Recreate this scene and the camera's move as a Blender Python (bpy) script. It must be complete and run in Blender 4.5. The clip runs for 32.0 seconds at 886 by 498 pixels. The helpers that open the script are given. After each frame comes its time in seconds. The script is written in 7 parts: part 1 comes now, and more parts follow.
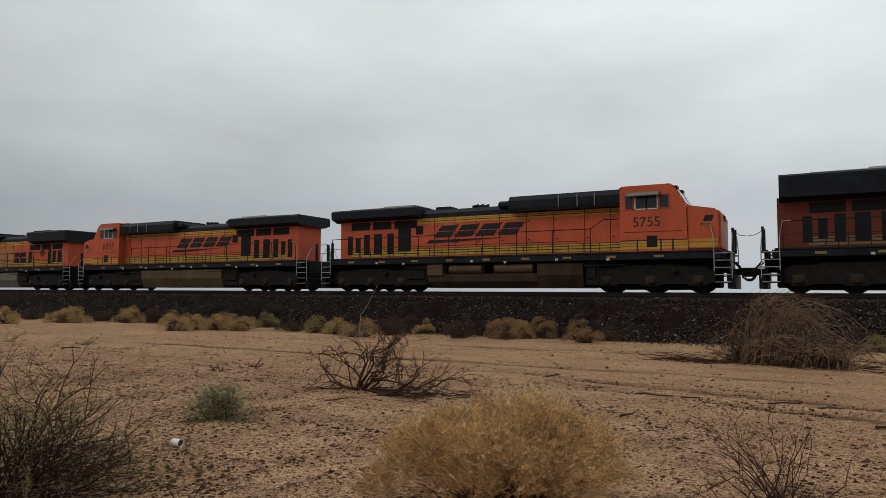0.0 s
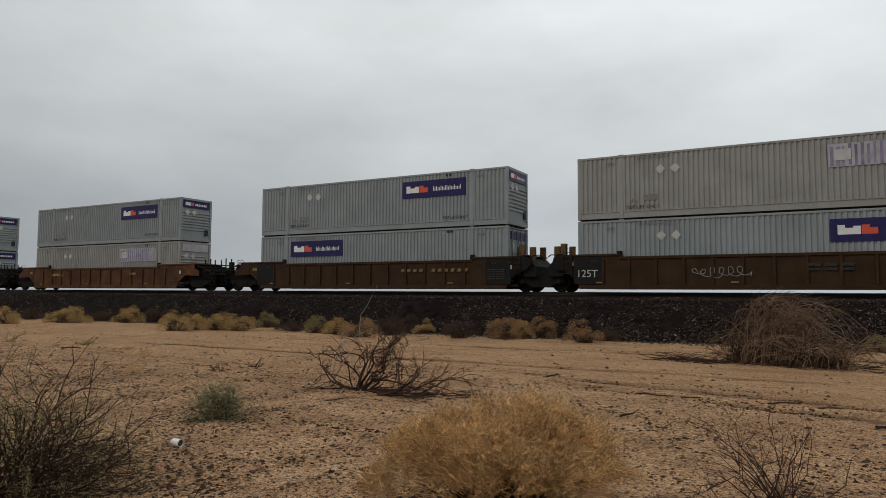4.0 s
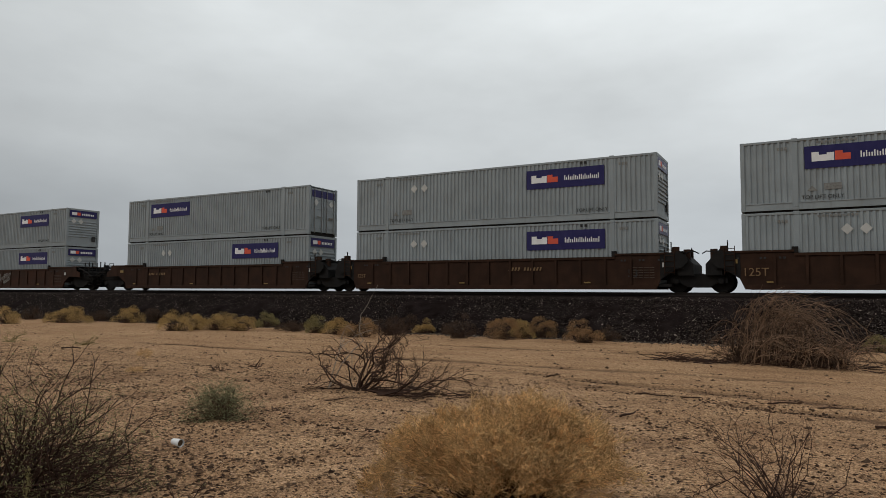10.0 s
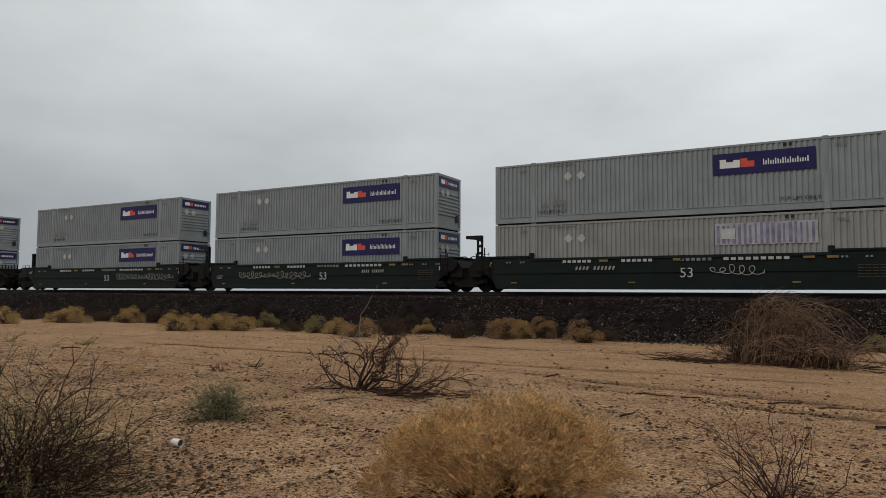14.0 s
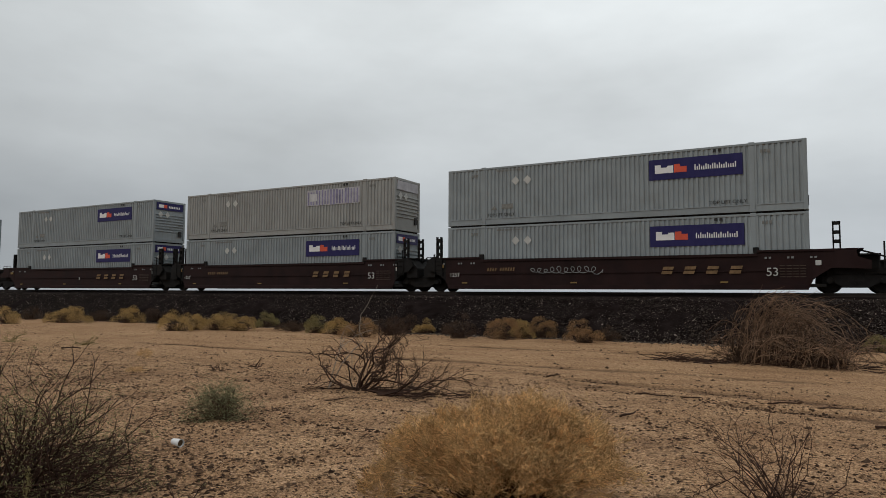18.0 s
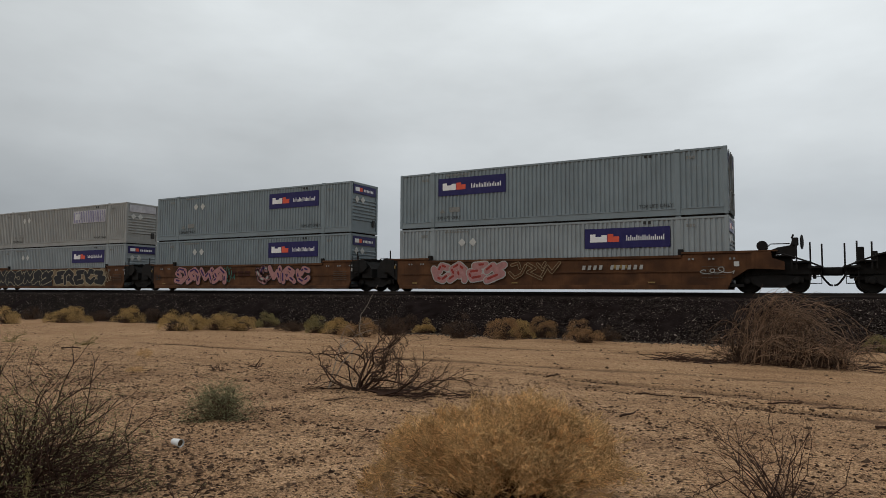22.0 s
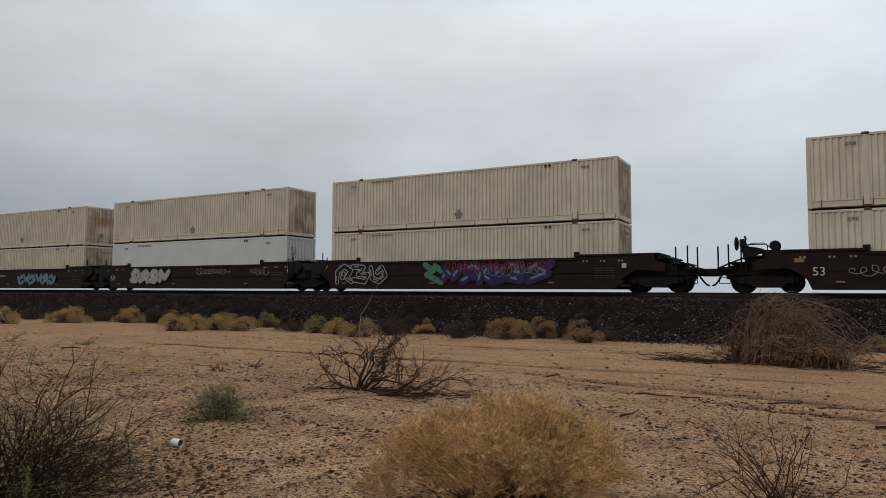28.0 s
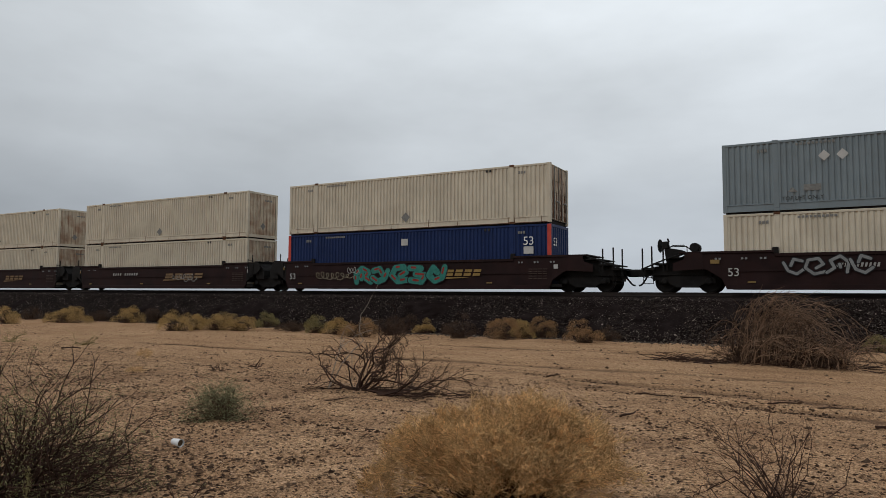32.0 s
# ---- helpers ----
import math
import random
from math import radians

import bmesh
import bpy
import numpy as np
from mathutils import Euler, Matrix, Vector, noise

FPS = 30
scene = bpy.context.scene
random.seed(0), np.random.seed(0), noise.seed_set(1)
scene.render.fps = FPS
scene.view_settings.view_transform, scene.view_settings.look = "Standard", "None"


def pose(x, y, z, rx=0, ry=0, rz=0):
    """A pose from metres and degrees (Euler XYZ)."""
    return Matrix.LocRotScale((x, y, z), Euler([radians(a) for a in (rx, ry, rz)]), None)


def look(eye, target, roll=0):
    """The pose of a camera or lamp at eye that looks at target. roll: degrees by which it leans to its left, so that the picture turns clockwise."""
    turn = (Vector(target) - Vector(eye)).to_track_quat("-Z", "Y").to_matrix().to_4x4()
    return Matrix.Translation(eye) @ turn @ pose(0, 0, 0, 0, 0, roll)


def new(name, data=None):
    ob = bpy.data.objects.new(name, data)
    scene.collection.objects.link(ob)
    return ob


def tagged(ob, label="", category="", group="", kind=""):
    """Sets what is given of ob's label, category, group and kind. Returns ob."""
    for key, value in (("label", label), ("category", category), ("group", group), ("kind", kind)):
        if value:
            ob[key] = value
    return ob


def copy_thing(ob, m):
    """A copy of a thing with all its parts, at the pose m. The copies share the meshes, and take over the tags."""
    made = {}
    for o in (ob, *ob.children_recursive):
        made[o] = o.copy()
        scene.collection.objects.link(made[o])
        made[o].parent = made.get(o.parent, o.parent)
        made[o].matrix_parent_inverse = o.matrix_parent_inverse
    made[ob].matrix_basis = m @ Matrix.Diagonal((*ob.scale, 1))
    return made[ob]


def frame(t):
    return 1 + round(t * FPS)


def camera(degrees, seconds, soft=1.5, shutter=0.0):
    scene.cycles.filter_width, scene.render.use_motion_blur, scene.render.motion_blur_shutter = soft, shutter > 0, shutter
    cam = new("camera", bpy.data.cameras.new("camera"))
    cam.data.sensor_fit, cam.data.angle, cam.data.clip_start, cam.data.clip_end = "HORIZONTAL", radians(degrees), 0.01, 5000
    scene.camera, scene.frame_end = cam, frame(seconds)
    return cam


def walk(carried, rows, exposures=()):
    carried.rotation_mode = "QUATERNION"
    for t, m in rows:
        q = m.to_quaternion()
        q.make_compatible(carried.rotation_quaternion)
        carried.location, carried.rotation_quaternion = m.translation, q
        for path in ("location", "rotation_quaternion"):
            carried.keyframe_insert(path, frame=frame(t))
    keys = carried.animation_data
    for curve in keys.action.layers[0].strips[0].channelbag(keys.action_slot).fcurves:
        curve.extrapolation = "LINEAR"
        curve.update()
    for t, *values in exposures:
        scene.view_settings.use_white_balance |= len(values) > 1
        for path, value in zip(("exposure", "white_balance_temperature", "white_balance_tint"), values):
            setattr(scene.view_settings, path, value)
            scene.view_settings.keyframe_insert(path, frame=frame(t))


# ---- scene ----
# camera: a phone held at head height, standing still beside the line
SECONDS = 32.0
EYE = (0.0, 0.0, 1.5)
cam = camera(67.47, SECONDS, soft=0.55)
view_turn = radians(28.843)
view_tilt = radians(3.692)
aim = (EYE[0] - math.sin(view_turn) * math.cos(view_tilt), math.cos(view_turn) * math.cos(view_tilt), EYE[2] + math.sin(view_tilt))
walk(cam, [(0.0, look(EYE, aim, 0.26)), (SECONDS, look(EYE, aim, 0.26))], exposures=[(0.0, 0.0, 6550, 10), (24.0, 0.0, 6450, 10), (29.0, 0.0, 6260, 11), (SECONDS, 0.0, 6320, 11)])

# plan: the line runs along x, the train goes towards +x
SPEED = 30.475
TRACK_Y = 31.02
RAIL_Z = 1.52


def ground_z(y):
    return -0.014 * min(max(y, -6.0), 25.0)


# ---------- light: an overcast sky ----------
world = bpy.data.worlds.new("overcast_sky")
scene.world = world
world.use_nodes = True
wt = world.node_tree
wt.nodes.clear()
w_out = wt.nodes.new("ShaderNodeOutputWorld")
w_add = wt.nodes.new("ShaderNodeAddShader")
w_blue = wt.nodes.new("ShaderNodeBackground")
w_grey = wt.nodes.new("ShaderNodeBackground")
w_sky = wt.nodes.new("ShaderNodeTexSky")
w_sky.sky_type = "NISHITA"
w_sky.sun_disc = False
w_sky.sun_elevation = radians(48)
w_sky.sun_rotation = radians(223)
w_blue.inputs["Strength"].default_value = 0.001
wt.links.new(w_sky.outputs[0], w_blue.inputs["Color"])
w_co = wt.nodes.new("ShaderNodeTexCoord")
w_sep = wt.nodes.new("ShaderNodeSeparateXYZ")
wt.links.new(w_co.outputs["Generated"], w_sep.inputs[0])
w_ramp = wt.nodes.new("ShaderNodeValToRGB")
w_ramp.color_ramp.interpolation = "EASE"
for at, col in ((0.0, (0.475, 0.515, 0.55)), (0.10, (0.53, 0.57, 0.60)), (0.22, (0.665, 0.705, 0.725)), (0.41, (0.80, 0.845, 0.86)), (1.0, (0.93, 0.97, 0.98))):
    el = w_ramp.color_ramp.elements.new(at) if at not in (0.0, 1.0) else w_ramp.color_ramp.elements[-int(at)]
    el.color = (*col, 1)
wt.links.new(w_sep.outputs["Z"], w_ramp.inputs[0])
w_map = wt.nodes.new("ShaderNodeMapping")
w_map.inputs["Location"].default_value = (0.35, 1.9, 0.0)
w_map.inputs["Scale"].default_value = (1.0, 1.0, 2.6)
wt.links.new(w_co.outputs["Generated"], w_map.inputs[0])
w_noise = wt.nodes.new("ShaderNodeTexNoise")
w_noise.inputs["Scale"].default_value = 2.1
w_noise.inputs["Detail"].default_value = 5.0
w_noise.inputs["Roughness"].default_value = 0.55
wt.links.new(w_map.outputs[0], w_noise.inputs["Vector"])
w_cloud = wt.nodes.new("ShaderNodeMapRange")
w_cloud.inputs["From Min"].default_value = 0.3
w_cloud.inputs["From Max"].default_value = 0.7
w_cloud.inputs["To Min"].default_value = 0.87
w_cloud.inputs["To Max"].default_value = 1.14
wt.links.new(w_noise.outputs["Fac"], w_cloud.inputs["Value"])
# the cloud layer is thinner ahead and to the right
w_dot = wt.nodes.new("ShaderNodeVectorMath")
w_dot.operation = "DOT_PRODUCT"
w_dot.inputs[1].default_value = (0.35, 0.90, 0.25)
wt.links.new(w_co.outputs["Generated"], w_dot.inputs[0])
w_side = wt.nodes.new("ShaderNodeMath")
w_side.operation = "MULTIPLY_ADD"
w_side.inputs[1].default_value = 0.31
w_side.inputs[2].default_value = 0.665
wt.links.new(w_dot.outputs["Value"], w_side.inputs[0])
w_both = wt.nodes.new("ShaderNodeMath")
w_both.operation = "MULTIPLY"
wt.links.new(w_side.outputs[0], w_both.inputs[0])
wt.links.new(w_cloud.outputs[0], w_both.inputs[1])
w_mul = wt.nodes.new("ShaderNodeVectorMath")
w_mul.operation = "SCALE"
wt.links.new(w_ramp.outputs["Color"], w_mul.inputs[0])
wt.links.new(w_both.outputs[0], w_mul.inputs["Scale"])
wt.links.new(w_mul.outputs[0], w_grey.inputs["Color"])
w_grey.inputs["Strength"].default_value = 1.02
wt.links.new(w_blue.outputs[0], w_add.inputs[0])
wt.links.new(w_grey.outputs[0], w_add.inputs[1])
wt.links.new(w_add.outputs[0], w_out.inputs["Surface"])

sun = new("sun", bpy.data.lights.new("sun", "SUN"))
sun.data.energy = 0.88
sun.data.angle = radians(35)
sun.data.color = (1.0, 0.97, 0.92)
sun.matrix_world = look((-55, -58, 62), (0, 0, 0))


# ---------- materials ----------
def surface(name, colour, rough=0.7, metal=0.0, vary=0.15, scale=3.0, fine=40.0, streak=0.0, streak_colour=(0.1, 0.06, 0.035), dirt=0.0, dirt_colour=(0.07, 0.05, 0.035), bump=0.15, shift=0.05, spec=0.13):
    """Painted, dusty or weathered surface: two scales of colour change, rain streaks, blotches of dirt and fine relief."""
    m = bpy.data.materials.new(name)
    m.use_nodes = True
    nt = m.node_tree
    b = nt.nodes["Principled BSDF"]
    b.inputs["Metallic"].default_value = metal
    b.inputs["Specular IOR Level"].default_value = spec
    co = nt.nodes.new("ShaderNodeTexCoord")
    info = nt.nodes.new("ShaderNodeObjectInfo")
    off = nt.nodes.new("ShaderNodeVectorMath")
    off.operation = "MULTIPLY_ADD"
    off.inputs[1].default_value = (1, 1, 1)
    rnd = nt.nodes.new("ShaderNodeCombineXYZ")
    big = nt.nodes.new("ShaderNodeMath")
    big.operation = "MULTIPLY"
    big.inputs[1].default_value = 37.0
    nt.links.new(info.outputs["Random"], big.inputs[0])
    for k in range(3):
        nt.links.new(big.outputs[0], rnd.inputs[k])
    nt.links.new(co.outputs["Object"], off.inputs[0])
    nt.links.new(rnd.outputs[0], off.inputs[2])

    def noise_of(sc, detail, stretch=None):
        n = nt.nodes.new("ShaderNodeTexNoise")
        n.inputs["Scale"].default_value = sc
        n.inputs["Detail"].default_value = detail
        if stretch:
            mp = nt.nodes.new("ShaderNodeMapping")
            mp.inputs["Scale"].default_value = stretch
            nt.links.new(off.outputs[0], mp.inputs[0])
            nt.links.new(mp.outputs[0], n.inputs["Vector"])
        else:
            nt.links.new(off.outputs[0], n.inputs["Vector"])
        return n

    def mix(kind, fac, a, c):
        mx = nt.nodes.new("ShaderNodeMix")
        mx.data_type = "RGBA"
        mx.blend_type = kind
        if isinstance(fac, float):
            mx.inputs[0].default_value = fac
        else:
            nt.links.new(fac, mx.inputs[0])
        for sock, v in ((mx.inputs[6], a), (mx.inputs[7], c)):
            if isinstance(v, tuple):
                sock.default_value = (*v, 1)
            else:
                nt.links.new(v, sock)
        return mx.outputs[2]

    def ranged(out, lo, hi, a, c):
        r = nt.nodes.new("ShaderNodeMapRange")
        for key, v in (("From Min", lo), ("From Max", hi), ("To Min", a), ("To Max", c)):
            r.inputs[key].default_value = v
        nt.links.new(out, r.inputs["Value"])
        return r.outputs[0]

    n1 = noise_of(scale, 4.0)
    n2 = noise_of(fine, 2.0)
    dark = tuple(c * (1 - vary) for c in colour)
    light = tuple(min(1.0, c * (1 + vary) + shift * vary * 0.3) for c in colour)
    col = mix("MIX", ranged(n1.outputs["Fac"], 0.3, 0.7, 0.0, 1.0), dark, light)
    col = mix("MULTIPLY", 0.5, col, mix("MIX", ranged(n2.outputs["Fac"], 0.3, 0.7, 0.0, 1.0), (1 - vary, 1 - vary, 1 - vary), (1.0, 1.0, 1.0)))
    if streak:
        n3 = noise_of(5.0, 3.0, (1.6, 1.6, 0.12))
        col = mix("MIX", ranged(n3.outputs["Fac"], 0.52, 0.78, 0.0, streak), col, streak_colour)
    if dirt:
        n4 = noise_of(1.3, 6.0)
        col = mix("MIX", ranged(n4.outputs["Fac"], 0.56 - 0.17 * dirt, 0.78 - 0.15 * dirt, 0.0, dirt), col, dirt_colour)
    nt.links.new(col, b.inputs["Base Color"])
    nt.links.new(ranged(n1.outputs["Fac"], 0.3, 0.7, max(0.05, rough - 0.1), min(1.0, rough + 0.1)), b.inputs["Roughness"])
    if bump:
        bp = nt.nodes.new("ShaderNodeBump")
        bp.inputs["Strength"].default_value = bump
        bp.inputs["Distance"].default_value = 0.01
        nt.links.new(n2.outputs["Fac"], bp.inputs["Height"])
        nt.links.new(bp.outputs[0], b.inputs["Normal"])
    return m


def foliage(name, colour, vary=0.35, thin=0.0):
    """Dry or green plant matter, each twig or leaf a little different."""
    m = bpy.data.materials.new(name)
    m.use_nodes = True
    nt = m.node_tree
    b = nt.nodes["Principled BSDF"]
    b.inputs["Roughness"].default_value = 0.85
    b.inputs["Specular IOR Level"].default_value = 0.15
    geo = nt.nodes.new("ShaderNodeNewGeometry")
    ramp = nt.nodes.new("ShaderNodeValToRGB")
    ramp.color_ramp.elements[0].color = (*(c * (1 - vary) for c in colour), 1)
    ramp.color_ramp.elements[1].color = (*(min(1, c * (1 + vary)) for c in colour), 1)
    nt.links.new(geo.outputs["Random Per Island"], ramp.inputs[0])
    nz = nt.nodes.new("ShaderNodeTexNoise")
    nz.inputs["Scale"].default_value = 9.0
    co = nt.nodes.new("ShaderNodeTexCoord")
    nt.links.new(co.outputs["Object"], nz.inputs["Vector"])
    mr = nt.nodes.new("ShaderNodeMapRange")
    mr.inputs["From Min"].default_value, mr.inputs["From Max"].default_value = 0.3, 0.7
    mr.inputs["To Min"].default_value, mr.inputs["To Max"].default_value = 0.75, 1.2
    nt.links.new(nz.outputs["Fac"], mr.inputs["Value"])
    sc = nt.nodes.new("ShaderNodeVectorMath")
    sc.operation = "SCALE"
    nt.links.new(ramp.outputs["Color"], sc.inputs[0])
    nt.links.new(mr.outputs[0], sc.inputs["Scale"])
    nt.links.new(sc.outputs[0], b.inputs["Base Color"])
    if thin:
        tr = nt.nodes.new("ShaderNodeBsdfTranslucent")
        mx = nt.nodes.new("ShaderNodeMixShader")
        mx.inputs[0].default_value = thin
        nt.links.new(sc.outputs[0], tr.inputs["Color"])
        nt.links.new(b.outputs[0], mx.inputs[1])
        nt.links.new(tr.outputs[0], mx.inputs[2])
        nt.links.new(mx.outputs[0], nt.nodes["Material Output"].inputs["Surface"])
    return m


M = {
    "grey": surface("weathered_grey_paint", (0.258, 0.290, 0.304), 0.55, vary=0.10, scale=0.9, streak=0.28, streak_colour=(0.155, 0.155, 0.145), dirt=0.25, dirt_colour=(0.19, 0.19, 0.175)),
    "faded": surface("dusty_grey_paint", (0.2926, 0.299, 0.2898), 0.6, vary=0.10, scale=0.9, streak=0.3, streak_colour=(0.1564, 0.1454, 0.127), dirt=0.3, dirt_colour=(0.184, 0.1702, 0.149)),
    "slate": surface("blue_grey_paint", (0.1941, 0.2342, 0.2544), 0.5, vary=0.09, scale=0.9, streak=0.22, streak_colour=(0.1138, 0.1204, 0.1204), dirt=0.2, dirt_colour=(0.1339, 0.1339, 0.1272)),
    "beige": surface("cream_paint", (0.57, 0.5178, 0.4133), 0.6, vary=0.10, scale=0.8, streak=0.35, streak_colour=(0.2842, 0.2006, 0.1338), dirt=0.25, dirt_colour=(0.3511, 0.2759, 0.2006)),
    "white": surface("chalky_pale_blue_paint", (0.53, 0.555, 0.545), 0.6, vary=0.06, scale=0.7, streak=0.22, streak_colour=(0.36, 0.39, 0.39), dirt=0.2, dirt_colour=(0.42, 0.45, 0.45), bump=0.05),
    "navy": surface("navy_paint", (0.012, 0.027, 0.09375), 0.5, vary=0.12, scale=0.8, streak=0.2, streak_colour=(0.0375, 0.045, 0.075)),
    "red": surface("red_paint", (0.5, 0.07, 0.05), 0.5),
    "rust": surface("rust", (0.112, 0.0525, 0.028), 0.9, vary=0.3, scale=5, bump=0.4),
    "faint_mark": surface("faint_stencil", (0.082, 0.060, 0.046), 0.75, vary=0.3, scale=9),
    "rubber": surface("black_rubber", (0.014, 0.014, 0.014), 0.7, vary=0.2),
    "purple": surface("purple_vinyl", (0.026, 0.024, 0.095), 0.4, vary=0.08, streak=0.12, streak_colour=(0.09, 0.08, 0.15)),
    "purple_faded": surface("sun_bleached_purple_vinyl", (0.23, 0.215, 0.33), 0.6, vary=0.35, scale=2),
    "vinyl_white": surface("white_vinyl", (0.72, 0.72, 0.72), 0.5, vary=0.06),
    "vinyl_bleached": surface("bleached_vinyl", (0.40, 0.395, 0.42), 0.6, vary=0.16, scale=2.5, streak=0.5, streak_colour=(0.27, 0.27, 0.30)),
    "vinyl_pale": surface("chalky_vinyl", (0.50, 0.50, 0.51), 0.6, vary=0.12, scale=3),
    "vinyl_red": surface("orange_red_vinyl", (0.62, 0.10, 0.06), 0.5, vary=0.08),
    "stencil": surface("black_stencil", (0.035, 0.035, 0.035), 0.7, vary=0.3, scale=12),
    "ghost": surface("worn_stencil", (0.20, 0.20, 0.19), 0.7, vary=0.25, scale=14),
    "ochre": surface("weathered_yellow_freight_paint", (0.04653, 0.02464, 0.01095), 0.8, vary=0.25, scale=1.6, streak=0.5, streak_colour=(0.02737, 0.01506, 0.008215), dirt=0.5, dirt_colour=(0.02464, 0.01369, 0.008215)),
    "umber_rust": surface("umber_rust_freight_paint", (0.03491, 0.01609, 0.009104), 0.85, vary=0.28, scale=1.6, streak=0.4, streak_colour=(0.01821, 0.01001, 0.006678), dirt=0.5, dirt_colour=(0.01821, 0.01032, 0.006984)),
    "band": surface("faded_yellow_band", (0.1232, 0.07, 0.0308), 0.75, vary=0.2, scale=1.5, streak=0.3, streak_colour=(0.0672, 0.0336, 0.0168)),
    "yellow": surface("yellow_freight_paint", (0.152, 0.0672, 0.02), 0.65, vary=0.12, scale=1.4, streak=0.35, streak_colour=(0.09216, 0.04608, 0.01843), dirt=0.8, dirt_colour=(0.052, 0.023, 0.0115)),
    "orange_rust": surface("rusty_orange_freight_paint", (0.098, 0.043, 0.0185), 0.75, vary=0.28, scale=1.1, streak=0.5, streak_colour=(0.04676, 0.02143, 0.01169), dirt=0.75, dirt_colour=(0.036, 0.0175, 0.0105)),
    "red_brown": surface("red_brown_freight_paint", (0.04867, 0.01685, 0.01198), 0.75, vary=0.18, scale=1.5, streak=0.3, streak_colour=(0.02621, 0.01498, 0.01123), dirt=0.35, dirt_colour=(0.02621, 0.01498, 0.01123)),
    "brown": surface("brown_freight_paint", (0.03655, 0.01785, 0.01063), 0.8, vary=0.3, scale=1.1, streak=0.5, streak_colour=(0.017, 0.00935, 0.0068), dirt=0.6, dirt_colour=(0.0527, 0.01955, 0.0102)),
    "maroon": surface("maroon_freight_paint", (0.0195, 0.0085, 0.0082), 0.75, vary=0.3, scale=1.1, streak=0.4, streak_colour=(0.013, 0.0085, 0.008), dirt=0.5, dirt_colour=(0.026, 0.0105, 0.0088)),
    "green": surface("dark_green_freight_paint", (0.00824, 0.01498, 0.01386), 0.6, vary=0.15, scale=1.4, streak=0.25, streak_colour=(0.01498, 0.01498, 0.0131), dirt=0.25, dirt_colour=(0.0131, 0.01123, 0.00936)),
    "patch": surface("black_paint_patch", (0.01296, 0.01296, 0.01296), 0.7, vary=0.2),
    "grime": surface("grimy_cast_steel", (0.0122, 0.0112, 0.0108), 0.8, vary=0.3, scale=4, bump=0.3, dirt=0.4, dirt_colour=(0.01944, 0.01469, 0.0108)),
    "wheel": surface("worn_wheel_steel", (0.01512, 0.01361, 0.0126), 0.6, 0.4, vary=0.25, scale=6),
    "galv": surface("galvanised_rail", (0.36, 0.36, 0.35), 0.5, 0.3, vary=0.15),
    "plate": surface("white_plate", (0.468, 0.468, 0.45), 0.6, vary=0.1),
    "amber": surface("reflector_yellow", (0.24, 0.16, 0.06), 0.5, vary=0.15),
    "loco_orange": surface("orange_locomotive_paint", (0.4892, 0.09878, 0.04516), 0.45, vary=0.10, scale=0.9, streak=0.25, streak_colour=(0.207, 0.05174, 0.02822), dirt=0.35, dirt_colour=(0.2258, 0.05645, 0.02822)),
    "loco_dirty": surface("sooty_orange_locomotive_paint", (0.13, 0.031, 0.018), 0.55, vary=0.15, scale=0.9, streak=0.4, streak_colour=(0.072, 0.027, 0.018), dirt=0.5, dirt_colour=(0.081, 0.0315, 0.0198)),
    "loco_black": surface("black_locomotive_paint", (0.0095, 0.0122, 0.0175), 0.55, vary=0.25, scale=1.5, dirt=0.2, dirt_colour=(0.01323, 0.0121, 0.01134)),
    "loco_yellow": surface("yellow_stripe_paint", (0.46, 0.29, 0.05), 0.5, vary=0.15, scale=1.5, streak=0.25, streak_colour=(0.12, 0.06, 0.018), dirt=0.2, dirt_colour=(0.12, 0.072, 0.024)),
    "loco_stripe": surface("black_pinstripe", (0.025, 0.022, 0.02), 0.6),
    "tank_tan": surface("dusty_fuel_tank", (0.105, 0.071, 0.040), 0.85, vary=0.2, scale=1.5, dirt=0.4),
    "tank_grey": surface("grey_fuel_tank", (0.162, 0.15, 0.132), 0.8, vary=0.15, scale=1.5, dirt=0.4, dirt_colour=(0.072, 0.06, 0.048)),
    "roof_grey": surface("pale_roof_screen", (0.30, 0.31, 0.31), 0.7, vary=0.15, scale=3),
    "tank_dark": surface("oily_brown_tank", (0.045, 0.030, 0.019), 0.85, vary=0.3, scale=1.6, dirt=0.5, dirt_colour=(0.016, 0.011, 0.008)),
    "cabinet": surface("grey_cabinet_paint", (0.156, 0.138, 0.114), 0.7, vary=0.12),
    "gold": surface("gold_lettering", (0.3, 0.198, 0.066), 0.55, vary=0.15),
    "gold_dull": surface("worn_gold_lettering", (0.20, 0.125, 0.065), 0.65, vary=0.25, scale=8),
    "mesh_grille": surface("dark_grille", (0.012, 0.012, 0.013), 0.8, vary=0.2),
    "window": surface("dark_cab_glass", (0.02, 0.024, 0.028), 0.08, vary=0.1, bump=0.0, spec=0.6),
    "window_white": surface("white_window_trim", (0.6, 0.6, 0.58), 0.5, vary=0.08),
    "paint_white": surface("white_spray_paint", (0.3312, 0.324, 0.3024), 0.6, vary=0.2, scale=6),
    "paint_grey": surface("silver_spray_paint", (0.216, 0.2232, 0.2232), 0.5, vary=0.2, scale=5),
    "paint_cream": surface("cream_spray_paint", (0.3024, 0.2592, 0.18), 0.6, vary=0.2, scale=6),
    "paint_pink": surface("pink_spray_paint", (0.3456, 0.1728, 0.1656), 0.6, vary=0.15, scale=6),
    "paint_black": surface("black_spray_paint", (0.02, 0.02, 0.022), 0.6, vary=0.2),
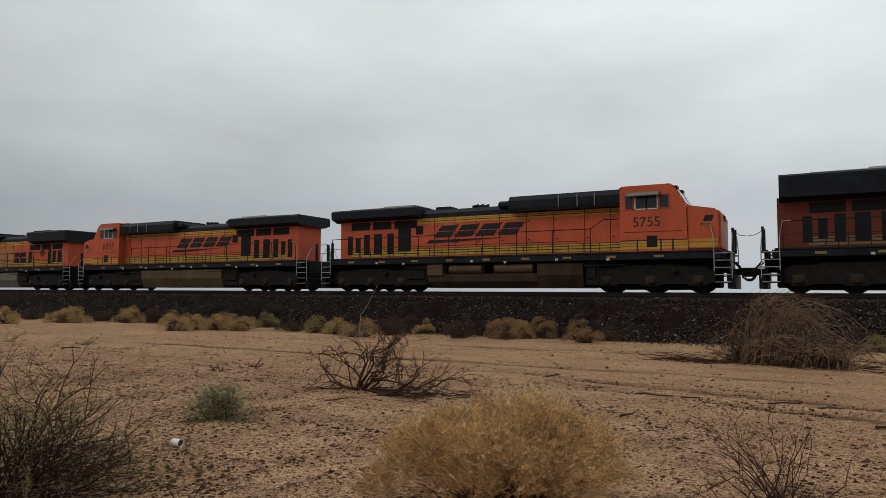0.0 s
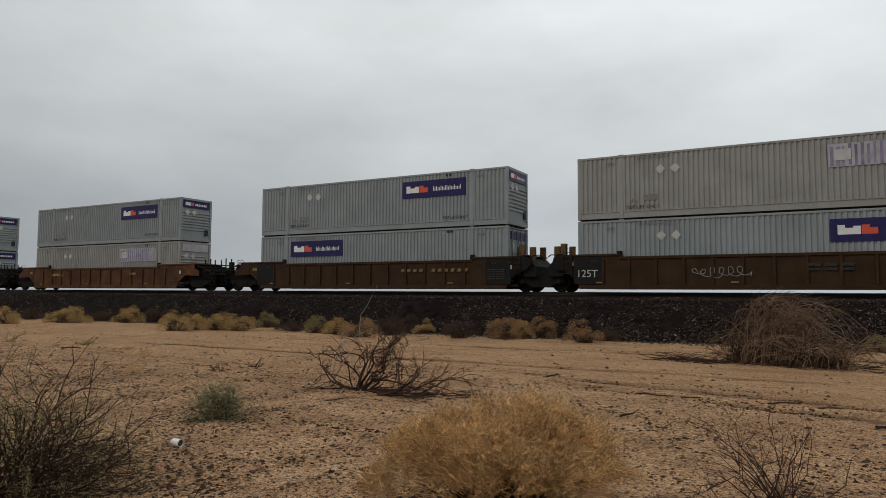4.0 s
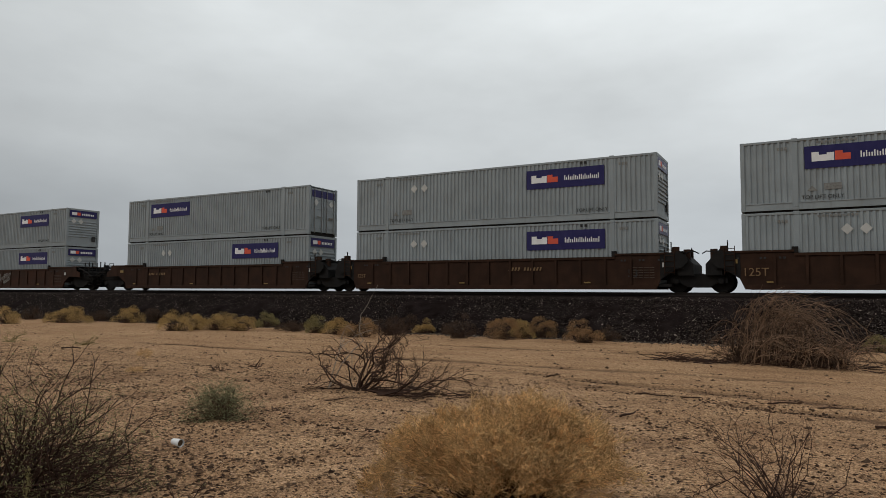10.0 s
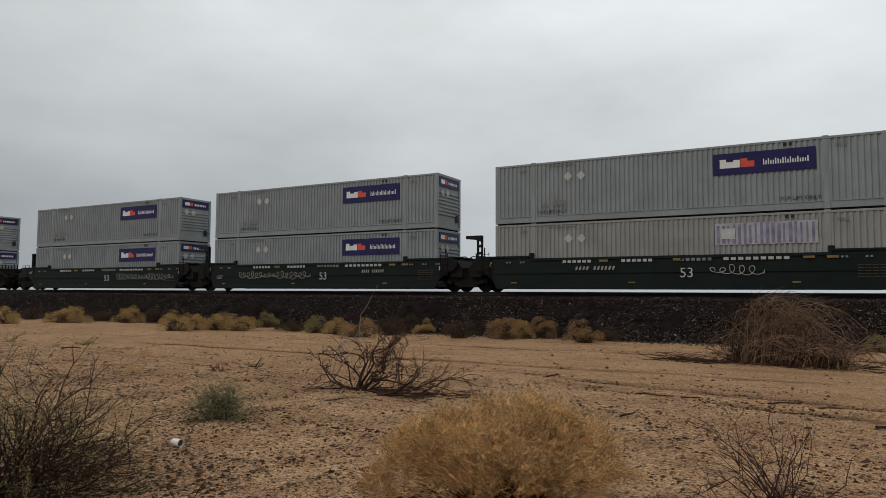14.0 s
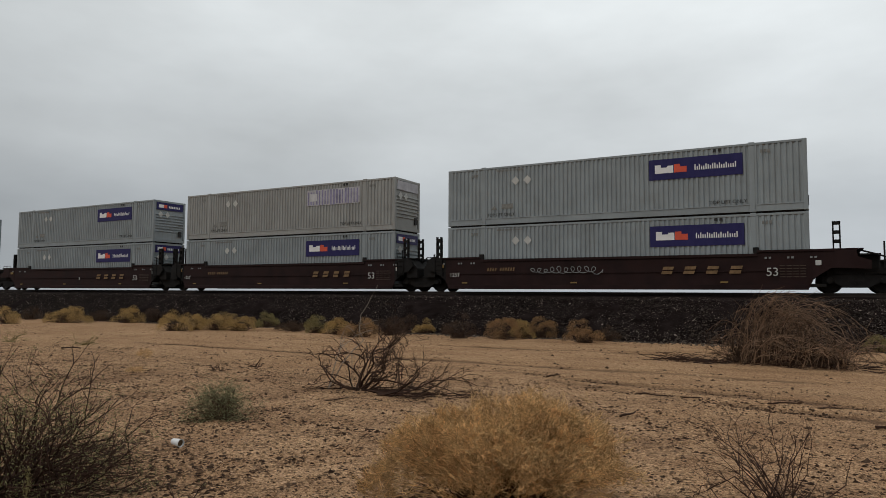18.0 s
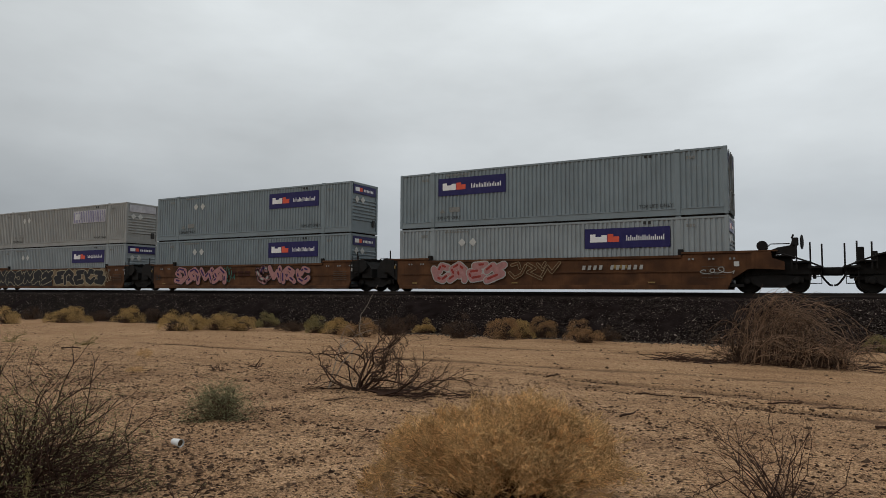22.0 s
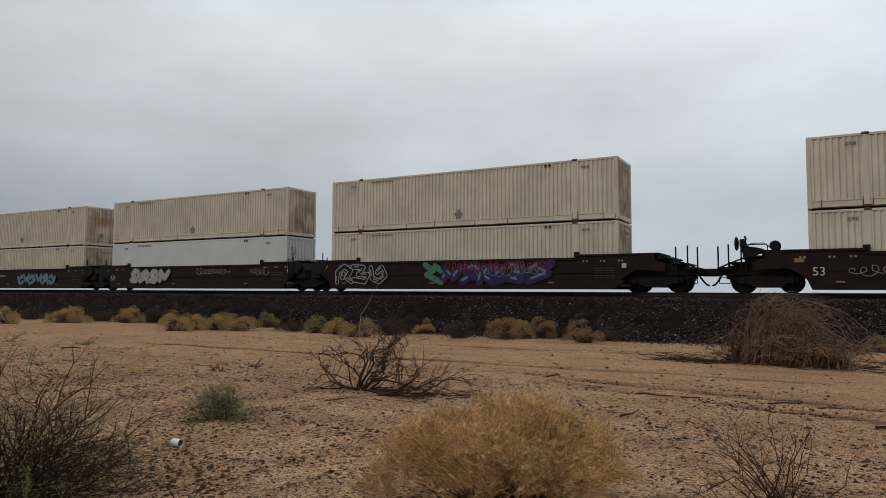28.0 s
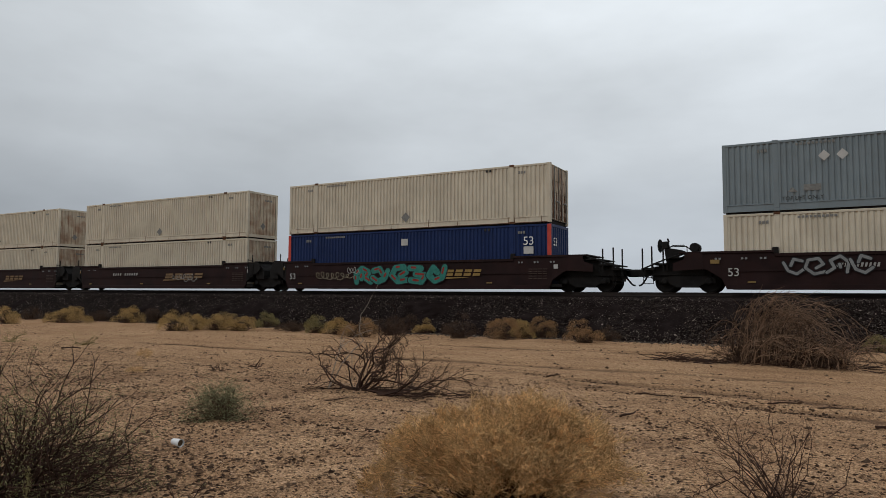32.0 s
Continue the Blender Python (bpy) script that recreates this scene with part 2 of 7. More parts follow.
    "paint_purple": surface("purple_spray_paint", (0.0396, 0.02016, 0.0864), 0.6, vary=0.25, scale=5),
    "paint_blue": surface("light_blue_spray_paint", (0.1008, 0.1944, 0.2376), 0.6, vary=0.2, scale=5),
    "paint_teal": surface("teal_spray_paint", (0.036, 0.1944, 0.1584), 0.6, vary=0.2, scale=5),
    "paint_green": surface("leaf_green_spray_paint", (0.108, 0.1728, 0.0432), 0.6, vary=0.2, scale=5),
    "paint_ochre": surface("ochre_spray_paint", (0.216, 0.1224, 0.0288), 0.6, vary=0.2, scale=5),
    "paint_tan": surface("tan_spray_paint", (0.20, 0.145, 0.085), 0.6, vary=0.25, scale=4),
    "beige_rust": surface("rust_streaked_cream_paint", (0.50, 0.43, 0.33), 0.75, vary=0.2, scale=1.2, streak=1.0, streak_colour=(0.17, 0.075, 0.04), dirt=0.7, dirt_colour=(0.24, 0.13, 0.08)),
    "paint_red": surface("red_spray_paint", (0.2592, 0.036, 0.0288), 0.6, vary=0.2, scale=5),
}


# ---------- mesh kit ----------
def box(bm, x0, x1, y0, y1, z0, z1, cut=0.0):
    """A box, its edges chamfered by cut."""
    vs = [bm.verts.new(p) for p in ((x0, y0, z0), (x1, y0, z0), (x1, y1, z0), (x0, y1, z0), (x0, y0, z1), (x1, y0, z1), (x1, y1, z1), (x0, y1, z1))]
    fs = [bm.faces.new([vs[i] for i in q]) for q in ((3, 2, 1, 0), (4, 5, 6, 7), (0, 1, 5, 4), (1, 2, 6, 5), (2, 3, 7, 6), (3, 0, 4, 7))]
    if cut:
        edges = list({e for f in fs for e in f.edges})
        bmesh.ops.bevel(bm, geom=edges, offset=cut, segments=1, affect="EDGES")
    return bm


def prism(bm, pts, axis, a, b):
    """A polygon of (u, v) pushed along an axis from a to b: y takes (x, z), x takes (y, z), z takes (x, y)."""
    def at(u, v, w):
        return {"y": (u, w, v), "x": (w, u, v), "z": (u, v, w)}[axis]
    lo = [bm.verts.new(at(u, v, a)) for u, v in pts]
    hi = [bm.verts.new(at(u, v, b)) for u, v in pts]
    n = len(pts)
    made = [bm.faces.new(lo), bm.faces.new(hi[::-1])]
    for i in range(n):
        made.append(bm.faces.new((lo[i], hi[i], hi[(i + 1) % n], lo[(i + 1) % n])))
    bmesh.ops.recalc_face_normals(bm, faces=made)
    return bm


def tube(bm, pts, r, seg=6, tip=None):
    """A round bar along points."""
    pts = [Vector(p) for p in pts]
    rings = []
    for i, p in enumerate(pts):
        d = (pts[min(i + 1, len(pts) - 1)] - pts[max(i - 1, 0)]).normalized()
        up = Vector((0, 0, 1)) if abs(d.z) < 0.9 else Vector((1, 0, 0))
        u = d.cross(up).normalized()
        v = d.cross(u)
        rr = r if tip is None else r + (tip - r) * i / (len(pts) - 1)
        rings.append([bm.verts.new(p + rr * (math.cos(k * math.tau / seg) * u + math.sin(k * math.tau / seg) * v)) for k in range(seg)])
    for a, b in zip(rings, rings[1:]):
        for k in range(seg):
            bm.faces.new((a[k], a[(k + 1) % seg], b[(k + 1) % seg], b[k]))
    bm.faces.new(rings[0][::-1])
    bm.faces.new(rings[-1])
    return bm


def disc(bm, x, y0, y1, z, rings, seg=20):
    """A turned body about an axis along y: rings of (share of the way from y0 to y1, radius)."""
    loops = [[bm.verts.new((x + r * math.cos(k * math.tau / seg), y0 + (y1 - y0) * s, z + r * math.sin(k * math.tau / seg))) for k in range(seg)] for s, r in rings]
    made = []
    for a, b in zip(loops, loops[1:]):
        for k in range(seg):
            made.append(bm.faces.new((a[k], a[(k + 1) % seg], b[(k + 1) % seg], b[k])))
    made += [bm.faces.new(loops[0]), bm.faces.new(loops[-1])]
    bmesh.ops.recalc_face_normals(bm, faces=made)
    return bm


def part(name, bm, material, parent=None, label=""):
    """Links a bmesh as one mesh object, under a thing or a part."""
    me = bpy.data.meshes.new(name)
    bm.to_mesh(me)
    bm.free()
    me.materials.append(M[material] if isinstance(material, str) else material)
    ob = new(name, me)
    ob.parent = parent
    return tagged(ob, label)


KEPT = {}


def again(key, name, make, material, parent, label="", place=None):
    """Like part, but alike pieces share one mesh."""
    full = (key, material)
    if full not in KEPT:
        bm = bmesh.new()
        make(bm)
        me = bpy.data.meshes.new(name)
        bm.to_mesh(me)
        bm.free()
        me.materials.append(M[material])
        KEPT[full] = me
    ob = new(name, KEPT[full])
    ob.parent = parent
    if place:
        ob.matrix_basis = place
    return tagged(ob, label)


def B(*boxes, cut=0.0):
    bm = bmesh.new()
    for q in boxes:
        box(bm, *q, cut=cut)
    return bm


def raw(name, verts, faces, material, parent=None, label="", smooth=False):
    me = bpy.data.meshes.new(name)
    me.from_pydata(verts, [], faces)
    me.materials.append(M[material] if isinstance(material, str) else material)
    if smooth:
        me.shade_smooth()
    ob = new(name, me)
    ob.parent = parent
    return tagged(ob, label)


GLYPHS = {}


def lettering(text, height, x, y, z, side, material, parent, name="lettering", label="", align="CENTER", wide=1.0):
    """Painted words on a side wall: side -1 faces -y, side 1 faces +y, side 2 faces +x."""
    key = (text, height, material, align, wide)
    if key not in GLYPHS:
        cu = bpy.data.curves.new("letters", "FONT")
        cu.body, cu.size, cu.align_x, cu.align_y, cu.extrude = text, height / 0.72, align, "CENTER", 0.003
        ob = new("letters", cu)
        ob.scale = (1, 1, 1)
        dg = bpy.context.evaluated_depsgraph_get()
        me = bpy.data.meshes.new_from_object(ob.evaluated_get(dg))
        bpy.data.objects.remove(ob)
        me.transform(Matrix.Diagonal((wide, 1, 1, 1)))
        me.materials.clear()
        me.materials.append(M[material])
        GLYPHS[key] = me
    ob = new(name, GLYPHS[key])
    ob.parent = parent
    ob.matrix_basis = pose(x, y, z, 90, 0, {-1: 0, 1: 180, 2: 90}[side])
    return tagged(ob, label, kind="stuff")


def ribbon(pts, w):
    """The outline of a flat stroke of width w along points (u, v), as quads."""
    quads = []
    for (u0, v0), (u1, v1) in zip(pts, pts[1:]):
        d = math.hypot(u1 - u0, v1 - v0) or 1e-6
        a, b = (u1 - u0) / d, (v1 - v0) / d
        e = w * 0.45
        quads.append([(u0 - a * e - b * w / 2, v0 - b * e + a * w / 2), (u0 - a * e + b * w / 2, v0 - b * e - a * w / 2), (u1 + a * e + b * w / 2, v1 + b * e - a * w / 2), (u1 + a * e - b * w / 2, v1 + b * e + a * w / 2)])
    return quads


def painted(name, shapes, y, side, material, parent, label=""):
    """Flat paint on a side wall at y: shapes are polygons of (x, z), each laid a hair over the one before."""
    bm = bmesh.new()
    for k, poly in enumerate(shapes):
        vs = [bm.verts.new((u, y + side * 0.00025 * k, v)) for u, v in poly]
        f = bm.faces.new(vs)
        f.normal_update()
        if f.normal.y * side < 0:
            f.normal_flip()
    return part(name, bm, material, parent, label)


def bars(name, x0, x1, z0, z1, count, y, side, material, parent, label="", slant=0.0, gap=0.3):
    """A row of plain bars in the place of writing."""
    w = (x1 - x0) / count
    shapes = [[(x0 + w * i, z0), (x0 + w * (i + 1 - gap), z0), (x0 + w * (i + 1 - gap) + slant, z1), (x0 + w * i + slant, z1)] for i in range(count)]
    return tagged(painted(name, shapes, y, side, material, parent, label), kind="stuff")


# ---------- the ground, the bank and the rails ----------
# wheel tracks as lines on the ground: x, y to x, y
RUTS = ((-5.98, 13.02, 0.92, 11.44), (-2.86, 11.57, 0.81, 10.19), (-17.6, 14.4, -7.7, 14.5), (-14.0, 19.0, 2.0, 20.5))


def desert_material():
    m = bpy.data.materials.new("desert_sand_and_gravel")
    m.use_nodes = True
    nt = m.node_tree
    b = nt.nodes["Principled BSDF"]
    b.inputs["Roughness"].default_value = 0.97
    b.inputs["Specular IOR Level"].default_value = 0.12
    co = nt.nodes.new("ShaderNodeTexCoord")

    def nz(scale, detail, stretch=None):
        n = nt.nodes.new("ShaderNodeTexNoise")
        n.inputs["Scale"].default_value = scale
        n.inputs["Detail"].default_value = detail
        n.inputs["Roughness"].default_value = 0.6
        if stretch:
            mp = nt.nodes.new("ShaderNodeMapping")
            mp.inputs["Scale"].default_value = stretch
            mp.inputs["Rotation"].default_value = (0, 0, radians(4))
            nt.links.new(co.outputs["Object"], mp.inputs[0])
            nt.links.new(mp.outputs[0], n.inputs["Vector"])
        else:
            nt.links.new(co.outputs["Object"], n.inputs["Vector"])
        return n.outputs["Fac"]

    def rng(out, lo, hi, a=0.0, c=1.0):
        r = nt.nodes.new("ShaderNodeMapRange")
        for key, v in (("From Min", lo), ("From Max", hi), ("To Min", a), ("To Max", c)):
            r.inputs[key].default_value = v
        nt.links.new(out, r.inputs["Value"])
        return r.outputs[0]

    def mix(fac, a, c, kind="MIX"):
        mx = nt.nodes.new("ShaderNodeMix")
        mx.data_type = "RGBA"
        mx.blend_type = kind
        if isinstance(fac, float):
            mx.inputs[0].default_value = fac
        else:
            nt.links.new(fac, mx.inputs[0])
        for sock, v in ((mx.inputs[6], a), (mx.inputs[7], c)):
            if isinstance(v, tuple):
                sock.default_value = (*v, 1)
            else:
                nt.links.new(v, sock)
        return mx.outputs[2]

    def math_node(op, a, c):
        q = nt.nodes.new("ShaderNodeMath")
        q.operation = op
        for sock, v in ((q.inputs[0], a), (q.inputs[1], c)):
            if isinstance(v, (int, float)):
                sock.default_value = v
            else:
                nt.links.new(v, sock)
        return q.outputs[0]
    sand = mix(rng(nz(0.35, 4), 0.35, 0.68), (0.46, 0.28, 0.155), (0.58, 0.372, 0.214))
    sand = mix(rng(nz(1.0, 5, (0.25, 1.6, 1.0)), 0.50, 0.70, 0.0, 0.6), sand, (0.30, 0.168, 0.088))
    gravel = mix(rng(nz(1.4, 5), 0.35, 0.65), (0.42, 0.252, 0.14), (0.61, 0.395, 0.232))
    # gravelly ground close by, drifted sand beyond
    sep = nt.nodes.new("ShaderNodeSeparateXYZ")
    nt.links.new(co.outputs["Object"], sep.inputs[0])
    edge = math_node("ADD", sep.outputs["Y"], math_node("MULTIPLY", nz(0.45, 4), 6.0))
    col = mix(rng(edge, 10.5, 14.0), gravel, sand)
    # darker, coarser grit in drifts between the clean sand
    grit = math_node("MULTIPLY", rng(nz(0.75, 6), 0.47, 0.64, 0.0, 0.62), rng(edge, 11.0, 15.5, 1.0, 0.25))
    col = mix(grit, col, (0.27, 0.155, 0.087))
    clump = math_node("MULTIPLY", rng(nz(9.0, 4), 0.53, 0.60, 0.0, 0.58), rng(nz(1.1, 4), 0.40, 0.58))
    col = mix(math_node("MULTIPLY", clump, rng(edge, 12.0, 19.0, 1.0, 0.3)), col, (0.115, 0.062, 0.036))
    specks = nt.nodes.new("ShaderNodeTexVoronoi")
    specks.inputs["Scale"].default_value = 46.0
    nt.links.new(co.outputs["Object"], specks.inputs["Vector"])
    col = mix(math_node("MULTIPLY", rng(specks.outputs["Distance"], 0.16, 0.34, 0.85, 0.0), rng(nz(7, 3), 0.44, 0.60)), col, (0.085, 0.046, 0.026))
    specks2 = nt.nodes.new("ShaderNodeTexVoronoi")
    specks2.inputs["Scale"].default_value = 26.0
    nt.links.new(co.outputs["Object"], specks2.inputs["Vector"])
    sel = math_node("MULTIPLY", rng(specks2.outputs["Distance"], 0.12, 0.26, 0.85, 0.0), rng(nz(2.2, 3), 0.50, 0.64))
    col = mix(sel, col, (0.07, 0.038, 0.022))
    col = mix(1.0, col, mix(rng(nz(62, 3), 0.38, 0.56), (0.40, 0.36, 0.33), (1.16, 1.16, 1.15)), "MULTIPLY")
    col = mix(1.0, col, mix(rng(nz(24, 5), 0.40, 0.58), (0.66, 0.62, 0.58), (1.15, 1.15, 1.15)), "MULTIPLY")
    # darker, broken lines along the wheel tracks
    for x0, y0, x1, y1 in RUTS:
        k = (y1 - y0) / (x1 - x0)
        off = math_node("ADD", math_node("SUBTRACT", math_node("SUBTRACT", sep.outputs["Y"], math_node("MULTIPLY", sep.outputs["X"], k)), y0 - k * x0), math_node("MULTIPLY", math_node("SUBTRACT", nz(0.8, 3), 0.5), 0.16))
        line = rng(math_node("ABSOLUTE", off, 0.0), 0.10, 0.24, 0.62, 0.0)
        line = math_node("MULTIPLY", line, rng(sep.outputs["X"], x0 - 3.0, x0 + 0.5))
        col = mix(math_node("MULTIPLY", line, rng(nz(1.6, 4, (0.35, 1.0, 1.0)), 0.38, 0.54)), col, (0.085, 0.047, 0.027))
    nt.links.new(col, b.inputs["Base Color"])
    bp = nt.nodes.new("ShaderNodeBump")
    bp.inputs["Strength"].default_value = 0.9
    bp.inputs["Distance"].default_value = 0.07
    nt.links.new(math_node("ADD", nz(13, 8), math_node("MULTIPLY", specks.outputs["Distance"], -0.35)), bp.inputs["Height"])
    nt.links.new(bp.outputs[0], b.inputs["Normal"])
    return m


def stone_material(name, dark, light, chips=0.9):
    m = bpy.data.materials.new(name)
    m.use_nodes = True
    nt = m.node_tree
    b = nt.nodes["Principled BSDF"]
    b.inputs["Roughness"].default_value = 0.85
    b.inputs["Specular IOR Level"].default_value = 0.08
    geo = nt.nodes.new("ShaderNodeNewGeometry")
    ramp = nt.nodes.new("ShaderNodeValToRGB")
    ramp.color_ramp.elements[0].color = (*dark, 1)
    ramp.color_ramp.elements[1].color = (*light, 1)
    mid = ramp.color_ramp.elements.new(chips)
    mid.color = (*((5 * a + c) / 6 for a, c in zip(dark, light)), 1)
    nt.links.new(geo.outputs["Random Per Island"], ramp.inputs[0])
    nt.links.new(ramp.outputs[0], b.inputs["Base Color"])
    return m


M["desert"] = desert_material()
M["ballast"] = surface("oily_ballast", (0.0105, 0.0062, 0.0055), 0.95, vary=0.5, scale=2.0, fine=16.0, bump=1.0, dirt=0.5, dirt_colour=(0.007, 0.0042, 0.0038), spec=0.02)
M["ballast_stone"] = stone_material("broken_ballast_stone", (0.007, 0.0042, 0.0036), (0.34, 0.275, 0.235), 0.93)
M["toe_stone"] = stone_material("pale_toe_stone", (0.045, 0.032, 0.024), (0.34, 0.29, 0.24))
M["pebble"] = stone_material("desert_pebble", (0.040, 0.022, 0.014), (0.55, 0.36, 0.22), 0.66)
M["crumb"] = stone_material("dark_crumb", (0.03, 0.017, 0.011), (0.16, 0.09, 0.05), 0.7)
M["clod"] = stone_material("soil_clod", (0.12, 0.068, 0.039), (0.50, 0.32, 0.18), 0.6)
M["rail"] = surface("rail_steel", (0.045, 0.035, 0.03), 0.6, 0.3, vary=0.2, scale=4)
M["tie"] = surface("concrete_tie", (0.16, 0.14, 0.12), 0.9, vary=0.2, scale=3)


def hum(x, y, s):
    return noise.noise((x * s, y * s, 3.7))


def land_z(x, y):
    """Height of the open ground: a slight fall to the line, swells, hummocks and tyre ruts."""
    z = ground_z(y)
    near = max(0.0, 1.0 - max(abs(x + 15) - 60, 0) / 40) * max(0.0, 1.0 - max(abs(y - 8) - 20, 0) / 20)
    z += near * (0.035 * hum(x, y, 0.5) + 0.018 * hum(x, y, 1.9))
    if y < 12:
        z += near * (0.016 * hum(x, y, 4.0) + 0.010 * hum(x, y, 9.0))
    for x0, y0, x1, y1 in RUTS:
        if x > x0 - 14 and 6 < y < 26:
            d = y - (y0 + (y1 - y0) * (x - x0) / (x1 - x0))
            fade = min(1.0, max(0.0, (x - x0 + 4) / 5))
            z += fade * (-0.02 * math.exp(-(d / 0.17) ** 2) + 0.022 * math.exp(-((d - 0.32) / 0.13) ** 2))
    return z


def steps_from(lo, hi, near_step, grow, far):
    """Grid lines: even between lo and hi, then wider and wider out to far on both sides."""
    out = list(np.arange(lo, hi, near_step))
    for sgn, edge in ((-1, lo), (1, hi)):
        step, v = near_step, edge
        while abs(v) < far:
            step *= grow
            v += sgn * step
            out.append(v)
    return sorted(out)


gx = steps_from(-18.0, 5.0, 0.11, 1.13, 4500)
gy = steps_from(2.0, 22.0, 0.075, 1.13, 4500)
g_verts = [(x, y, land_z(x, y)) for y in gy for x in gx]
nx = len(gx)
g_faces = [(j * nx + i, j * nx + i + 1, (j + 1) * nx + i + 1, (j + 1) * nx + i) for j in range(len(gy) - 1) for i in range(nx - 1)]
ground = tagged(raw("ground", g_verts, g_faces, "desert", smooth=True), "pale desert sand and gravel with tyre ruts", "ground", kind="structure")

# the ballast bank
BANK = ((25.3, -0.55), (26.0, -0.05), (26.8, 0.42), (27.6, 0.84), (28.3, 1.18), (29.0, 1.31), (29.9, 1.36), (31.0, 1.36), (32.1, 1.36), (33.0, 1.30), (33.7, 1.18), (36.8, -0.55))
bx = steps_from(-70.0, 8.0, 0.5, 1.3, 1500)
b_verts = [(x, y + (0.16 * hum(x, y, 0.5) if y < 28 else 0), z + (0.05 * hum(x, y, 1.3) if 25.5 < y < 28.5 else 0)) for x in bx for y, z in BANK]
nb = len(BANK)
b_faces = [(i * nb + j, (i + 1) * nb + j, (i + 1) * nb + j + 1, i * nb + j + 1) for i in range(len(bx) - 1) for j in range(nb - 1)]
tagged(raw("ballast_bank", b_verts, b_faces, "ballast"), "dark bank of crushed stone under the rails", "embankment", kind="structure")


def bank_z(y):
    for (y0, z0), (y1, z1) in zip(BANK, BANK[1:]):
        if y0 <= y <= y1:
            return z0 + (z1 - z0) * (y - y0) / (y1 - y0)
    return -0.5


CRYSTAL = np.array([(1, 0, 0), (-1, 0, 0), (0, 1, 0), (0, -1, 0), (0, 0, 1), (0, 0, -1)], float)
CRYSTAL_FACES = np.array([(0, 2, 4), (2, 1, 4), (1, 3, 4), (3, 0, 4), (2, 0, 5), (1, 2, 5), (3, 1, 5), (0, 3, 5)])


def stones(name, places, sizes, material, label, rng, flat=0.7):
    """Many loose stones as one mesh of broken octahedra."""
    n = len(places)
    v = CRYSTAL[None] * rng.uniform(0.6, 1.25, (n, 6, 1)) * sizes[:, None, None] + rng.normal(0, 0.18, (n, 6, 3)) * sizes[:, None, None]
    v[:, :, 2] *= flat
    ang = rng.uniform(0, math.tau, n)
    c, s = np.cos(ang)[:, None], np.sin(ang)[:, None]
    x, y = v[:, :, 0] * c - v[:, :, 1] * s, v[:, :, 0] * s + v[:, :, 1] * c
    v[:, :, 0], v[:, :, 1] = x, y
    v += places[:, None, :]
    f = CRYSTAL_FACES[None] + (np.arange(n) * 6)[:, None, None]
    return tagged(raw(name, v.reshape(-1, 3).tolist(), f.reshape(-1, 3).tolist(), material), label, "stones", kind="stuff")


rs = np.random.default_rng(4)
n = 62000
px_, py_ = 5 - 66 * rs.random(n) ** 1.25, 25.4 + 3.5 * rs.random(n) ** 1.1
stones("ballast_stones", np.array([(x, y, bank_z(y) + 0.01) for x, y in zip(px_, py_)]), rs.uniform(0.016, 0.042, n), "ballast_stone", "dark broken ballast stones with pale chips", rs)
n = 5000
px_, py_ = rs.uniform(-60, 5, n), 25.5 + rs.normal(0, 0.45, n)
stones("toe_stones", np.array([(x, y, max(bank_z(y), land_z(x, y)) + 0.01) for x, y in zip(px_, py_)]), rs.uniform(0.025, 0.07, n), "toe_stone", "paler stones spilled at the foot of the bank", rs)
n = 72000
py_ = 2.2 + 9.5 * rs.random(n) ** 1.35
px_ = -py_ * 0.55 + rs.uniform(-1.35, 0.6, n) * (py_ + 1.2) + 0.8 + rs.normal(0, 0.8, n)
py_ -= np.abs(rs.normal(0, 1.6, n)) * (rs.random(n) < 0.2)
stones("pebbles", np.array([(x, y, land_z(x, y)) for x, y in zip(px_, py_)]), 0.005 + 0.020 * rs.random(n) ** 3.2, "pebble", "brown desert pebbles and grit", rs, 0.5)
n = 7000
py_ = rs.uniform(7, 24, n)
px_ = -py_ * 0.55 + rs.uniform(-1.4, 0.7, n) * py_
stones("scattered_stones", np.array([(x, y, land_z(x, y)) for x, y in zip(px_, py_)]), 0.008 + 0.045 * rs.random(n) ** 6, "pebble", "scattered dark stones and clods on the sand", rs)

n = 46000
py_ = 2.2 + 8.5 * rs.random(n) ** 1.25
px_ = -py_ * 0.55 + rs.uniform(-1.35, 0.6, n) * (py_ + 1.2) + 0.8 + rs.normal(0, 0.8, n)
py_ -= np.abs(rs.normal(0, 1.6, n)) * (rs.random(n) < 0.2)
keep = np.array([hum(x, y, 1.1) + 0.6 * hum(x + 9, y, 3.0) > -0.08 for x, y in zip(px_, py_)])
px_, py_ = px_[keep], py_[keep]
stones("clods", np.array([(x, y, land_z(x, y)) for x, y in zip(px_, py_)]), 0.005 + 0.02 * rs.random(len(px_)) ** 4, "clod", "loose clods of brown soil on the gravel", rs, 0.55)

# darker crumbs and bits of dead wood, thick in drifts
n = 25000
py_ = 2.4 + 11.0 * rs.random(n) ** 1.2
px_ = -py_ * 0.55 + rs.uniform(-1.35, 0.6, n) * (py_ + 1.2) + 0.8
keep = np.array([hum(x + 31, y, 0.8) + 0.7 * hum(x + 5, y, 2.3) > 0.02 for x, y in zip(px_, py_)])
px_, py_ = px_[keep], py_[keep]
stones("dark_crumbs", np.array([(x, y, land_z(x, y) + 0.002) for x, y in zip(px_, py_)]), 0.010 + 0.026 * rs.random(len(px_)) ** 2.5, "crumb", "dark crumbs and bits of dead wood on the gravel", rs, 0.45)

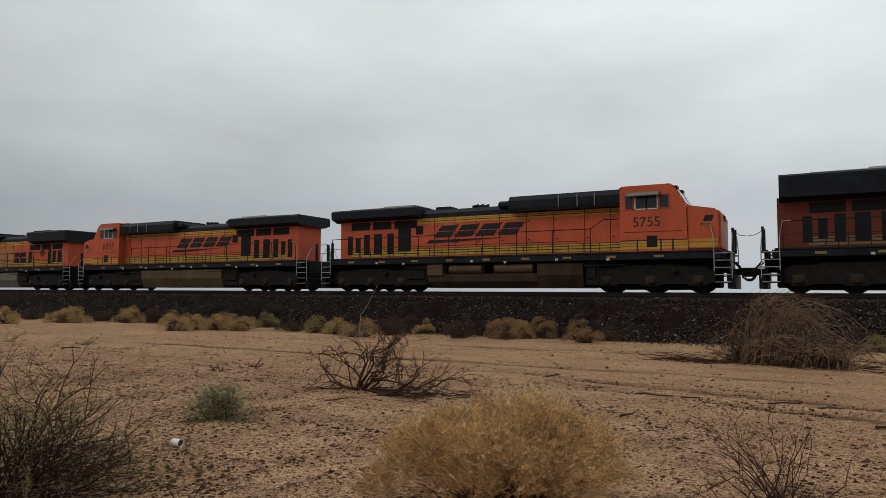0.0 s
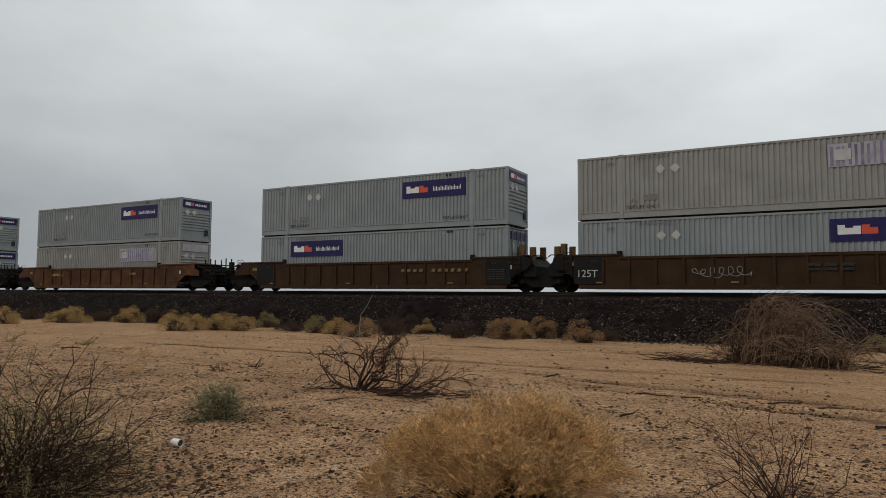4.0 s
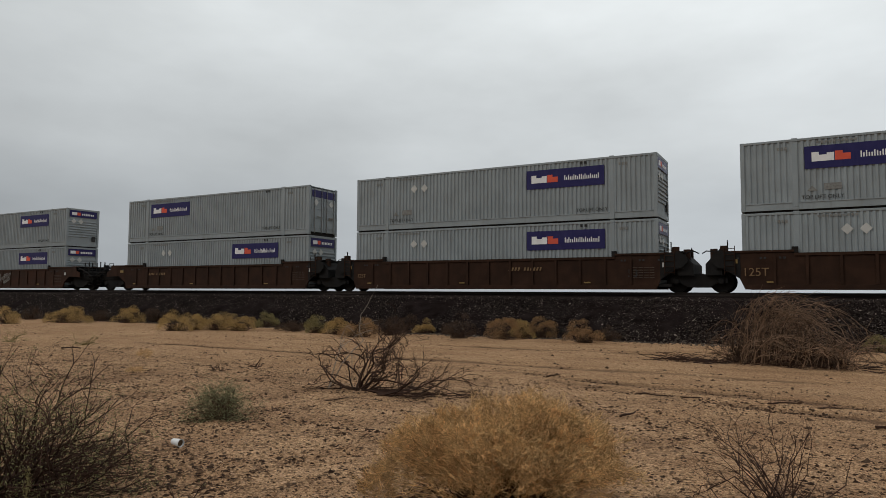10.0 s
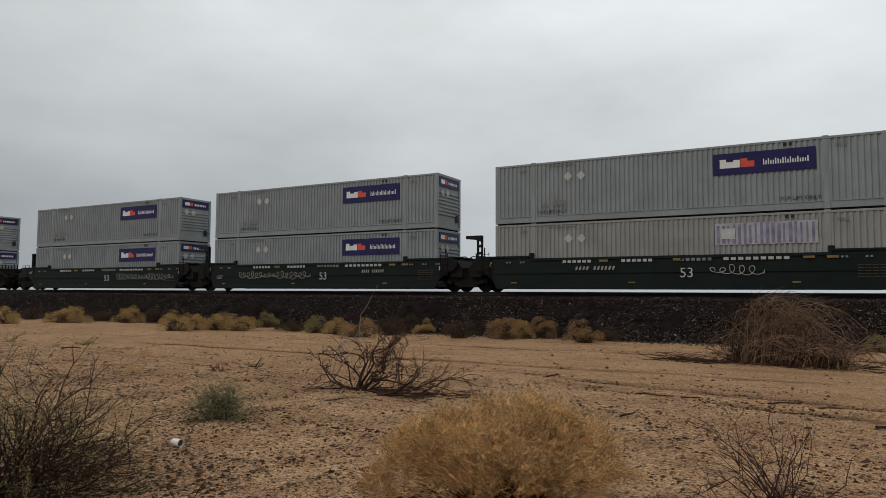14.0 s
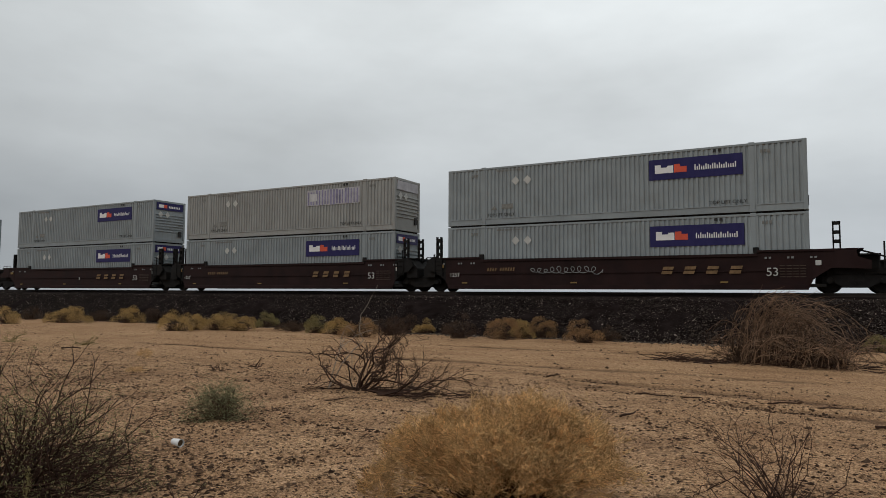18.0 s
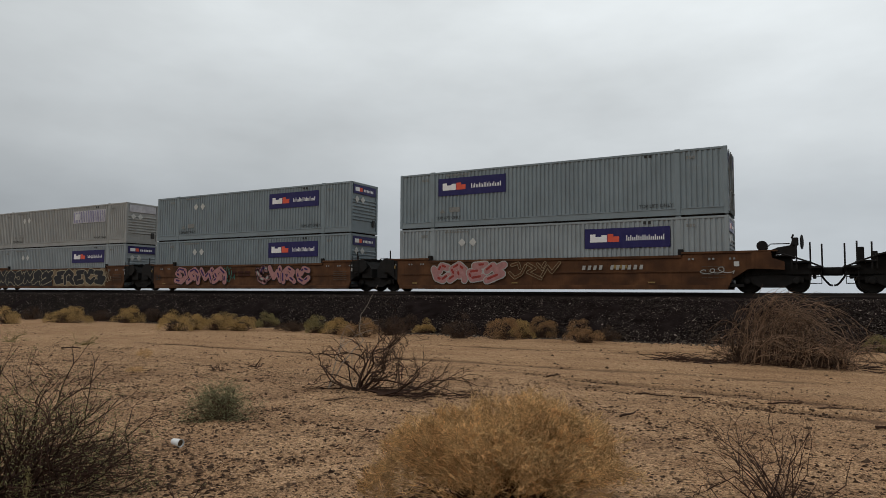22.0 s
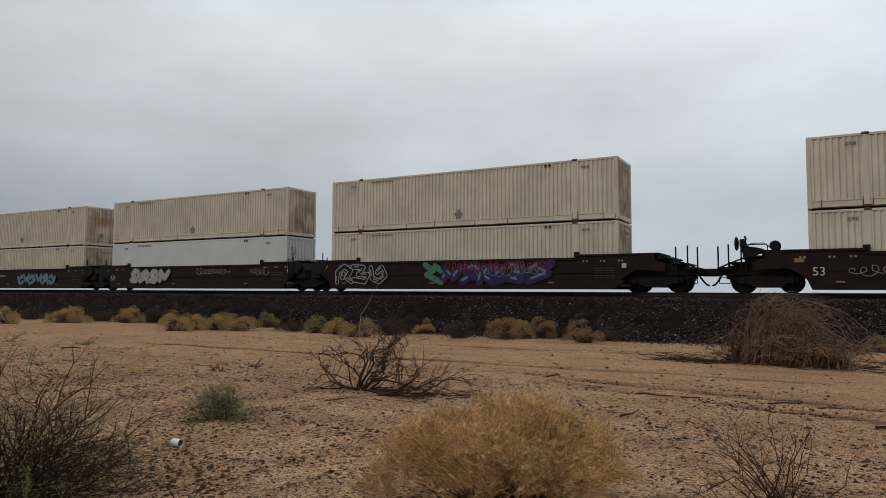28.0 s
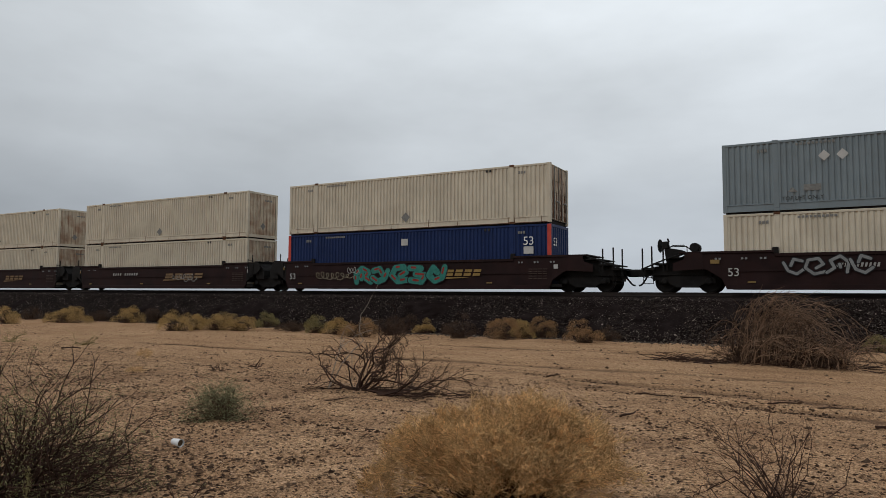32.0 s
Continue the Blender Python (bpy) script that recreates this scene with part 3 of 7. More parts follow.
# dark crumbs and bits along the wheel tracks
pts_ = []
for x0, y0, x1, y1 in RUTS:
    for i in range(420):
        t = rs.uniform(-0.2, 1.25)
        x = x0 + (x1 - x0) * t
        y = y0 + (y1 - y0) * t + rs.normal(0, 0.13)
        if hum(x, y, 0.9) > -0.1:
            pts_.append((x, y, land_z(x, y) + 0.004))
stones("track_crumbs", np.array(pts_), 0.012 + 0.026 * rs.random(len(pts_)) ** 2, "crumb", "dark crumbs of soil along the wheel tracks", rs, 0.6)

# rails and ties
for name, yr in (("rail_near", TRACK_Y - 0.755), ("rail_far", TRACK_Y + 0.755)):
    bm = bmesh.new()
    prof = [(-0.07, -0.17), (0.07, -0.17), (0.07, -0.155), (0.012, -0.13), (0.012, -0.045), (0.036, -0.03), (0.036, -0.004), (0.028, 0.0), (-0.028, 0.0), (-0.036, -0.004), (-0.036, -0.03), (-0.012, -0.045), (-0.012, -0.13), (-0.07, -0.155)]
    prism(bm, [(yr + a, RAIL_Z + b) for a, b in prof], "x", -1400, 1400)
    tagged(part(name, bm, "rail"), "rust-brown steel rail with a worn head", "rail", kind="structure")
ties = tagged(new("ties"), "weathered concrete ties bedded in ballast", "ties", kind="structure")
for i in range(34):
    again("tie", "tie", lambda bm: box(bm, -0.12, 0.12, TRACK_Y - 1.3, TRACK_Y + 1.3, RAIL_Z - 0.36, RAIL_Z - 0.172, cut=0.02), "tie", ties, place=pose(-18 + i * 0.61, 0, 0))


# ---------- freight containers, 53 feet ----------
HALF, WIDE, TALL = 8.077, 1.295, 2.865


def corrugated(bm, spans, y, side, z0, z1, pitch=0.205, deep=0.042):
    """A pressed steel side wall in one sheet: flat outer ridges with narrow grooves between, plain behind the posts."""
    pts = []
    for x0, x1 in spans:
        n = max(1, round((x1 - x0) / pitch))
        w = (x1 - x0) / n
        for i in range(n):
            a = x0 + i * w
            pts += [(a, y), (a + w * 0.34, y), (a + w * 0.52, y - side * deep), (a + w * 0.82, y - side * deep)]
        pts.append((x1, y))
    prism(bm, pts + [(spans[-1][1], y - side * 0.08), (spans[0][0], y - side * 0.08)], "z", z0, z1)


def smooth_sheet(bm, spans, y, side, z0, z1):
    """A plain side wall with a few narrow seams."""
    pts = []
    for x0, x1 in spans:
        n = max(1, round((x1 - x0) / 2.9))
        for i in range(n):
            a, b = x0 + (x1 - x0) * i / n, x0 + (x1 - x0) * (i + 1) / n
            pts += [(a + 0.003, y), (b - 0.003, y), (b - 0.002, y - side * 0.008), (b + 0.002, y - side * 0.008)]
    prism(bm, pts + [(spans[-1][1], y - side * 0.05), (spans[0][0], y - side * 0.05)], "z", z0, z1)


def emblem(thing, side, kind):
    """The large sign on a side wall, as plain shapes: a dark panel, a white and a red block and a row of small white bars."""
    y = side * (WIDE + 0.004)

    def u(x):
        return x if side < 0 else 7.71 - x
    x0, x1, z0, z1 = 1.97, 5.74, 1.60, 2.50
    if kind == "intact":
        panel = part("logo_panel", B((x0, x1, min(y, y - side * 0.02), max(y, y - side * 0.02), z0, z1)), "purple", thing, "dark purple sign panel")
        yy = y + side * 0.004

        def glyph(a, b, c, d):
            return [(u(a), c), (u(b), c), (u(b), d), (u(a), d)]

        # solid blocks with a stepped top edge, then a row of thin upright bars
        white = [glyph(2.22, 2.47, 1.88, 2.25), glyph(2.47, 2.74, 1.88, 2.13), glyph(2.74, 2.99, 1.88, 2.20)]
        red = [glyph(3.02, 3.28, 1.88, 2.24), glyph(3.28, 3.54, 1.88, 2.13)]
        small, a = [], 3.86
        for h in (0.24, 0.16, 0.24, 0.16, 0.16, 0.24, 0.20, 0.16, 0.24, 0.24, 0.16, 0.24, 0.16, 0.16, 0.24, 0.16, 0.16, 0.16, 0.24):
            small.append(glyph(a, a + 0.045, 1.92, 1.92 + h))
            a += 0.088
        tagged(painted("logo_block", white, yy, side, "vinyl_white", panel, "white block shapes"), kind="stuff")
        tagged(painted("logo_block", red, yy, side, "vinyl_red", panel, "orange-red block shapes"), kind="stuff")
        tagged(painted("logo_script", small, yy, side, "vinyl_white", panel, "thin white strokes"), kind="stuff")
    else:
        rng = random.Random(5 if side < 0 else 6)
        strips = []
        a = x0 + 0.08
        while a < x1 - 0.12:
            w = rng.uniform(0.07, 0.13)
            lo = z0 + rng.uniform(0, 0.06)
            hi = z1 - rng.uniform(0.0, 0.12)
            strips.append([(u(a), lo), (u(a + w), lo), (u(a + w), hi), (u(a), hi)])
            a += 0.205
        pale = painted("logo_panel", [[(x0, z0), (x1, z0), (x1, z1), (x0, z1)]], y, side, "vinyl_bleached", thing, "bleached and peeling pale sign panel")
        tagged(painted("logo_strip", strips, y + side * 0.004, side, "purple_faded", pale, "torn purple strips"), kind="stuff")
        painted("logo_block", [[(u(2.2), 1.85), (u(2.75), 1.85), (u(2.75), 2.28), (u(2.2), 2.28)]], y + side * 0.016, side, "vinyl_pale", pale, "white block")


def freight_container(paint, sign, label, turned=False):
    """A long-haul container: corrugated sides, rails, corner and lifting posts, ribbed nose and a pair of doors."""
    thing = tagged(new("freight_container"), label, "container", "double-stacked containers")
    trim = paint
    for side in (-1, 1):
        bm = bmesh.new()
        y = side * (WIDE - 0.012)
        spans = ((-HALF + 0.16, -6.18), (-5.98, 5.98), (6.18, HALF - 0.16))
        (smooth_sheet if paint == "white" else corrugated)(bm, spans, y, side, 0.30, TALL - 0.10)
        part("side_wall", bm, paint, thing)
        s0, s1 = sorted((side * (WIDE - 0.10), side * WIDE))
        part("top_rail", B((-HALF, HALF, s0, s1, TALL - 0.11, TALL - 0.01), cut=0.012), trim, thing)
        i0, i1 = sorted((side * (WIDE - 0.13), side * (WIDE - 0.018)))
        j0, j1 = sorted((side * (WIDE - 0.13), side * (WIDE - 0.004)))
        k0, k1 = sorted((side * (WIDE - 0.13), side * (WIDE + 0.006)))
        bm = B((-HALF + 0.15, HALF - 0.15, i0, i1, 0.05, 0.30), (-HALF + 0.15, HALF - 0.15, j0, j1, 0.02, 0.07), (-HALF + 0.15, -6.2, k0, k1, 0.285, 0.325), (-5.96, 5.96, k0, k1, 0.285, 0.325), (6.2, HALF - 0.15, k0, k1, 0.285, 0.325))
        part("bottom_rail", bm, trim, thing)
        for x in (-6.08, 6.08):
            q0, q1 = sorted((side * (WIDE - 0.10), side * (WIDE + 0.003)))
            o0, o1 = min(q0, q0 + side * 0.012), max(q1, q1 + side * 0.012)
            part("lifting_post", B((x - 0.10, x + 0.10, q0, q1, 0.12, TALL - 0.12), (x - 0.115, x + 0.115, o0, o1, TALL - 0.12, TALL + 0.02), (x - 0.115, x + 0.115, o0, o1, 0.0, 0.12), cut=0.012), trim, thing)
        for x in (-HALF + 0.08, HALF - 0.08):
            q0, q1 = sorted((side * (WIDE - 0.16), side * (WIDE + 0.001)))
            part("corner_post", B((x - 0.08, x + 0.08, q0, q1, 0.0, TALL), cut=0.015), trim, thing)
        if (side > 0) != turned:
            continue
        # painted marks, on the side that faces the road
        yy = side * (WIDE + 0.003)
        k = 1 if side < 0 else -1
        bars("stencil", *sorted((k * -5.35, k * -3.95)), 2.60, 2.69, 10, yy, side, "ghost", thing, "worn stencilled marks")
        bars("stencil", *sorted((k * -6.75, k * -6.35)), 2.42, 2.55, 3, yy, side, "ghost", thing, "worn stencilled marks")
        bars("stencil", *sorted((k * 6.4, k * 6.8)), 2.42, 2.55, 3, yy, side, "ghost", thing, "worn stencilled marks")
        bars("stencil", *sorted((k * 4.6, k * 5.0)), 2.62, 2.74, 2, yy, side, "stencil", thing, "two dark squares", gap=0.4)
        if sign:
            emblem(thing, side, sign)
            for x in (-4.37, -3.75):
                painted("placard", [[(k * x - 0.21, 2.10), (k * x, 1.88), (k * x + 0.21, 2.10), (k * x, 2.32)]], yy, side, "plate", thing, "white diamond placard")
            lettering("TOP LIFT ONLY", 0.15, k * 5.15, yy, 0.47, side, "stencil", thing, label="black stencilled words")
            lettering("TOP LIFT ONLY", 0.15, k * -5.15, yy, 0.47, side, "stencil", thing, label="black stencilled words")
            painted("warning_mark", [[(k * -5.68, 0.72), (k * -5.32, 0.72), (k * -5.5, 0.93)]], yy, side, "ghost", thing, "worn warning triangle")
            bars("stencil", *sorted((k * -5.1, k * -4.5)), 0.75, 1.0, 1, yy, side, "ghost", thing, "worn stencilled marks", gap=0)
        elif paint == "beige":
            painted("placard", [[(-0.27, 0.62), (0, 0.36), (0.27, 0.62), (0, 0.88)]], yy, side, "ghost", thing, "faded grey diamond mark")
            for x in (-6.08, 6.08):
                part("post_casting", B((x - 0.122, x + 0.122, *sorted((side * (WIDE - 0.02), side * (WIDE + 0.020))), TALL - 0.09, TALL + 0.024), (x - 0.122, x + 0.122, *sorted((side * (WIDE - 0.02), side * (WIDE + 0.020))), -0.003, 0.10), cut=0.008), "rust", thing, "rusty lifting casting")
            runs = random.Random(11)
            stains = [[(-HALF + 0.17, 0.018), (HALF - 0.17, 0.018), (HALF - 0.17, 0.045), (-HALF + 0.17, 0.048)]]
            for x in (-7.6, -6.22, -5.9, -3.1, -1.4, 0.9, 2.7, 5.95, 6.22, 7.4, 7.95):
                stains.append([(x - 0.02, 0.05), (x + 0.02, 0.05), (x + 0.012, 0.05 + runs.uniform(0.12, 0.55)), (x - 0.008, 0.05 + runs.uniform(0.1, 0.4))])
            tagged(painted("rust_run", stains, yy + side * 0.006, side, "rust", thing, "rust along the bottom rail and by the posts"), kind="stuff")
        elif paint == "navy":
            lettering("53", 0.42, k * 6.95, yy + side * 0.012, 2.05, side, "vinyl_white", thing, label="white numerals")
            painted("placard", [[(k * 6.7, 1.45), (k * 7.2, 1.45), (k * 7.2, 1.8), (k * 6.7, 1.8)]], yy + side * 0.012, side, "plate", thing, "white plate")
            painted("placard", [[(-0.25, 2.05), (0.15, 2.05), (0.15, 2.4), (-0.25, 2.4)]], yy + side * 0.012, side, "plate", thing, "white plate")
            for x in (-HALF + 0.08, HALF - 0.08):
                part("post_cover", B((x - 0.10, x + 0.10, *sorted((side * (WIDE + 0.002), side * (WIDE + 0.01))), 0.02, TALL - 0.02)), "red", thing, "red corner cover")
    # roof and floor
    bm = bmesh.new()
    n = 29
    for i in range(n):
        a = -HALF + 0.1 + i * (2 * HALF - 0.2) / n
        box(bm, a, a + 0.40, -WIDE + 0.1, WIDE - 0.1, TALL - 0.06, TALL - 0.025)
    box(bm, -HALF + 0.05, HALF - 0.05, -WIDE + 0.05, WIDE - 0.05, TALL - 0.08, TALL - 0.045)
    part("roof", bm, paint, thing)
    part("floor", B((-HALF + 0.1, HALF - 0.1, -WIDE + 0.08, WIDE - 0.08, -0.05, 0.20)), "grime", thing)
    # nose wall towards +x: pressed ribs across, or upright ones on the cream and white boxes
    bm = bmesh.new()
    if not sign:
        outline = [(HALF - 0.12, -WIDE + 0.15)]
        for i in range(8):
            yc = -WIDE + 0.15 + (i + 0.5) * (2 * WIDE - 0.3) / 8
            outline += [(HALF - 0.06, yc - 0.10), (HALF - 0.012, yc - 0.06), (HALF - 0.012, yc + 0.06), (HALF - 0.06, yc + 0.10)]
        outline.append((HALF - 0.12, WIDE - 0.15))
        prism(bm, outline, "z", 0.2, TALL - 0.13)
    prof = [(HALF - 0.12, 0.05), (HALF - 0.06, 0.05)]
    for i in range(7):
        z = 0.75 + i * 0.19
        prof += [(HALF - 0.06, z - 0.05), (HALF - 0.005, z - 0.02), (HALF - 0.005, z + 0.03), (HALF - 0.06, z + 0.06)]
    prof += [(HALF - 0.06, TALL - 0.02), (HALF - 0.12, TALL - 0.02)]
    if sign:
        prism(bm, prof, "y", -WIDE + 0.15, WIDE - 0.15)
    part("front_wall", bm, "beige_rust" if paint == "beige" else paint, thing, "rust-streaked end wall" if paint == "beige" else "")
    part("end_sill", B((HALF - 0.12, HALF + 0.002, -WIDE + 0.15, WIDE - 0.15, 0.02, 0.20)), trim, thing)
    part("end_header", B((HALF - 0.12, HALF + 0.002, -WIDE + 0.15, WIDE - 0.15, TALL - 0.13, TALL - 0.01)), trim, thing)
    fx = HALF - 0.002
    if sign:
        bm = B((HALF - 0.03, fx, -WIDE + 0.22, WIDE - 0.22, 2.22, 2.72))
        panel = part("end_logo_panel", bm, "purple" if sign == "intact" else "vinyl_bleached", thing, "purple sign panel" if sign == "intact" else "bleached white sign panel")
        if sign == "intact":
            part("logo_block", B((fx - 0.002, fx + 0.003, -0.92, -0.52, 2.36, 2.58)), "vinyl_white", panel, "white block")
            part("logo_block", B((fx - 0.002, fx + 0.003, -0.50, -0.24, 2.36, 2.58)), "vinyl_red", panel, "orange-red block")
            part("logo_script", B(*[(fx - 0.002, fx + 0.003, -0.12 + i * 0.14, -0.03 + i * 0.14, 2.38, 2.52) for i in range(7)]), "vinyl_white", panel, "small white bars")
        for yc in (-0.75, -0.2):
            bm = bmesh.new()
            prism(bm, [(yc - 0.2, 1.90), (yc, 1.69), (yc + 0.2, 1.90), (yc, 2.11)], "x", fx - 0.02, fx + 0.004)
            part("placard", bm, "plate", thing, "white diamond placard")
        part("document_box", B((fx - 0.02, fx + 0.03, 0.72, 0.98, 0.42, 0.82), cut=0.01), "stencil", thing, "dark document holder")
    elif paint == "beige":
        bm = bmesh.new()
        prism(bm, [(-0.2, 0.75), (0, 0.53), (0.2, 0.75), (0, 0.97)], "x", fx - 0.02, fx + 0.006)
        part("placard", bm, "ghost", thing, "faded grey diamond mark")
        part("stencil", B(*[(fx - 0.01, fx + 0.004, 0.15 + i * 0.13, 0.24 + i * 0.13, 2.35, 2.45) for i in range(5)]), "ghost", thing, "worn stencilled marks")
    else:
        lettering("53", 0.4, fx + 0.004, -0.7, 2.0, 2, "vinyl_white" if paint == "navy" else "ghost", thing, label="painted numerals")
    # doors towards -x
    for yc in (-0.56, 0.56):
        door = part("door", B((-HALF + 0.02, -HALF + 0.08, yc - 0.54, yc + 0.54, 0.16, TALL - 0.14), *[(-HALF + 0.0, -HALF + 0.02, yc - 0.5, yc + 0.5, 0.4 + i * 0.55, 0.62 + i * 0.55) for i in range(4)]), "beige_rust" if paint == "beige" else paint, thing)
        if turned:
            for dy in (-0.34, 0.30):
                again(("rod", yc + dy), "lock_rod", lambda q: tube(q, [(-HALF - 0.03, yc + dy, 0.1), (-HALF - 0.03, yc + dy, TALL - 0.1)], 0.022), "ghost", door, "grey steel locking rod")
            again(("handle", yc), "door_handle", lambda q: box(q, -HALF - 0.06, -HALF - 0.03, yc - 0.36, yc + 0.1, 1.02, 1.08), "ghost", door)
    if not turned:
        return thing
    if sign:
        part("end_logo_panel", B((-HALF - 0.008, -HALF + 0.03, -WIDE + 0.25, WIDE - 0.25, 2.2, 2.62)), "purple" if sign == "intact" else "vinyl_white", thing, "purple sign panel" if sign == "intact" else "bleached sign panel")
        for yc in (-0.7, 0.7):
            bm = bmesh.new()
            prism(bm, [(yc - 0.2, 1.90), (yc, 1.69), (yc + 0.2, 1.90), (yc, 2.11)], "x", -HALF - 0.012, -HALF + 0.01)
            part("placard", bm, "plate", thing, "white diamond placard")
    else:
        bm = bmesh.new()
        rng = random.Random(18)
        for yc in (-1.0, -0.75, -0.2, 0.1, 0.45, 0.95):
            prism(bm, [(yc - 0.08, 0.2), (yc + 0.08, 0.2), (yc + 0.04, rng.uniform(1.2, 2.6)), (yc - 0.04, rng.uniform(1.0, 2.4))], "x", -HALF - 0.006, -HALF + 0.01)
        part("rust_run", bm, "rust", thing, "dark rust stains")
    return thing


MOVERS = []
BOX_KINDS = {
    "G": ("grey", "intact", "grey corrugated steel container with a purple sign"),
    "g": ("faded", "faded", "dusty grey corrugated container with a bleached, peeling sign"),
    "S": ("slate", "intact", "blue-grey corrugated steel container with a purple sign"),
    "B": ("beige", "", "cream corrugated steel container streaked with rust"),
    "W": ("white", "", "chalky white corrugated container in a well car"),
    "K": ("navy", "", "navy blue corrugated container with red corner posts"),
}
BOX_MASTERS = {}


def load(kind, turned, x, z):
    key = (kind, turned)
    if key not in BOX_MASTERS:
        BOX_MASTERS[key] = freight_container(*BOX_KINDS[kind], turned)
        ob = BOX_MASTERS[key]
    else:
        ob = copy_thing(BOX_MASTERS[key], Matrix())
    MOVERS.append((ob, x, z, 180 if turned else 0))
    return ob


# the left end of each stack when the clip starts, from the head of the train
STACK_X = [-111.78, -131.16, -150.80, -174.15, -197.60, -221.30, -240.62, -260.12, -283.70, -307.10, -326.58, -346.12, -369.44, -392.94, -416.52,
           -440.08, -459.50, -478.98, -502.20, -521.58, -541.00, -564.62, -584.02, -603.46, -627.04, -646.46, -665.88, -689.44, -708.82, -728.22,
           -751.96, -771.36, -790.78, -814.38, -833.80, -853.25, -876.86, -896.32, -915.72, -939.34, -958.86, -978.24, -1001.92, -1021.40, -1040.91]
STACK_LOADS = ("g.G g.G G.Gt G.g G.G G.G g.g G.G G.G Gt.G G.G Gt.G G.G G.Gt g.G G.g G.G G.G G.G G.G G.G G.G g.G G.G S.W B.G G.G St.G S.S g.G "
               "S.B B.W B.B B.B Bt.B B.B B.B B.W B.B Bt.S B.B S.B Bt.K B.B B.B").split()
FLOOR_Z = 0.37
for left, code in zip(STACK_X, STACK_LOADS):
    upper, lower = code.split(".")
    load(lower[0], "t" in lower, left + HALF, FLOOR_Z)
    load(upper[0], "t" in upper, left + HALF, FLOOR_Z + TALL + 0.06)


# ---------- well cars ----------
JOINT = 9.66
COUPLED = 11.70
SIDE_Y = 1.42


def truck(parent, x):
    """A freight truck: two side frames with springs, four wheels, two axles and a bolster."""
    def frame_side(bm, s):
        pts = [(-1.15, 0.62), (-0.95, 0.66), (-0.45, 0.72), (0.45, 0.72), (0.95, 0.66), (1.15, 0.62), (1.15, 0.40), (0.80, 0.42), (0.42, 0.22), (-0.42, 0.22), (-0.80, 0.42), (-1.15, 0.40)]
        prism(bm, pts, "y", s * 1.02 - 0.06, s * 1.02 + 0.06)
        for cx in (-0.9, 0.9):
            disc(bm, cx, s * 1.05, s * 1.16, 0.48, ((0, 0.15), (0.8, 0.13), (1, 0.08)), 10)
        for cx in (-0.2, 0.0, 0.2):
            disc(bm, cx, s * 1.06, s * 1.10, 0.42, ((0, 0.08), (1, 0.08)), 6)
    base = again("bolster", "truck", lambda bm: (box(bm, -0.22, 0.22, -1.0, 1.0, 0.30, 0.80, cut=0.03), box(bm, -0.75, 0.75, -0.62, 0.62, 0.22, 0.78, cut=0.05), disc(bm, -0.9, -0.9, 0.9, 0.45, ((0, 0.07), (1, 0.07)), 8), disc(bm, 0.9, -0.9, 0.9, 0.45, ((0, 0.07), (1, 0.07)), 8)), "grime", parent, "black cast steel truck", pose(x, 0, 0))
    for s in (-1, 1):
        again(("side_frame", s), "side_frame", lambda bm, s=s: frame_side(bm, s), "grime", base)
        for cx in (-0.9, 0.9):
            again(("wheel", s), "wheel", lambda bm, s=s: disc(bm, 0, s * 0.66, s * 0.80, 0.45, ((0, 0.43), (0.2, 0.48), (0.25, 0.45), (0.95, 0.445), (1, 0.40), (0.85, 0.36), (0.7, 0.14), (1.1, 0.12)), 22), "wheel", base, "steel wheel", pose(cx, 0, 0))
    return base


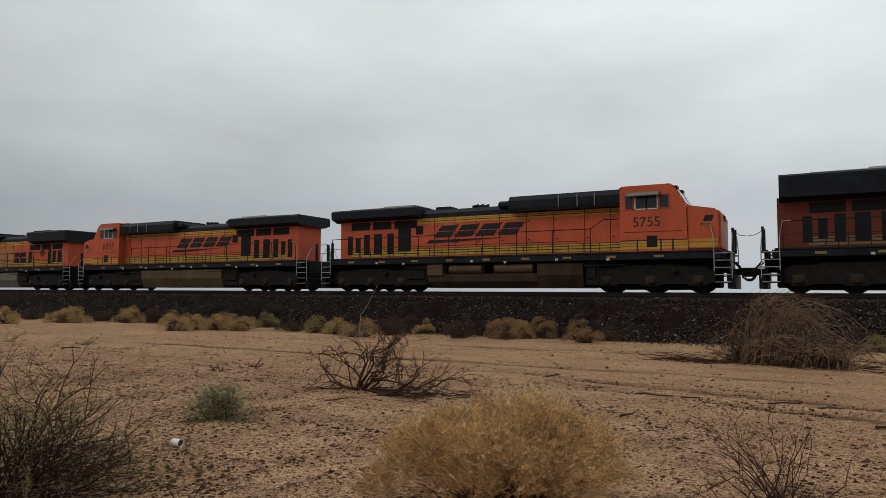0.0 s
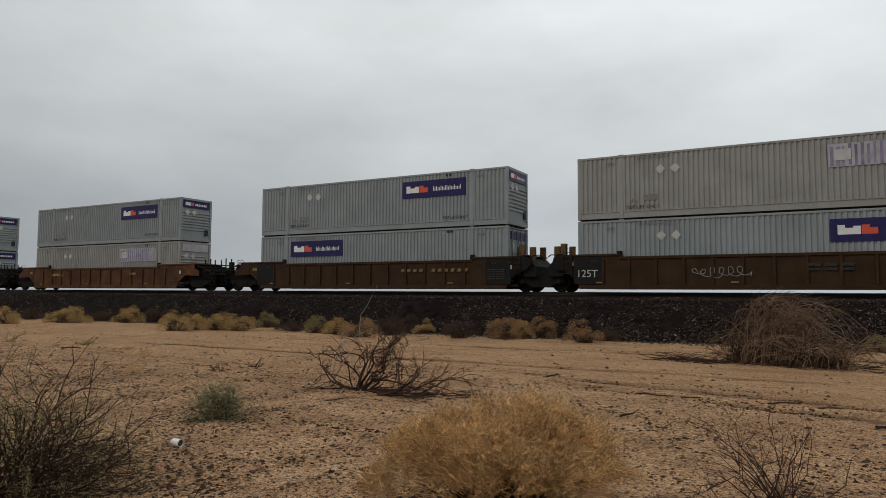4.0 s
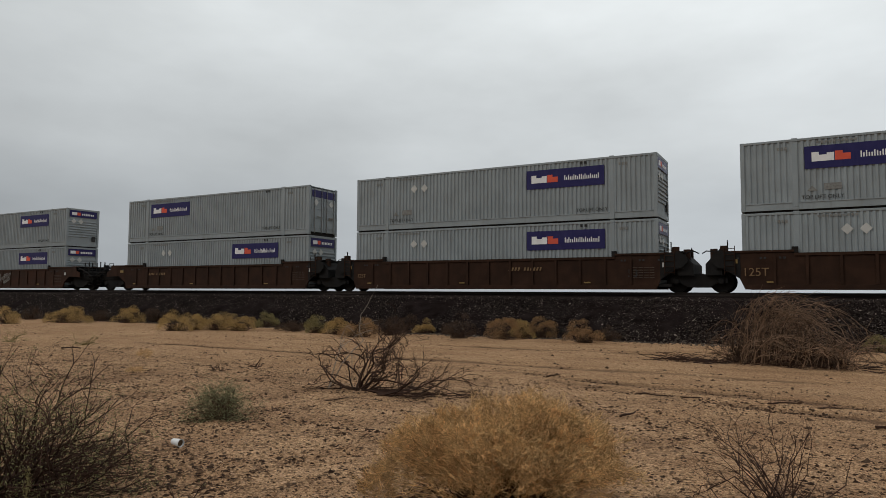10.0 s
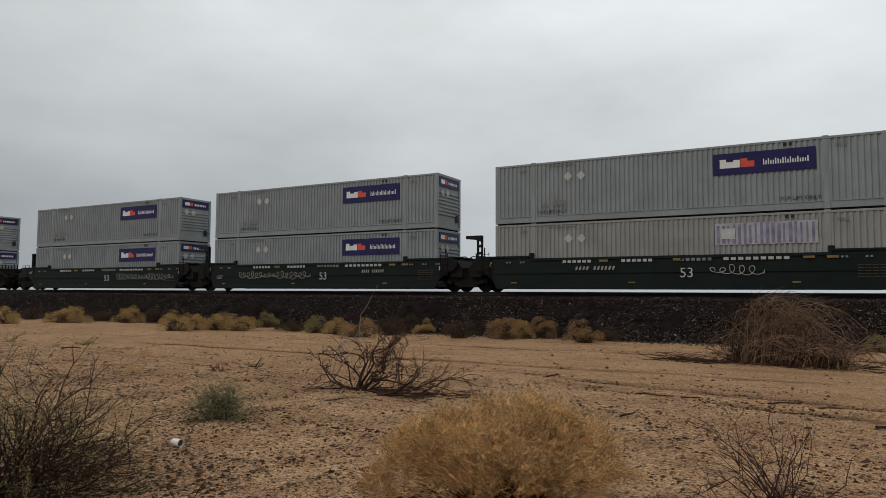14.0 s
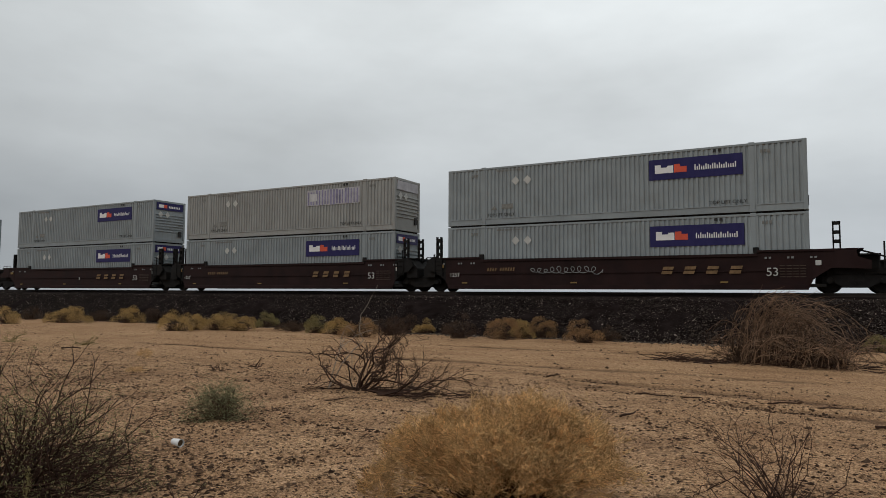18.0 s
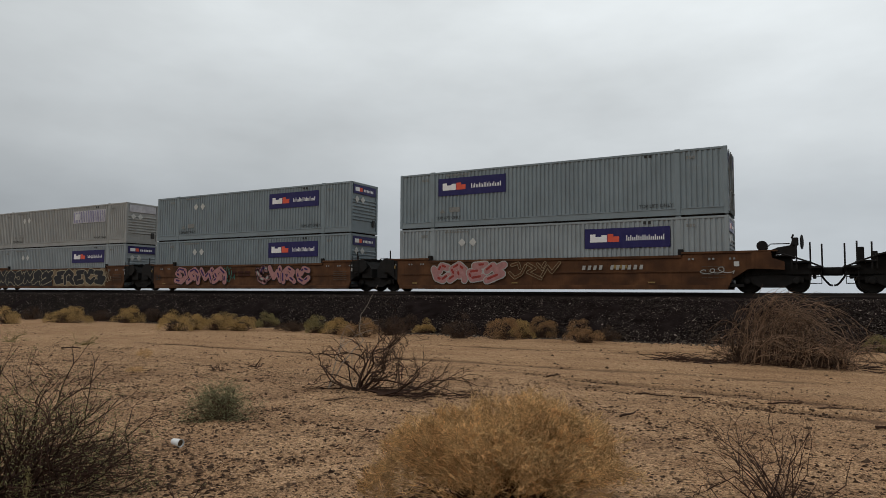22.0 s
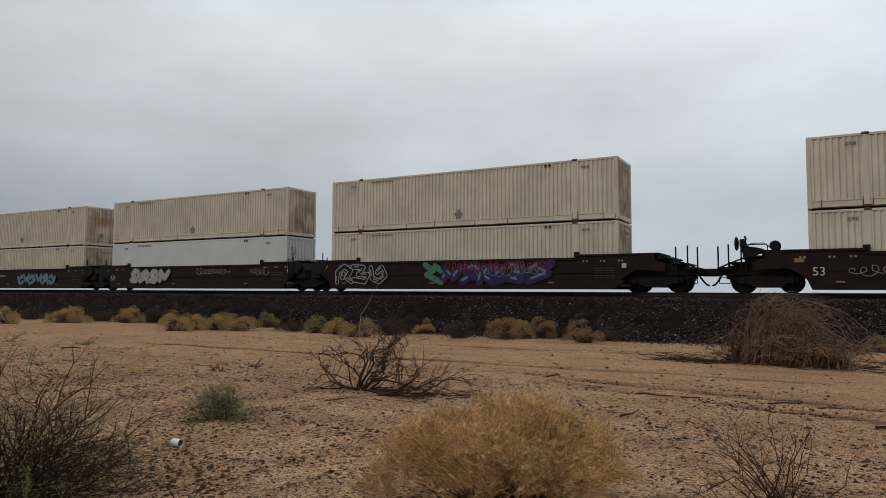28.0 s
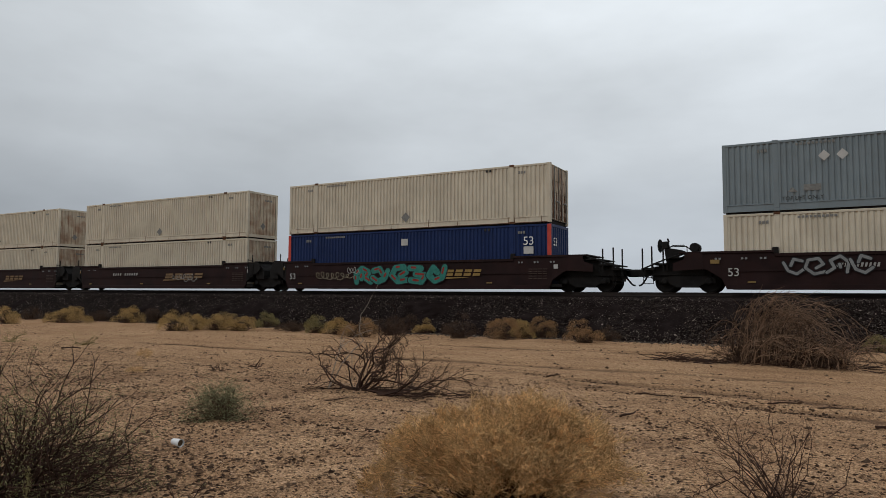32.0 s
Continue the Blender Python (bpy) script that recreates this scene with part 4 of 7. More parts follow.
def end_joint(thing, sgn, kind, paint, style, tall, mast, stubs):
    """One end of a unit. C: stepped platform over the truck, posts, coupler and hoses, with or without a hand brake. A: the joint shared with the next unit."""
    def X(a):
        return sgn * a

    def span(a, b):
        return tuple(sorted((sgn * a, sgn * b)))

    def piece(key, name, make, material="grime", label=""):
        return again((key, sgn), name, make, material, thing, label)

    def perforated(bm, a, y, z0, z1):
        for dx in (-0.14, 0.09):
            box(bm, *span(a + dx, a + dx + 0.05), y - 0.09, y + 0.09, z0, z1)
        z = z0
        while z < z1:
            box(bm, *span(a - 0.14, a + 0.14), y - 0.09, y + 0.09, z, z + 0.13)
            z += 0.36
    piece("bulk" + kind, "end_bulkhead", lambda bm: prism(bm, [(X(8.15), 1.70), (X(8.15), 0.55), (X(8.75), 0.95), (X(9.1), 1.0), (X(9.1), 1.45), (X(8.8), 1.70)], "y", -SIDE_Y + 0.02, SIDE_Y - 0.02), paint if kind == "C" else "grime")
    if kind == "C":
        # side plate that runs on over the first wheel
        s = -1
        piece(("skirt", s), "end_skirt", lambda bm: prism(bm, [(X(8.9), 1.66), (X(9.62), 1.66), (X(9.66), 1.40), (X(10.1), 1.24), (X(10.1), 0.92), (X(8.9), 0.98)], "y", *sorted((s * (SIDE_Y - 0.05), s * SIDE_Y))), paint)
        piece("cover", "end_cover", lambda bm: box(bm, *span(8.55, 9.86), -1.41, 1.41, 1.66, 1.72, cut=0.012), paint, "flat cover plate")
        piece("core", "end_housing", lambda bm: (prism(bm, [(X(8.9), 1.58), (X(9.74), 1.58), (X(9.80), 1.42), (X(10.34), 1.42), (X(10.44), 1.17), (X(10.95), 1.12), (X(11.3), 0.98), (X(11.3), 0.74), (X(8.9), 0.74)], "y", -1.1, 1.1), box(bm, *span(8.6, 11.02), -0.98, 0.98, 0.50, 0.98, cut=0.03)))
        piece("tread_high", "end_step", lambda bm: box(bm, *span(9.75, 10.40), -1.36, 1.36, 1.46, 1.51))
        piece("tread_low", "end_step", lambda bm: box(bm, *span(10.34, 11.0), -1.36, 1.36, 1.20, 1.26))
        piece("deck", "end_platform", lambda bm: (box(bm, *span(10.9, 11.44), -1.36, 1.36, 0.98, 1.06), box(bm, *span(8.9, 11.05), -0.42, 0.42, 0.70, 0.98, cut=0.015)), "grime", "dark steel deck over the truck")
        piece(("string", s), "step_stringer", lambda bm: (tube(bm, [(X(9.8), s * 1.36, 1.62), (X(10.36), s * 1.36, 1.44), (X(10.98), s * 1.36, 1.2), (X(11.42), s * 1.36, 1.0)], 0.035, 5), tube(bm, [(X(10.36), s * 1.3, 1.5), (X(10.36), s * 1.3, 0.95)], 0.03, 5), tube(bm, [(X(10.96), s * 1.3, 1.24), (X(10.96), s * 1.3, 0.92)], 0.03, 5)))
        piece(("sill", s), "sill_step", lambda bm: ([box(bm, *span(10.95, 11.38), s * 1.25 - 0.05, s * 1.25 + 0.05, z, z + 0.03) for z in (0.36, 0.62)], [box(bm, *span(a - 0.012, a + 0.012), s * 1.25 - 0.02, s * 1.25 + 0.02, 0.36, 1.0) for a in (10.96, 11.37)]))
        for a, y, h in ((10.52, -1.30, 1.96), (11.0, -1.30, 2.0), (11.40, -1.30, 1.92)):
            piece(("post", a, y), "stanchion", lambda bm: box(bm, *span(a - 0.03, a + 0.03), y - 0.03, y + 0.03, 0.92, h, cut=0.008), "grime", "upright platform post")
        piece("coupler", "coupler", lambda bm: (box(bm, *span(11.0, 11.45), -0.14, 0.14, 0.74, 1.0, cut=0.03), box(bm, *span(11.40, 11.86), -0.20, 0.16, 0.70, 1.04, cut=0.05), box(bm, *span(11.08, 11.2), -0.3, 0.3, 0.58, 0.80, cut=0.02)), "grime", "rusty knuckle coupler")
        piece("hose", "air_hose", lambda bm: tube(bm, [(X(11.3), -0.5, 0.85), (X(11.42), -0.5, 0.62), (X(11.56), -0.45, 0.42), (X(11.66), -0.4, 0.32), (X(11.76), -0.4, 0.30)], 0.042, 5), "rubber", "black air hose")
        piece("lever", "uncoupling_lever", lambda bm: tube(bm, [(X(11.1), -1.3, 0.92), (X(11.12), -0.8, 0.62), (X(11.2), -0.3, 0.66)], 0.018, 4))
        if mast:
            piece("brake_mast", "brake_mast", lambda bm: (prism(bm, [(X(9.5), 1.70), (X(9.7), 1.66), (X(10.46), 1.36), (X(10.58), 2.18), (X(10.40), 2.20), (X(10.30), 1.92), (X(9.85), 1.84)], "y", -0.95, -0.70), box(bm, *span(10.36, 10.60), -1.02, -0.66, 1.90, 2.22, cut=0.03), tube(bm, [(X(10.36), -0.8, 2.2), (X(10.42), -0.8, 2.36)], 0.04, 5), tube(bm, [(X(9.3), -1.0, 1.7), (X(9.6), -1.0, 1.98), (X(10.3), -1.0, 1.98)], 0.022, 5)), "grime", "leaning hand brake stand")
            again("brake_wheel", "brake_wheel", lambda q: (disc(q, 0, -0.02, 0.02, 0, ((0, 0.28), (0.5, 0.30), (1, 0.28), (0.5, 0.24)), 16), box(q, -0.27, 0.27, -0.012, 0.012, -0.025, 0.025), box(q, -0.025, 0.025, -0.012, 0.012, -0.27, 0.27)), "grime", thing, "hand brake wheel", pose(X(10.72), -0.84, 2.04, 0, 0, 80))
            piece("reservoir", "air_reservoir", lambda bm: disc(bm, X(9.28), -1.0, -0.3, 1.92, ((0, 0.17), (0.06, 0.21), (0.94, 0.21), (1, 0.17)), 16))
            if paint == "maroon":
                piece("hoop", "guard_hoop", lambda bm: tube(bm, [(X(9.55), -1.2, 1.7), (X(9.55), -1.2, 1.92), (X(9.68), -1.2, 2.02), (X(10.15), -1.2, 2.02), (X(10.28), -1.2, 1.9)], 0.02, 5))
        elif style == "rib" and sgn < 0:
            piece("small_brake", "brake_stand", lambda bm: (box(bm, *span(10.75, 10.98), -1.1, -0.8, 1.0, 1.78, cut=0.03), box(bm, *span(10.30, 10.50), -0.9, -0.5, 1.2, 1.62, cut=0.03), tube(bm, [(X(9.95), -1.34, 1.5), (X(9.95), -1.34, 1.86), (X(9.5), -1.34, 1.86), (X(9.5), -1.34, 1.68)], 0.02, 5)))
        elif sgn < 0:
            piece("hoop_rail", "grab_rail", lambda bm: (tube(bm, [(X(8.75), -1.36, 1.7), (X(8.75), -1.36, 1.86), (X(9.75), -1.36, 1.86), (X(9.85), -1.36, 1.5)], 0.02, 5), tube(bm, [(X(9.3), -1.36, 1.7), (X(9.3), -1.36, 1.86)], 0.02, 5)))
        if tall:
            piece("tall_end", "guide_post", lambda bm: perforated(bm, 9.0, -0.9, 1.6, 2.78), "band" if style == "rib" else "green" if paint == "green" else "grime", "tall pierced container guide post")
        return
    piece("joint_plate", "joint_plate", lambda q: prism(q, [(X(8.35), 1.66), (X(8.3), 0.80), (X(8.6), 0.98), (X(9.05), 1.04), (X(9.3), 1.30), (X(9.2), 1.60), (X(8.9), 1.72)], "y", -SIDE_Y - 0.03, -SIDE_Y + 0.05), "grime", "sooty plate over the joint")
    piece("joint_cap", "joint_cap", lambda bm: (prism(bm, [(X(8.85), 1.69), (X(9.06), 1.66), (X(9.30), 1.42), (X(9.50), 1.20), (X(9.50), 0.72), (X(8.85), 0.72)], "y", -1.30, 1.30), box(bm, *span(8.8, 9.12), -1.36, 1.36, 1.70, 1.76)), "grime", "sooty sloping cap over the joint")
    piece("joint_hose", "air_hose", lambda bm: tube(bm, [(X(9.05), -1.0, 1.55), (X(9.25), -1.0, 1.74), (X(9.5), -0.95, 1.76), (X(9.68), -0.9, 1.66)], 0.028, 5), "rubber")
    for a, y, h in ((8.62, -1.38, 2.16), (9.08, 1.2, 2.06)):
        piece(("thin", a), "stanchion", lambda bm: box(bm, *span(a - 0.022, a + 0.022), y - 0.022, y + 0.022, 1.3, h), "grime", "thin upright rod")
    if style == "rib":
        for a, y, h in ((8.78, -1.2, stubs), (9.20, -0.9, stubs - 0.10), (9.05, 0.9, stubs)):
            piece(("stub", a, stubs), "guide_post", lambda bm: box(bm, *span(a - 0.14, a + 0.14), y - 0.10, y + 0.10, 1.4, h, cut=0.012), "band" if stubs > 2 else paint, "stout container guide post")
    elif tall:
        rows = ((8.70, -1.1), (9.12, -0.3)) if paint != "green" else ((9.1, -0.9),) if sgn < 0 else ()
        for a, y in rows:
            piece(("pierced", a, paint), "guide_post", lambda bm: perforated(bm, a, y, 1.5, 2.80), "green" if paint == "green" else "grime", "tall pierced container guide post")
        if paint == "green" and sgn < 0:
            piece("bracket", "guide_bracket", lambda bm: prism(bm, [(X(9.0), 2.5), (X(9.0), 2.82), (X(9.85), 2.82), (X(9.85), 2.66), (X(9.4), 2.62)], "y", -1.0, -0.8), "green", "dark green guide bracket")
    if style == "rib" or tall or sgn > 0:
        piece("ladder", "ladder", lambda bm: ([tube(bm, [(X(a), -1.47, 0.75), (X(a), -1.47, 1.92)], 0.018, 5) for a in (8.35, 8.75)], [tube(bm, [(X(8.35), -1.47, 0.85 + i * 0.24), (X(8.75), -1.47, 0.85 + i * 0.24)], 0.014, 5) for i in range(5)]), "grime" if paint in ("maroon", "green", "brown", "orange_rust") else paint)


def well_car(style, paint, ends, label, shared_truck, tall=False, panels=False, mast="", stubs=2.2):
    """One unit of a well car: deep sides, floor, raised ends, trucks. ends: two letters, A shared joint or C coupler, for -x and +x."""
    thing = tagged(new("well_car"), label, "well car", "well cars of the train")
    for s in (-1, 1):
        y0, y1 = sorted((s * (SIDE_Y - 0.10), s * SIDE_Y))

        def wall(bm):
            pts = [(-8.9, 1.70), (-6.25, 1.70), (-6.15, 1.58), (6.15, 1.58), (6.25, 1.70), (8.9, 1.70), (8.9, 1.02), (8.55, 0.92), (8.2, 0.62), (8.02, 0.20), (-8.02, 0.20), (-8.2, 0.62), (-8.55, 0.92), (-8.9, 1.02)]
            prism(bm, pts, "y", y0 + (0.03 if s < 0 else 0), y1 - (0 if s < 0 else 0.03))
        again(("well_side", s), "side_wall", wall, paint, thing)
        again(("top_chord", s), "top_chord", lambda bm: box(bm, -6.2, 6.2, y0 - 0.02, y1 + 0.02, 1.46, 1.585, cut=0.012), paint, thing)
        again(("low_chord", s), "bottom_chord", lambda bm: box(bm, -8.0, 8.0, y0 - 0.015, y1 + 0.015, 0.13, 0.32, cut=0.012), paint, thing)
        for sg in (-1, 1):
            again(("end_chord", s, sg), "end_chord", lambda bm, sg=sg: box(bm, *sorted((sg * 6.2, sg * 8.95)), y0 - 0.02, y1 + 0.02, 1.62, 1.715, cut=0.012), paint, thing)
            again(("latch", s, sg), "corner_latch", lambda bm, sg=sg: box(bm, *sorted((sg * 6.05, sg * 6.28)), y0, y1 - 0.02 * s, 1.58, 1.84, cut=0.02), "grime", thing)
        if panels and s < 0:
            for sg in (-1, 1):
                again(("end_panel", sg), "end_panel", lambda bm, sg=sg: box(bm, *sorted((sg * 6.95, sg * 8.25)), -SIDE_Y - 0.012, -SIDE_Y + 0.01, 0.36, 1.60), "patch", thing, "black painted end panel")
        if style == "rib":
            for i in range(13 if s < 0 else 0):
                again(("rib", s), "stiffener", lambda bm: box(bm, -0.05, 0.05, *sorted((s * (SIDE_Y - 0.02), s * (SIDE_Y + 0.035))), 0.33, 1.47), paint, thing, place=pose(-6.9 + i * 1.15, 0, 0))
        elif s < 0:
            again(("crease", s), "side_crease", lambda bm: box(bm, -7.9, 7.9, *sorted((s * (SIDE_Y - 0.02), s * (SIDE_Y + 0.012))), 0.86, 0.90), paint, thing)
    again("well_floor", "floor", lambda bm: [box(bm, -8.0 + i * 2.0, -7.4 + i * 2.0, -1.33, 1.33, 0.24, 0.36) for i in range(9) if i < 9 and -7.4 + i * 2.0 <= 8.65], "grime", thing)
    end_joint(thing, -1, ends[0], paint, style, tall, mast == "-", stubs)
    end_joint(thing, 1, ends[1], paint, style, tall, mast == "+", stubs)
    truck(thing, JOINT - (0.05 if ends[1] == "C" else 0.0))
    if not shared_truck:
        truck(thing, -JOINT + (0.05 if ends[0] == "C" else 0.0))
    return thing


YF = -SIDE_Y - 0.024


def mark_ends(u, tone="plate", decals=False):
    """Small plates and rows of marks near the ends of a unit."""
    tiny = []
    for x in (-8.3, -7.3, -6.6, 6.6, 7.4, 8.2):
        for dx in (-0.13, 0.02):
            tiny.append([(x + dx, 1.36), (x + dx + 0.085, 1.36), (x + dx + 0.085, 1.44), (x + dx, 1.44)])
    tagged(painted("stencil", tiny, YF, -1, tone, u, "small painted marks"), kind="stuff")
    painted("plate", [[(8.25, 1.08), (8.45, 1.08), (8.45, 1.28), (8.25, 1.28)]], YF, -1, "plate", u, "small white plate")
    painted("plate", [[(-8.6, 1.2), (-8.25, 1.2), (-8.25, 1.36), (-8.6, 1.36)]], YF, -1, "amber", u, "yellow plate")
    lines = [[(7.0 + k * 0.24, 0.62 + i * 0.11), (7.2 + k * 0.24, 0.62 + i * 0.11), (7.2 + k * 0.24, 0.65 + i * 0.11), (7.0 + k * 0.24, 0.65 + i * 0.11)] for i in range(5) for k in range(4)]
    tagged(painted("stencil", lines, YF, -1, "faint_mark", u, "lines of small markings"), kind="stuff")
    for x in (-5.6, 3.3) if decals else ():
        painted("repaint_patch", [[(x, 1.05), (x + 0.62, 1.05), (x + 0.62, 1.20), (x, 1.20)]], YF + 0.004, -1, "amber", u, "yellow reflector decal")
    for x in (-7.2, -1.6, 4.8):
        painted("reflector", [[(x, 0.40), (x + 0.3, 0.40), (x + 0.3, 0.46), (x, 0.46)]], YF, -1, "amber", u, "yellow reflector strip")


def numeral(u, text, x, z=0.82, tone="plate", height=0.34):
    lettering(text, height, x, YF, z, -1, tone, u, label="painted numerals")


def marks(u, x0, x1, tone="paint_white", z=1.0, height=0.16, patch=False):
    """Reporting marks as a row of plain bars."""
    if patch:
        painted("paint_patch", [[(x0 - 0.15, z - 0.08), (x1 + 0.15, z - 0.08), (x1 + 0.15, z + height + 0.08), (x0 - 0.15, z + height + 0.08)]], YF, -1, "patch", u, "black paint patch")
    n = 10
    w = (x1 - x0) / 11
    shapes = []
    for i in range(n):
        a = x0 + w * (i if i < 4 else i + 1)
        shapes.append([(a, z), (a + w * 0.55, z), (a + w * 0.55 + 0.04, z + height), (a + 0.04, z + height)])
    tagged(painted("reporting_mark", shapes, YF - 0.004, -1, tone, u, "row of painted bars"), kind="stuff")


def owner_sign(u, x0, x1, tone="paint_white", boxed=True, z=0.76, height=0.42):
    """The owner's sign as three slanted plain shapes, on a black field where there is one."""
    if boxed:
        painted("sign_field", [[(x0, z), (x1, z), (x1, z + height + 0.12), (x0, z + height + 0.12)]], YF, -1, "patch", u, "black sign field")
    w = (x1 - x0) / 3.3
    shapes = []
    for i in range(3):
        a = x0 + 0.12 + i * w * 1.05
        shapes += [[(a, z + 0.12), (a + w * 0.8, z + 0.12), (a + w * 0.82, z + height * 0.52), (a + w * 0.02, z + height * 0.52)], [(a + 0.04 * w, z + height * 0.68), (a + w * 0.86, z + height * 0.68), (a + w * 0.9, z + height), (a + 0.06 * w, z + height)]]
    painted("owner_sign", shapes, YF - 0.004, -1, tone, u, "plain sign shapes")


def swoosh_sign(u, x0, x1, tone="gold_dull", z=0.78, height=0.32, spread=False):
    """The railway's sign as four slanted blocks over a tapering stroke."""
    w = (x1 - x0) / 4.2
    shapes = []
    for i in range(4):
        a = x0 + 0.12 + i * w * 1.03
        b = w * (0.5 if spread else 0.8)
        sl = 0.10
        shapes += [[(a, z), (a + b, z), (a + b + sl * 0.42, z + height * 0.42), (a + sl * 0.42, z + height * 0.42)], [(a + sl * 0.58, z + height * 0.58), (a + b + sl * 0.58, z + height * 0.58), (a + b + sl, z + height), (a + sl, z + height)]]
    if not spread:
        shapes.append([(x0 - 0.1, z - 0.16), (x1 - 0.5, z - 0.07), (x0, z - 0.06)])
    tagged(painted("railway_sign", shapes, YF - 0.004, -1, tone, u, "slanted plain blocks over a stroke"), kind="stuff")


# strokes of sprayed shapes in a unit box, none of them a letter
HOOKS = (
    (((0.95, 0.12), (0.45, 0.0), (0.06, 0.38), (0.22, 0.86), (0.70, 0.98), (0.90, 0.62), (0.56, 0.40)),),
    (((0.0, 1.0), (0.52, 0.70), (0.10, 0.42), (1.0, 0.0)), ((0.62, 0.96), (1.0, 0.62))),
    (((0.05, 0.10), (0.30, 0.72), (0.62, 0.30), (1.0, 0.96)), ((0.02, 0.70), (0.12, 0.96))),
    (((0.10, 0.0), (0.04, 0.62), (0.42, 1.0), (0.86, 0.72), (0.66, 0.28), (1.0, 0.02)), ((0.44, 0.52), (0.40, 0.30))),
    (((0.0, 0.30), (0.34, 0.02), (0.74, 0.22), (0.96, 0.80)), ((0.08, 0.84), (0.48, 0.98), (0.62, 0.60))),
    (((0.96, 0.95), (0.30, 0.92), (0.62, 0.52), (0.04, 0.46), (0.24, 0.04), (0.90, 0.16)),),
    (((0.06, 0.94), (0.18, 0.24), (0.60, 0.04), (0.94, 0.44), (0.70, 0.96), (0.46, 0.62)),),
)


def round_stroke(pts, w):
    """A flat stroke with rounded ends and joints."""
    polys = []
    for (u0, v0), (u1, v1) in zip(pts, pts[1:]):
        d = math.hypot(u1 - u0, v1 - v0) or 1e-6
        a, b = (v1 - v0) / d * w / 2, (u1 - u0) / d * w / 2
        polys.append([(u0 + a, v0 - b), (u1 + a, v1 - b), (u1 - a, v1 + b), (u0 - a, v0 + b)])
    for u0, v0 in pts:
        polys.append([(u0 + w * 0.5 * math.cos(k * math.tau / 8 + 0.39), v0 + w * 0.5 * math.sin(k * math.tau / 8 + 0.39)) for k in range(8)])
    return polys


def graffiti(u, x0, x1, fill, line, z0=0.36, z1=1.42, seed=1, fat=0.20, back="", glint=""):
    """A sprayed piece of fat, tightly packed, leaning shapes with outlines, nothing to read."""
    rng = random.Random(seed)
    z1 = min(z1, 1.57)
    z0 = max(z0 - 0.06, 0.26)
    tall_ = z1 - z0
    n = max(1, round((x1 - x0) / max(0.62, tall_ * 0.88)))
    w = (x1 - x0) / n
    edge = 0.05 if fat > 0.15 else 0.035
    wide = fat * (1.25 if fat > 0.15 else 0.9)
    step = 0.00004
    depth = YF - 0.006
    lines, fills, shines = bmesh.new(), bmesh.new(), bmesh.new()

    def lay(bm, polys, y):
        for poly in polys:
            f = bm.faces.new([bm.verts.new((a, y, c)) for a, c in poly])
            f.normal_update()
            if f.normal.y > 0:
                f.normal_flip()
            y -= step
        return y
    last = -1
    for i in range(n):
        pick = rng.randrange(len(HOOKS))
        if pick == last:
            pick = (pick + 1) % len(HOOKS)
        last = pick
        m = wide / 2 + edge
        gx, gw = x0 + w * i + m * 0.5, w * 1.10 - m
        gz, gh = z0 + m + rng.uniform(0, 0.06), tall_ - 2 * m - rng.uniform(0, 0.10)
        lean = rng.uniform(-0.04, 0.16)
        flip = rng.random() < 0.5
        strokes = [[(gx + gw * (1 - p if flip else p) + lean * q, gz + gh * q + rng.uniform(-0.02, 0.02)) for p, q in s] for s in HOOKS[pick]]
        for s in strokes:
            depth = lay(lines, round_stroke(s, wide + 2 * edge), depth)
        for s in strokes:
            depth = lay(fills, round_stroke(s, wide), depth)
        for s in strokes:
            if glint:
                for (a, b), (c, d) in zip(s, s[1:]):
                    if rng.random() < 0.7:
                        f, g = rng.uniform(0.1, 0.35), rng.uniform(0.5, 0.9)
                        depth = lay(shines, round_stroke([(a + (c - a) * f - wide * 0.15, b + (d - b) * f + wide * 0.12), (a + (c - a) * g - wide * 0.15, b + (d - b) * g + wide * 0.12)], wide * 0.34), depth)
    if back:
        m = 26
        cloud = [(x0 - 0.1 + (x1 - x0 + 0.2) * i / m, z0 - 0.02 + rng.uniform(0, 0.10)) for i in range(m + 1)] + [(x1 + 0.1 - (x1 - x0 + 0.2) * i / m + rng.uniform(-0.06, 0.06), z1 - rng.uniform(0, 0.16)) for i in range(m + 1)]
        painted("graffiti_ground", [cloud], YF - 0.003, -1, back, u, "sprayed background")
    top = tagged(part("graffiti", lines, line, u, "sprayed outlines"), kind="stuff")
    tagged(part("graffiti_fill", fills, fill, top, "sprayed fat leaning shapes"), kind="stuff")
    if glint:
        tagged(part("graffiti_glint", shines, glint, top, "small lighter patches"), kind="stuff")
    else:
        shines.free()


def scribble(u, x0, x1, tone="paint_white", z0=0.6, z1=1.1, seed=1):
    """A thin, quick looping scrawl."""
    rng = random.Random(seed)
    wide, high = x1 - x0, z1 - z0
    loops = max(3, round(wide / 0.34))
    mid = (z0 + z1) / 2
    pts, amp = [], 0.4
    for i in range(loops * 9 + 1):
        v = i / 9
        if i % 9 == 0:
            amp, skew = rng.uniform(0.18, 0.5), rng.uniform(-0.16, 0.16)
        a = v * math.tau
        pts.append((x0 + wide * v / loops + 0.55 * wide / loops * math.cos(a) * rng.uniform(0.8, 1.1), mid + high * (amp * math.sin(a) + skew * math.sin(a * 0.5))))
    pts.append((x1 + 0.15, mid - 0.3 * high))
    tagged(painted("graffiti", ribbon(pts, 0.03), YF - 0.003, -1, tone, u, "thin sprayed scrawl"), kind="stuff")


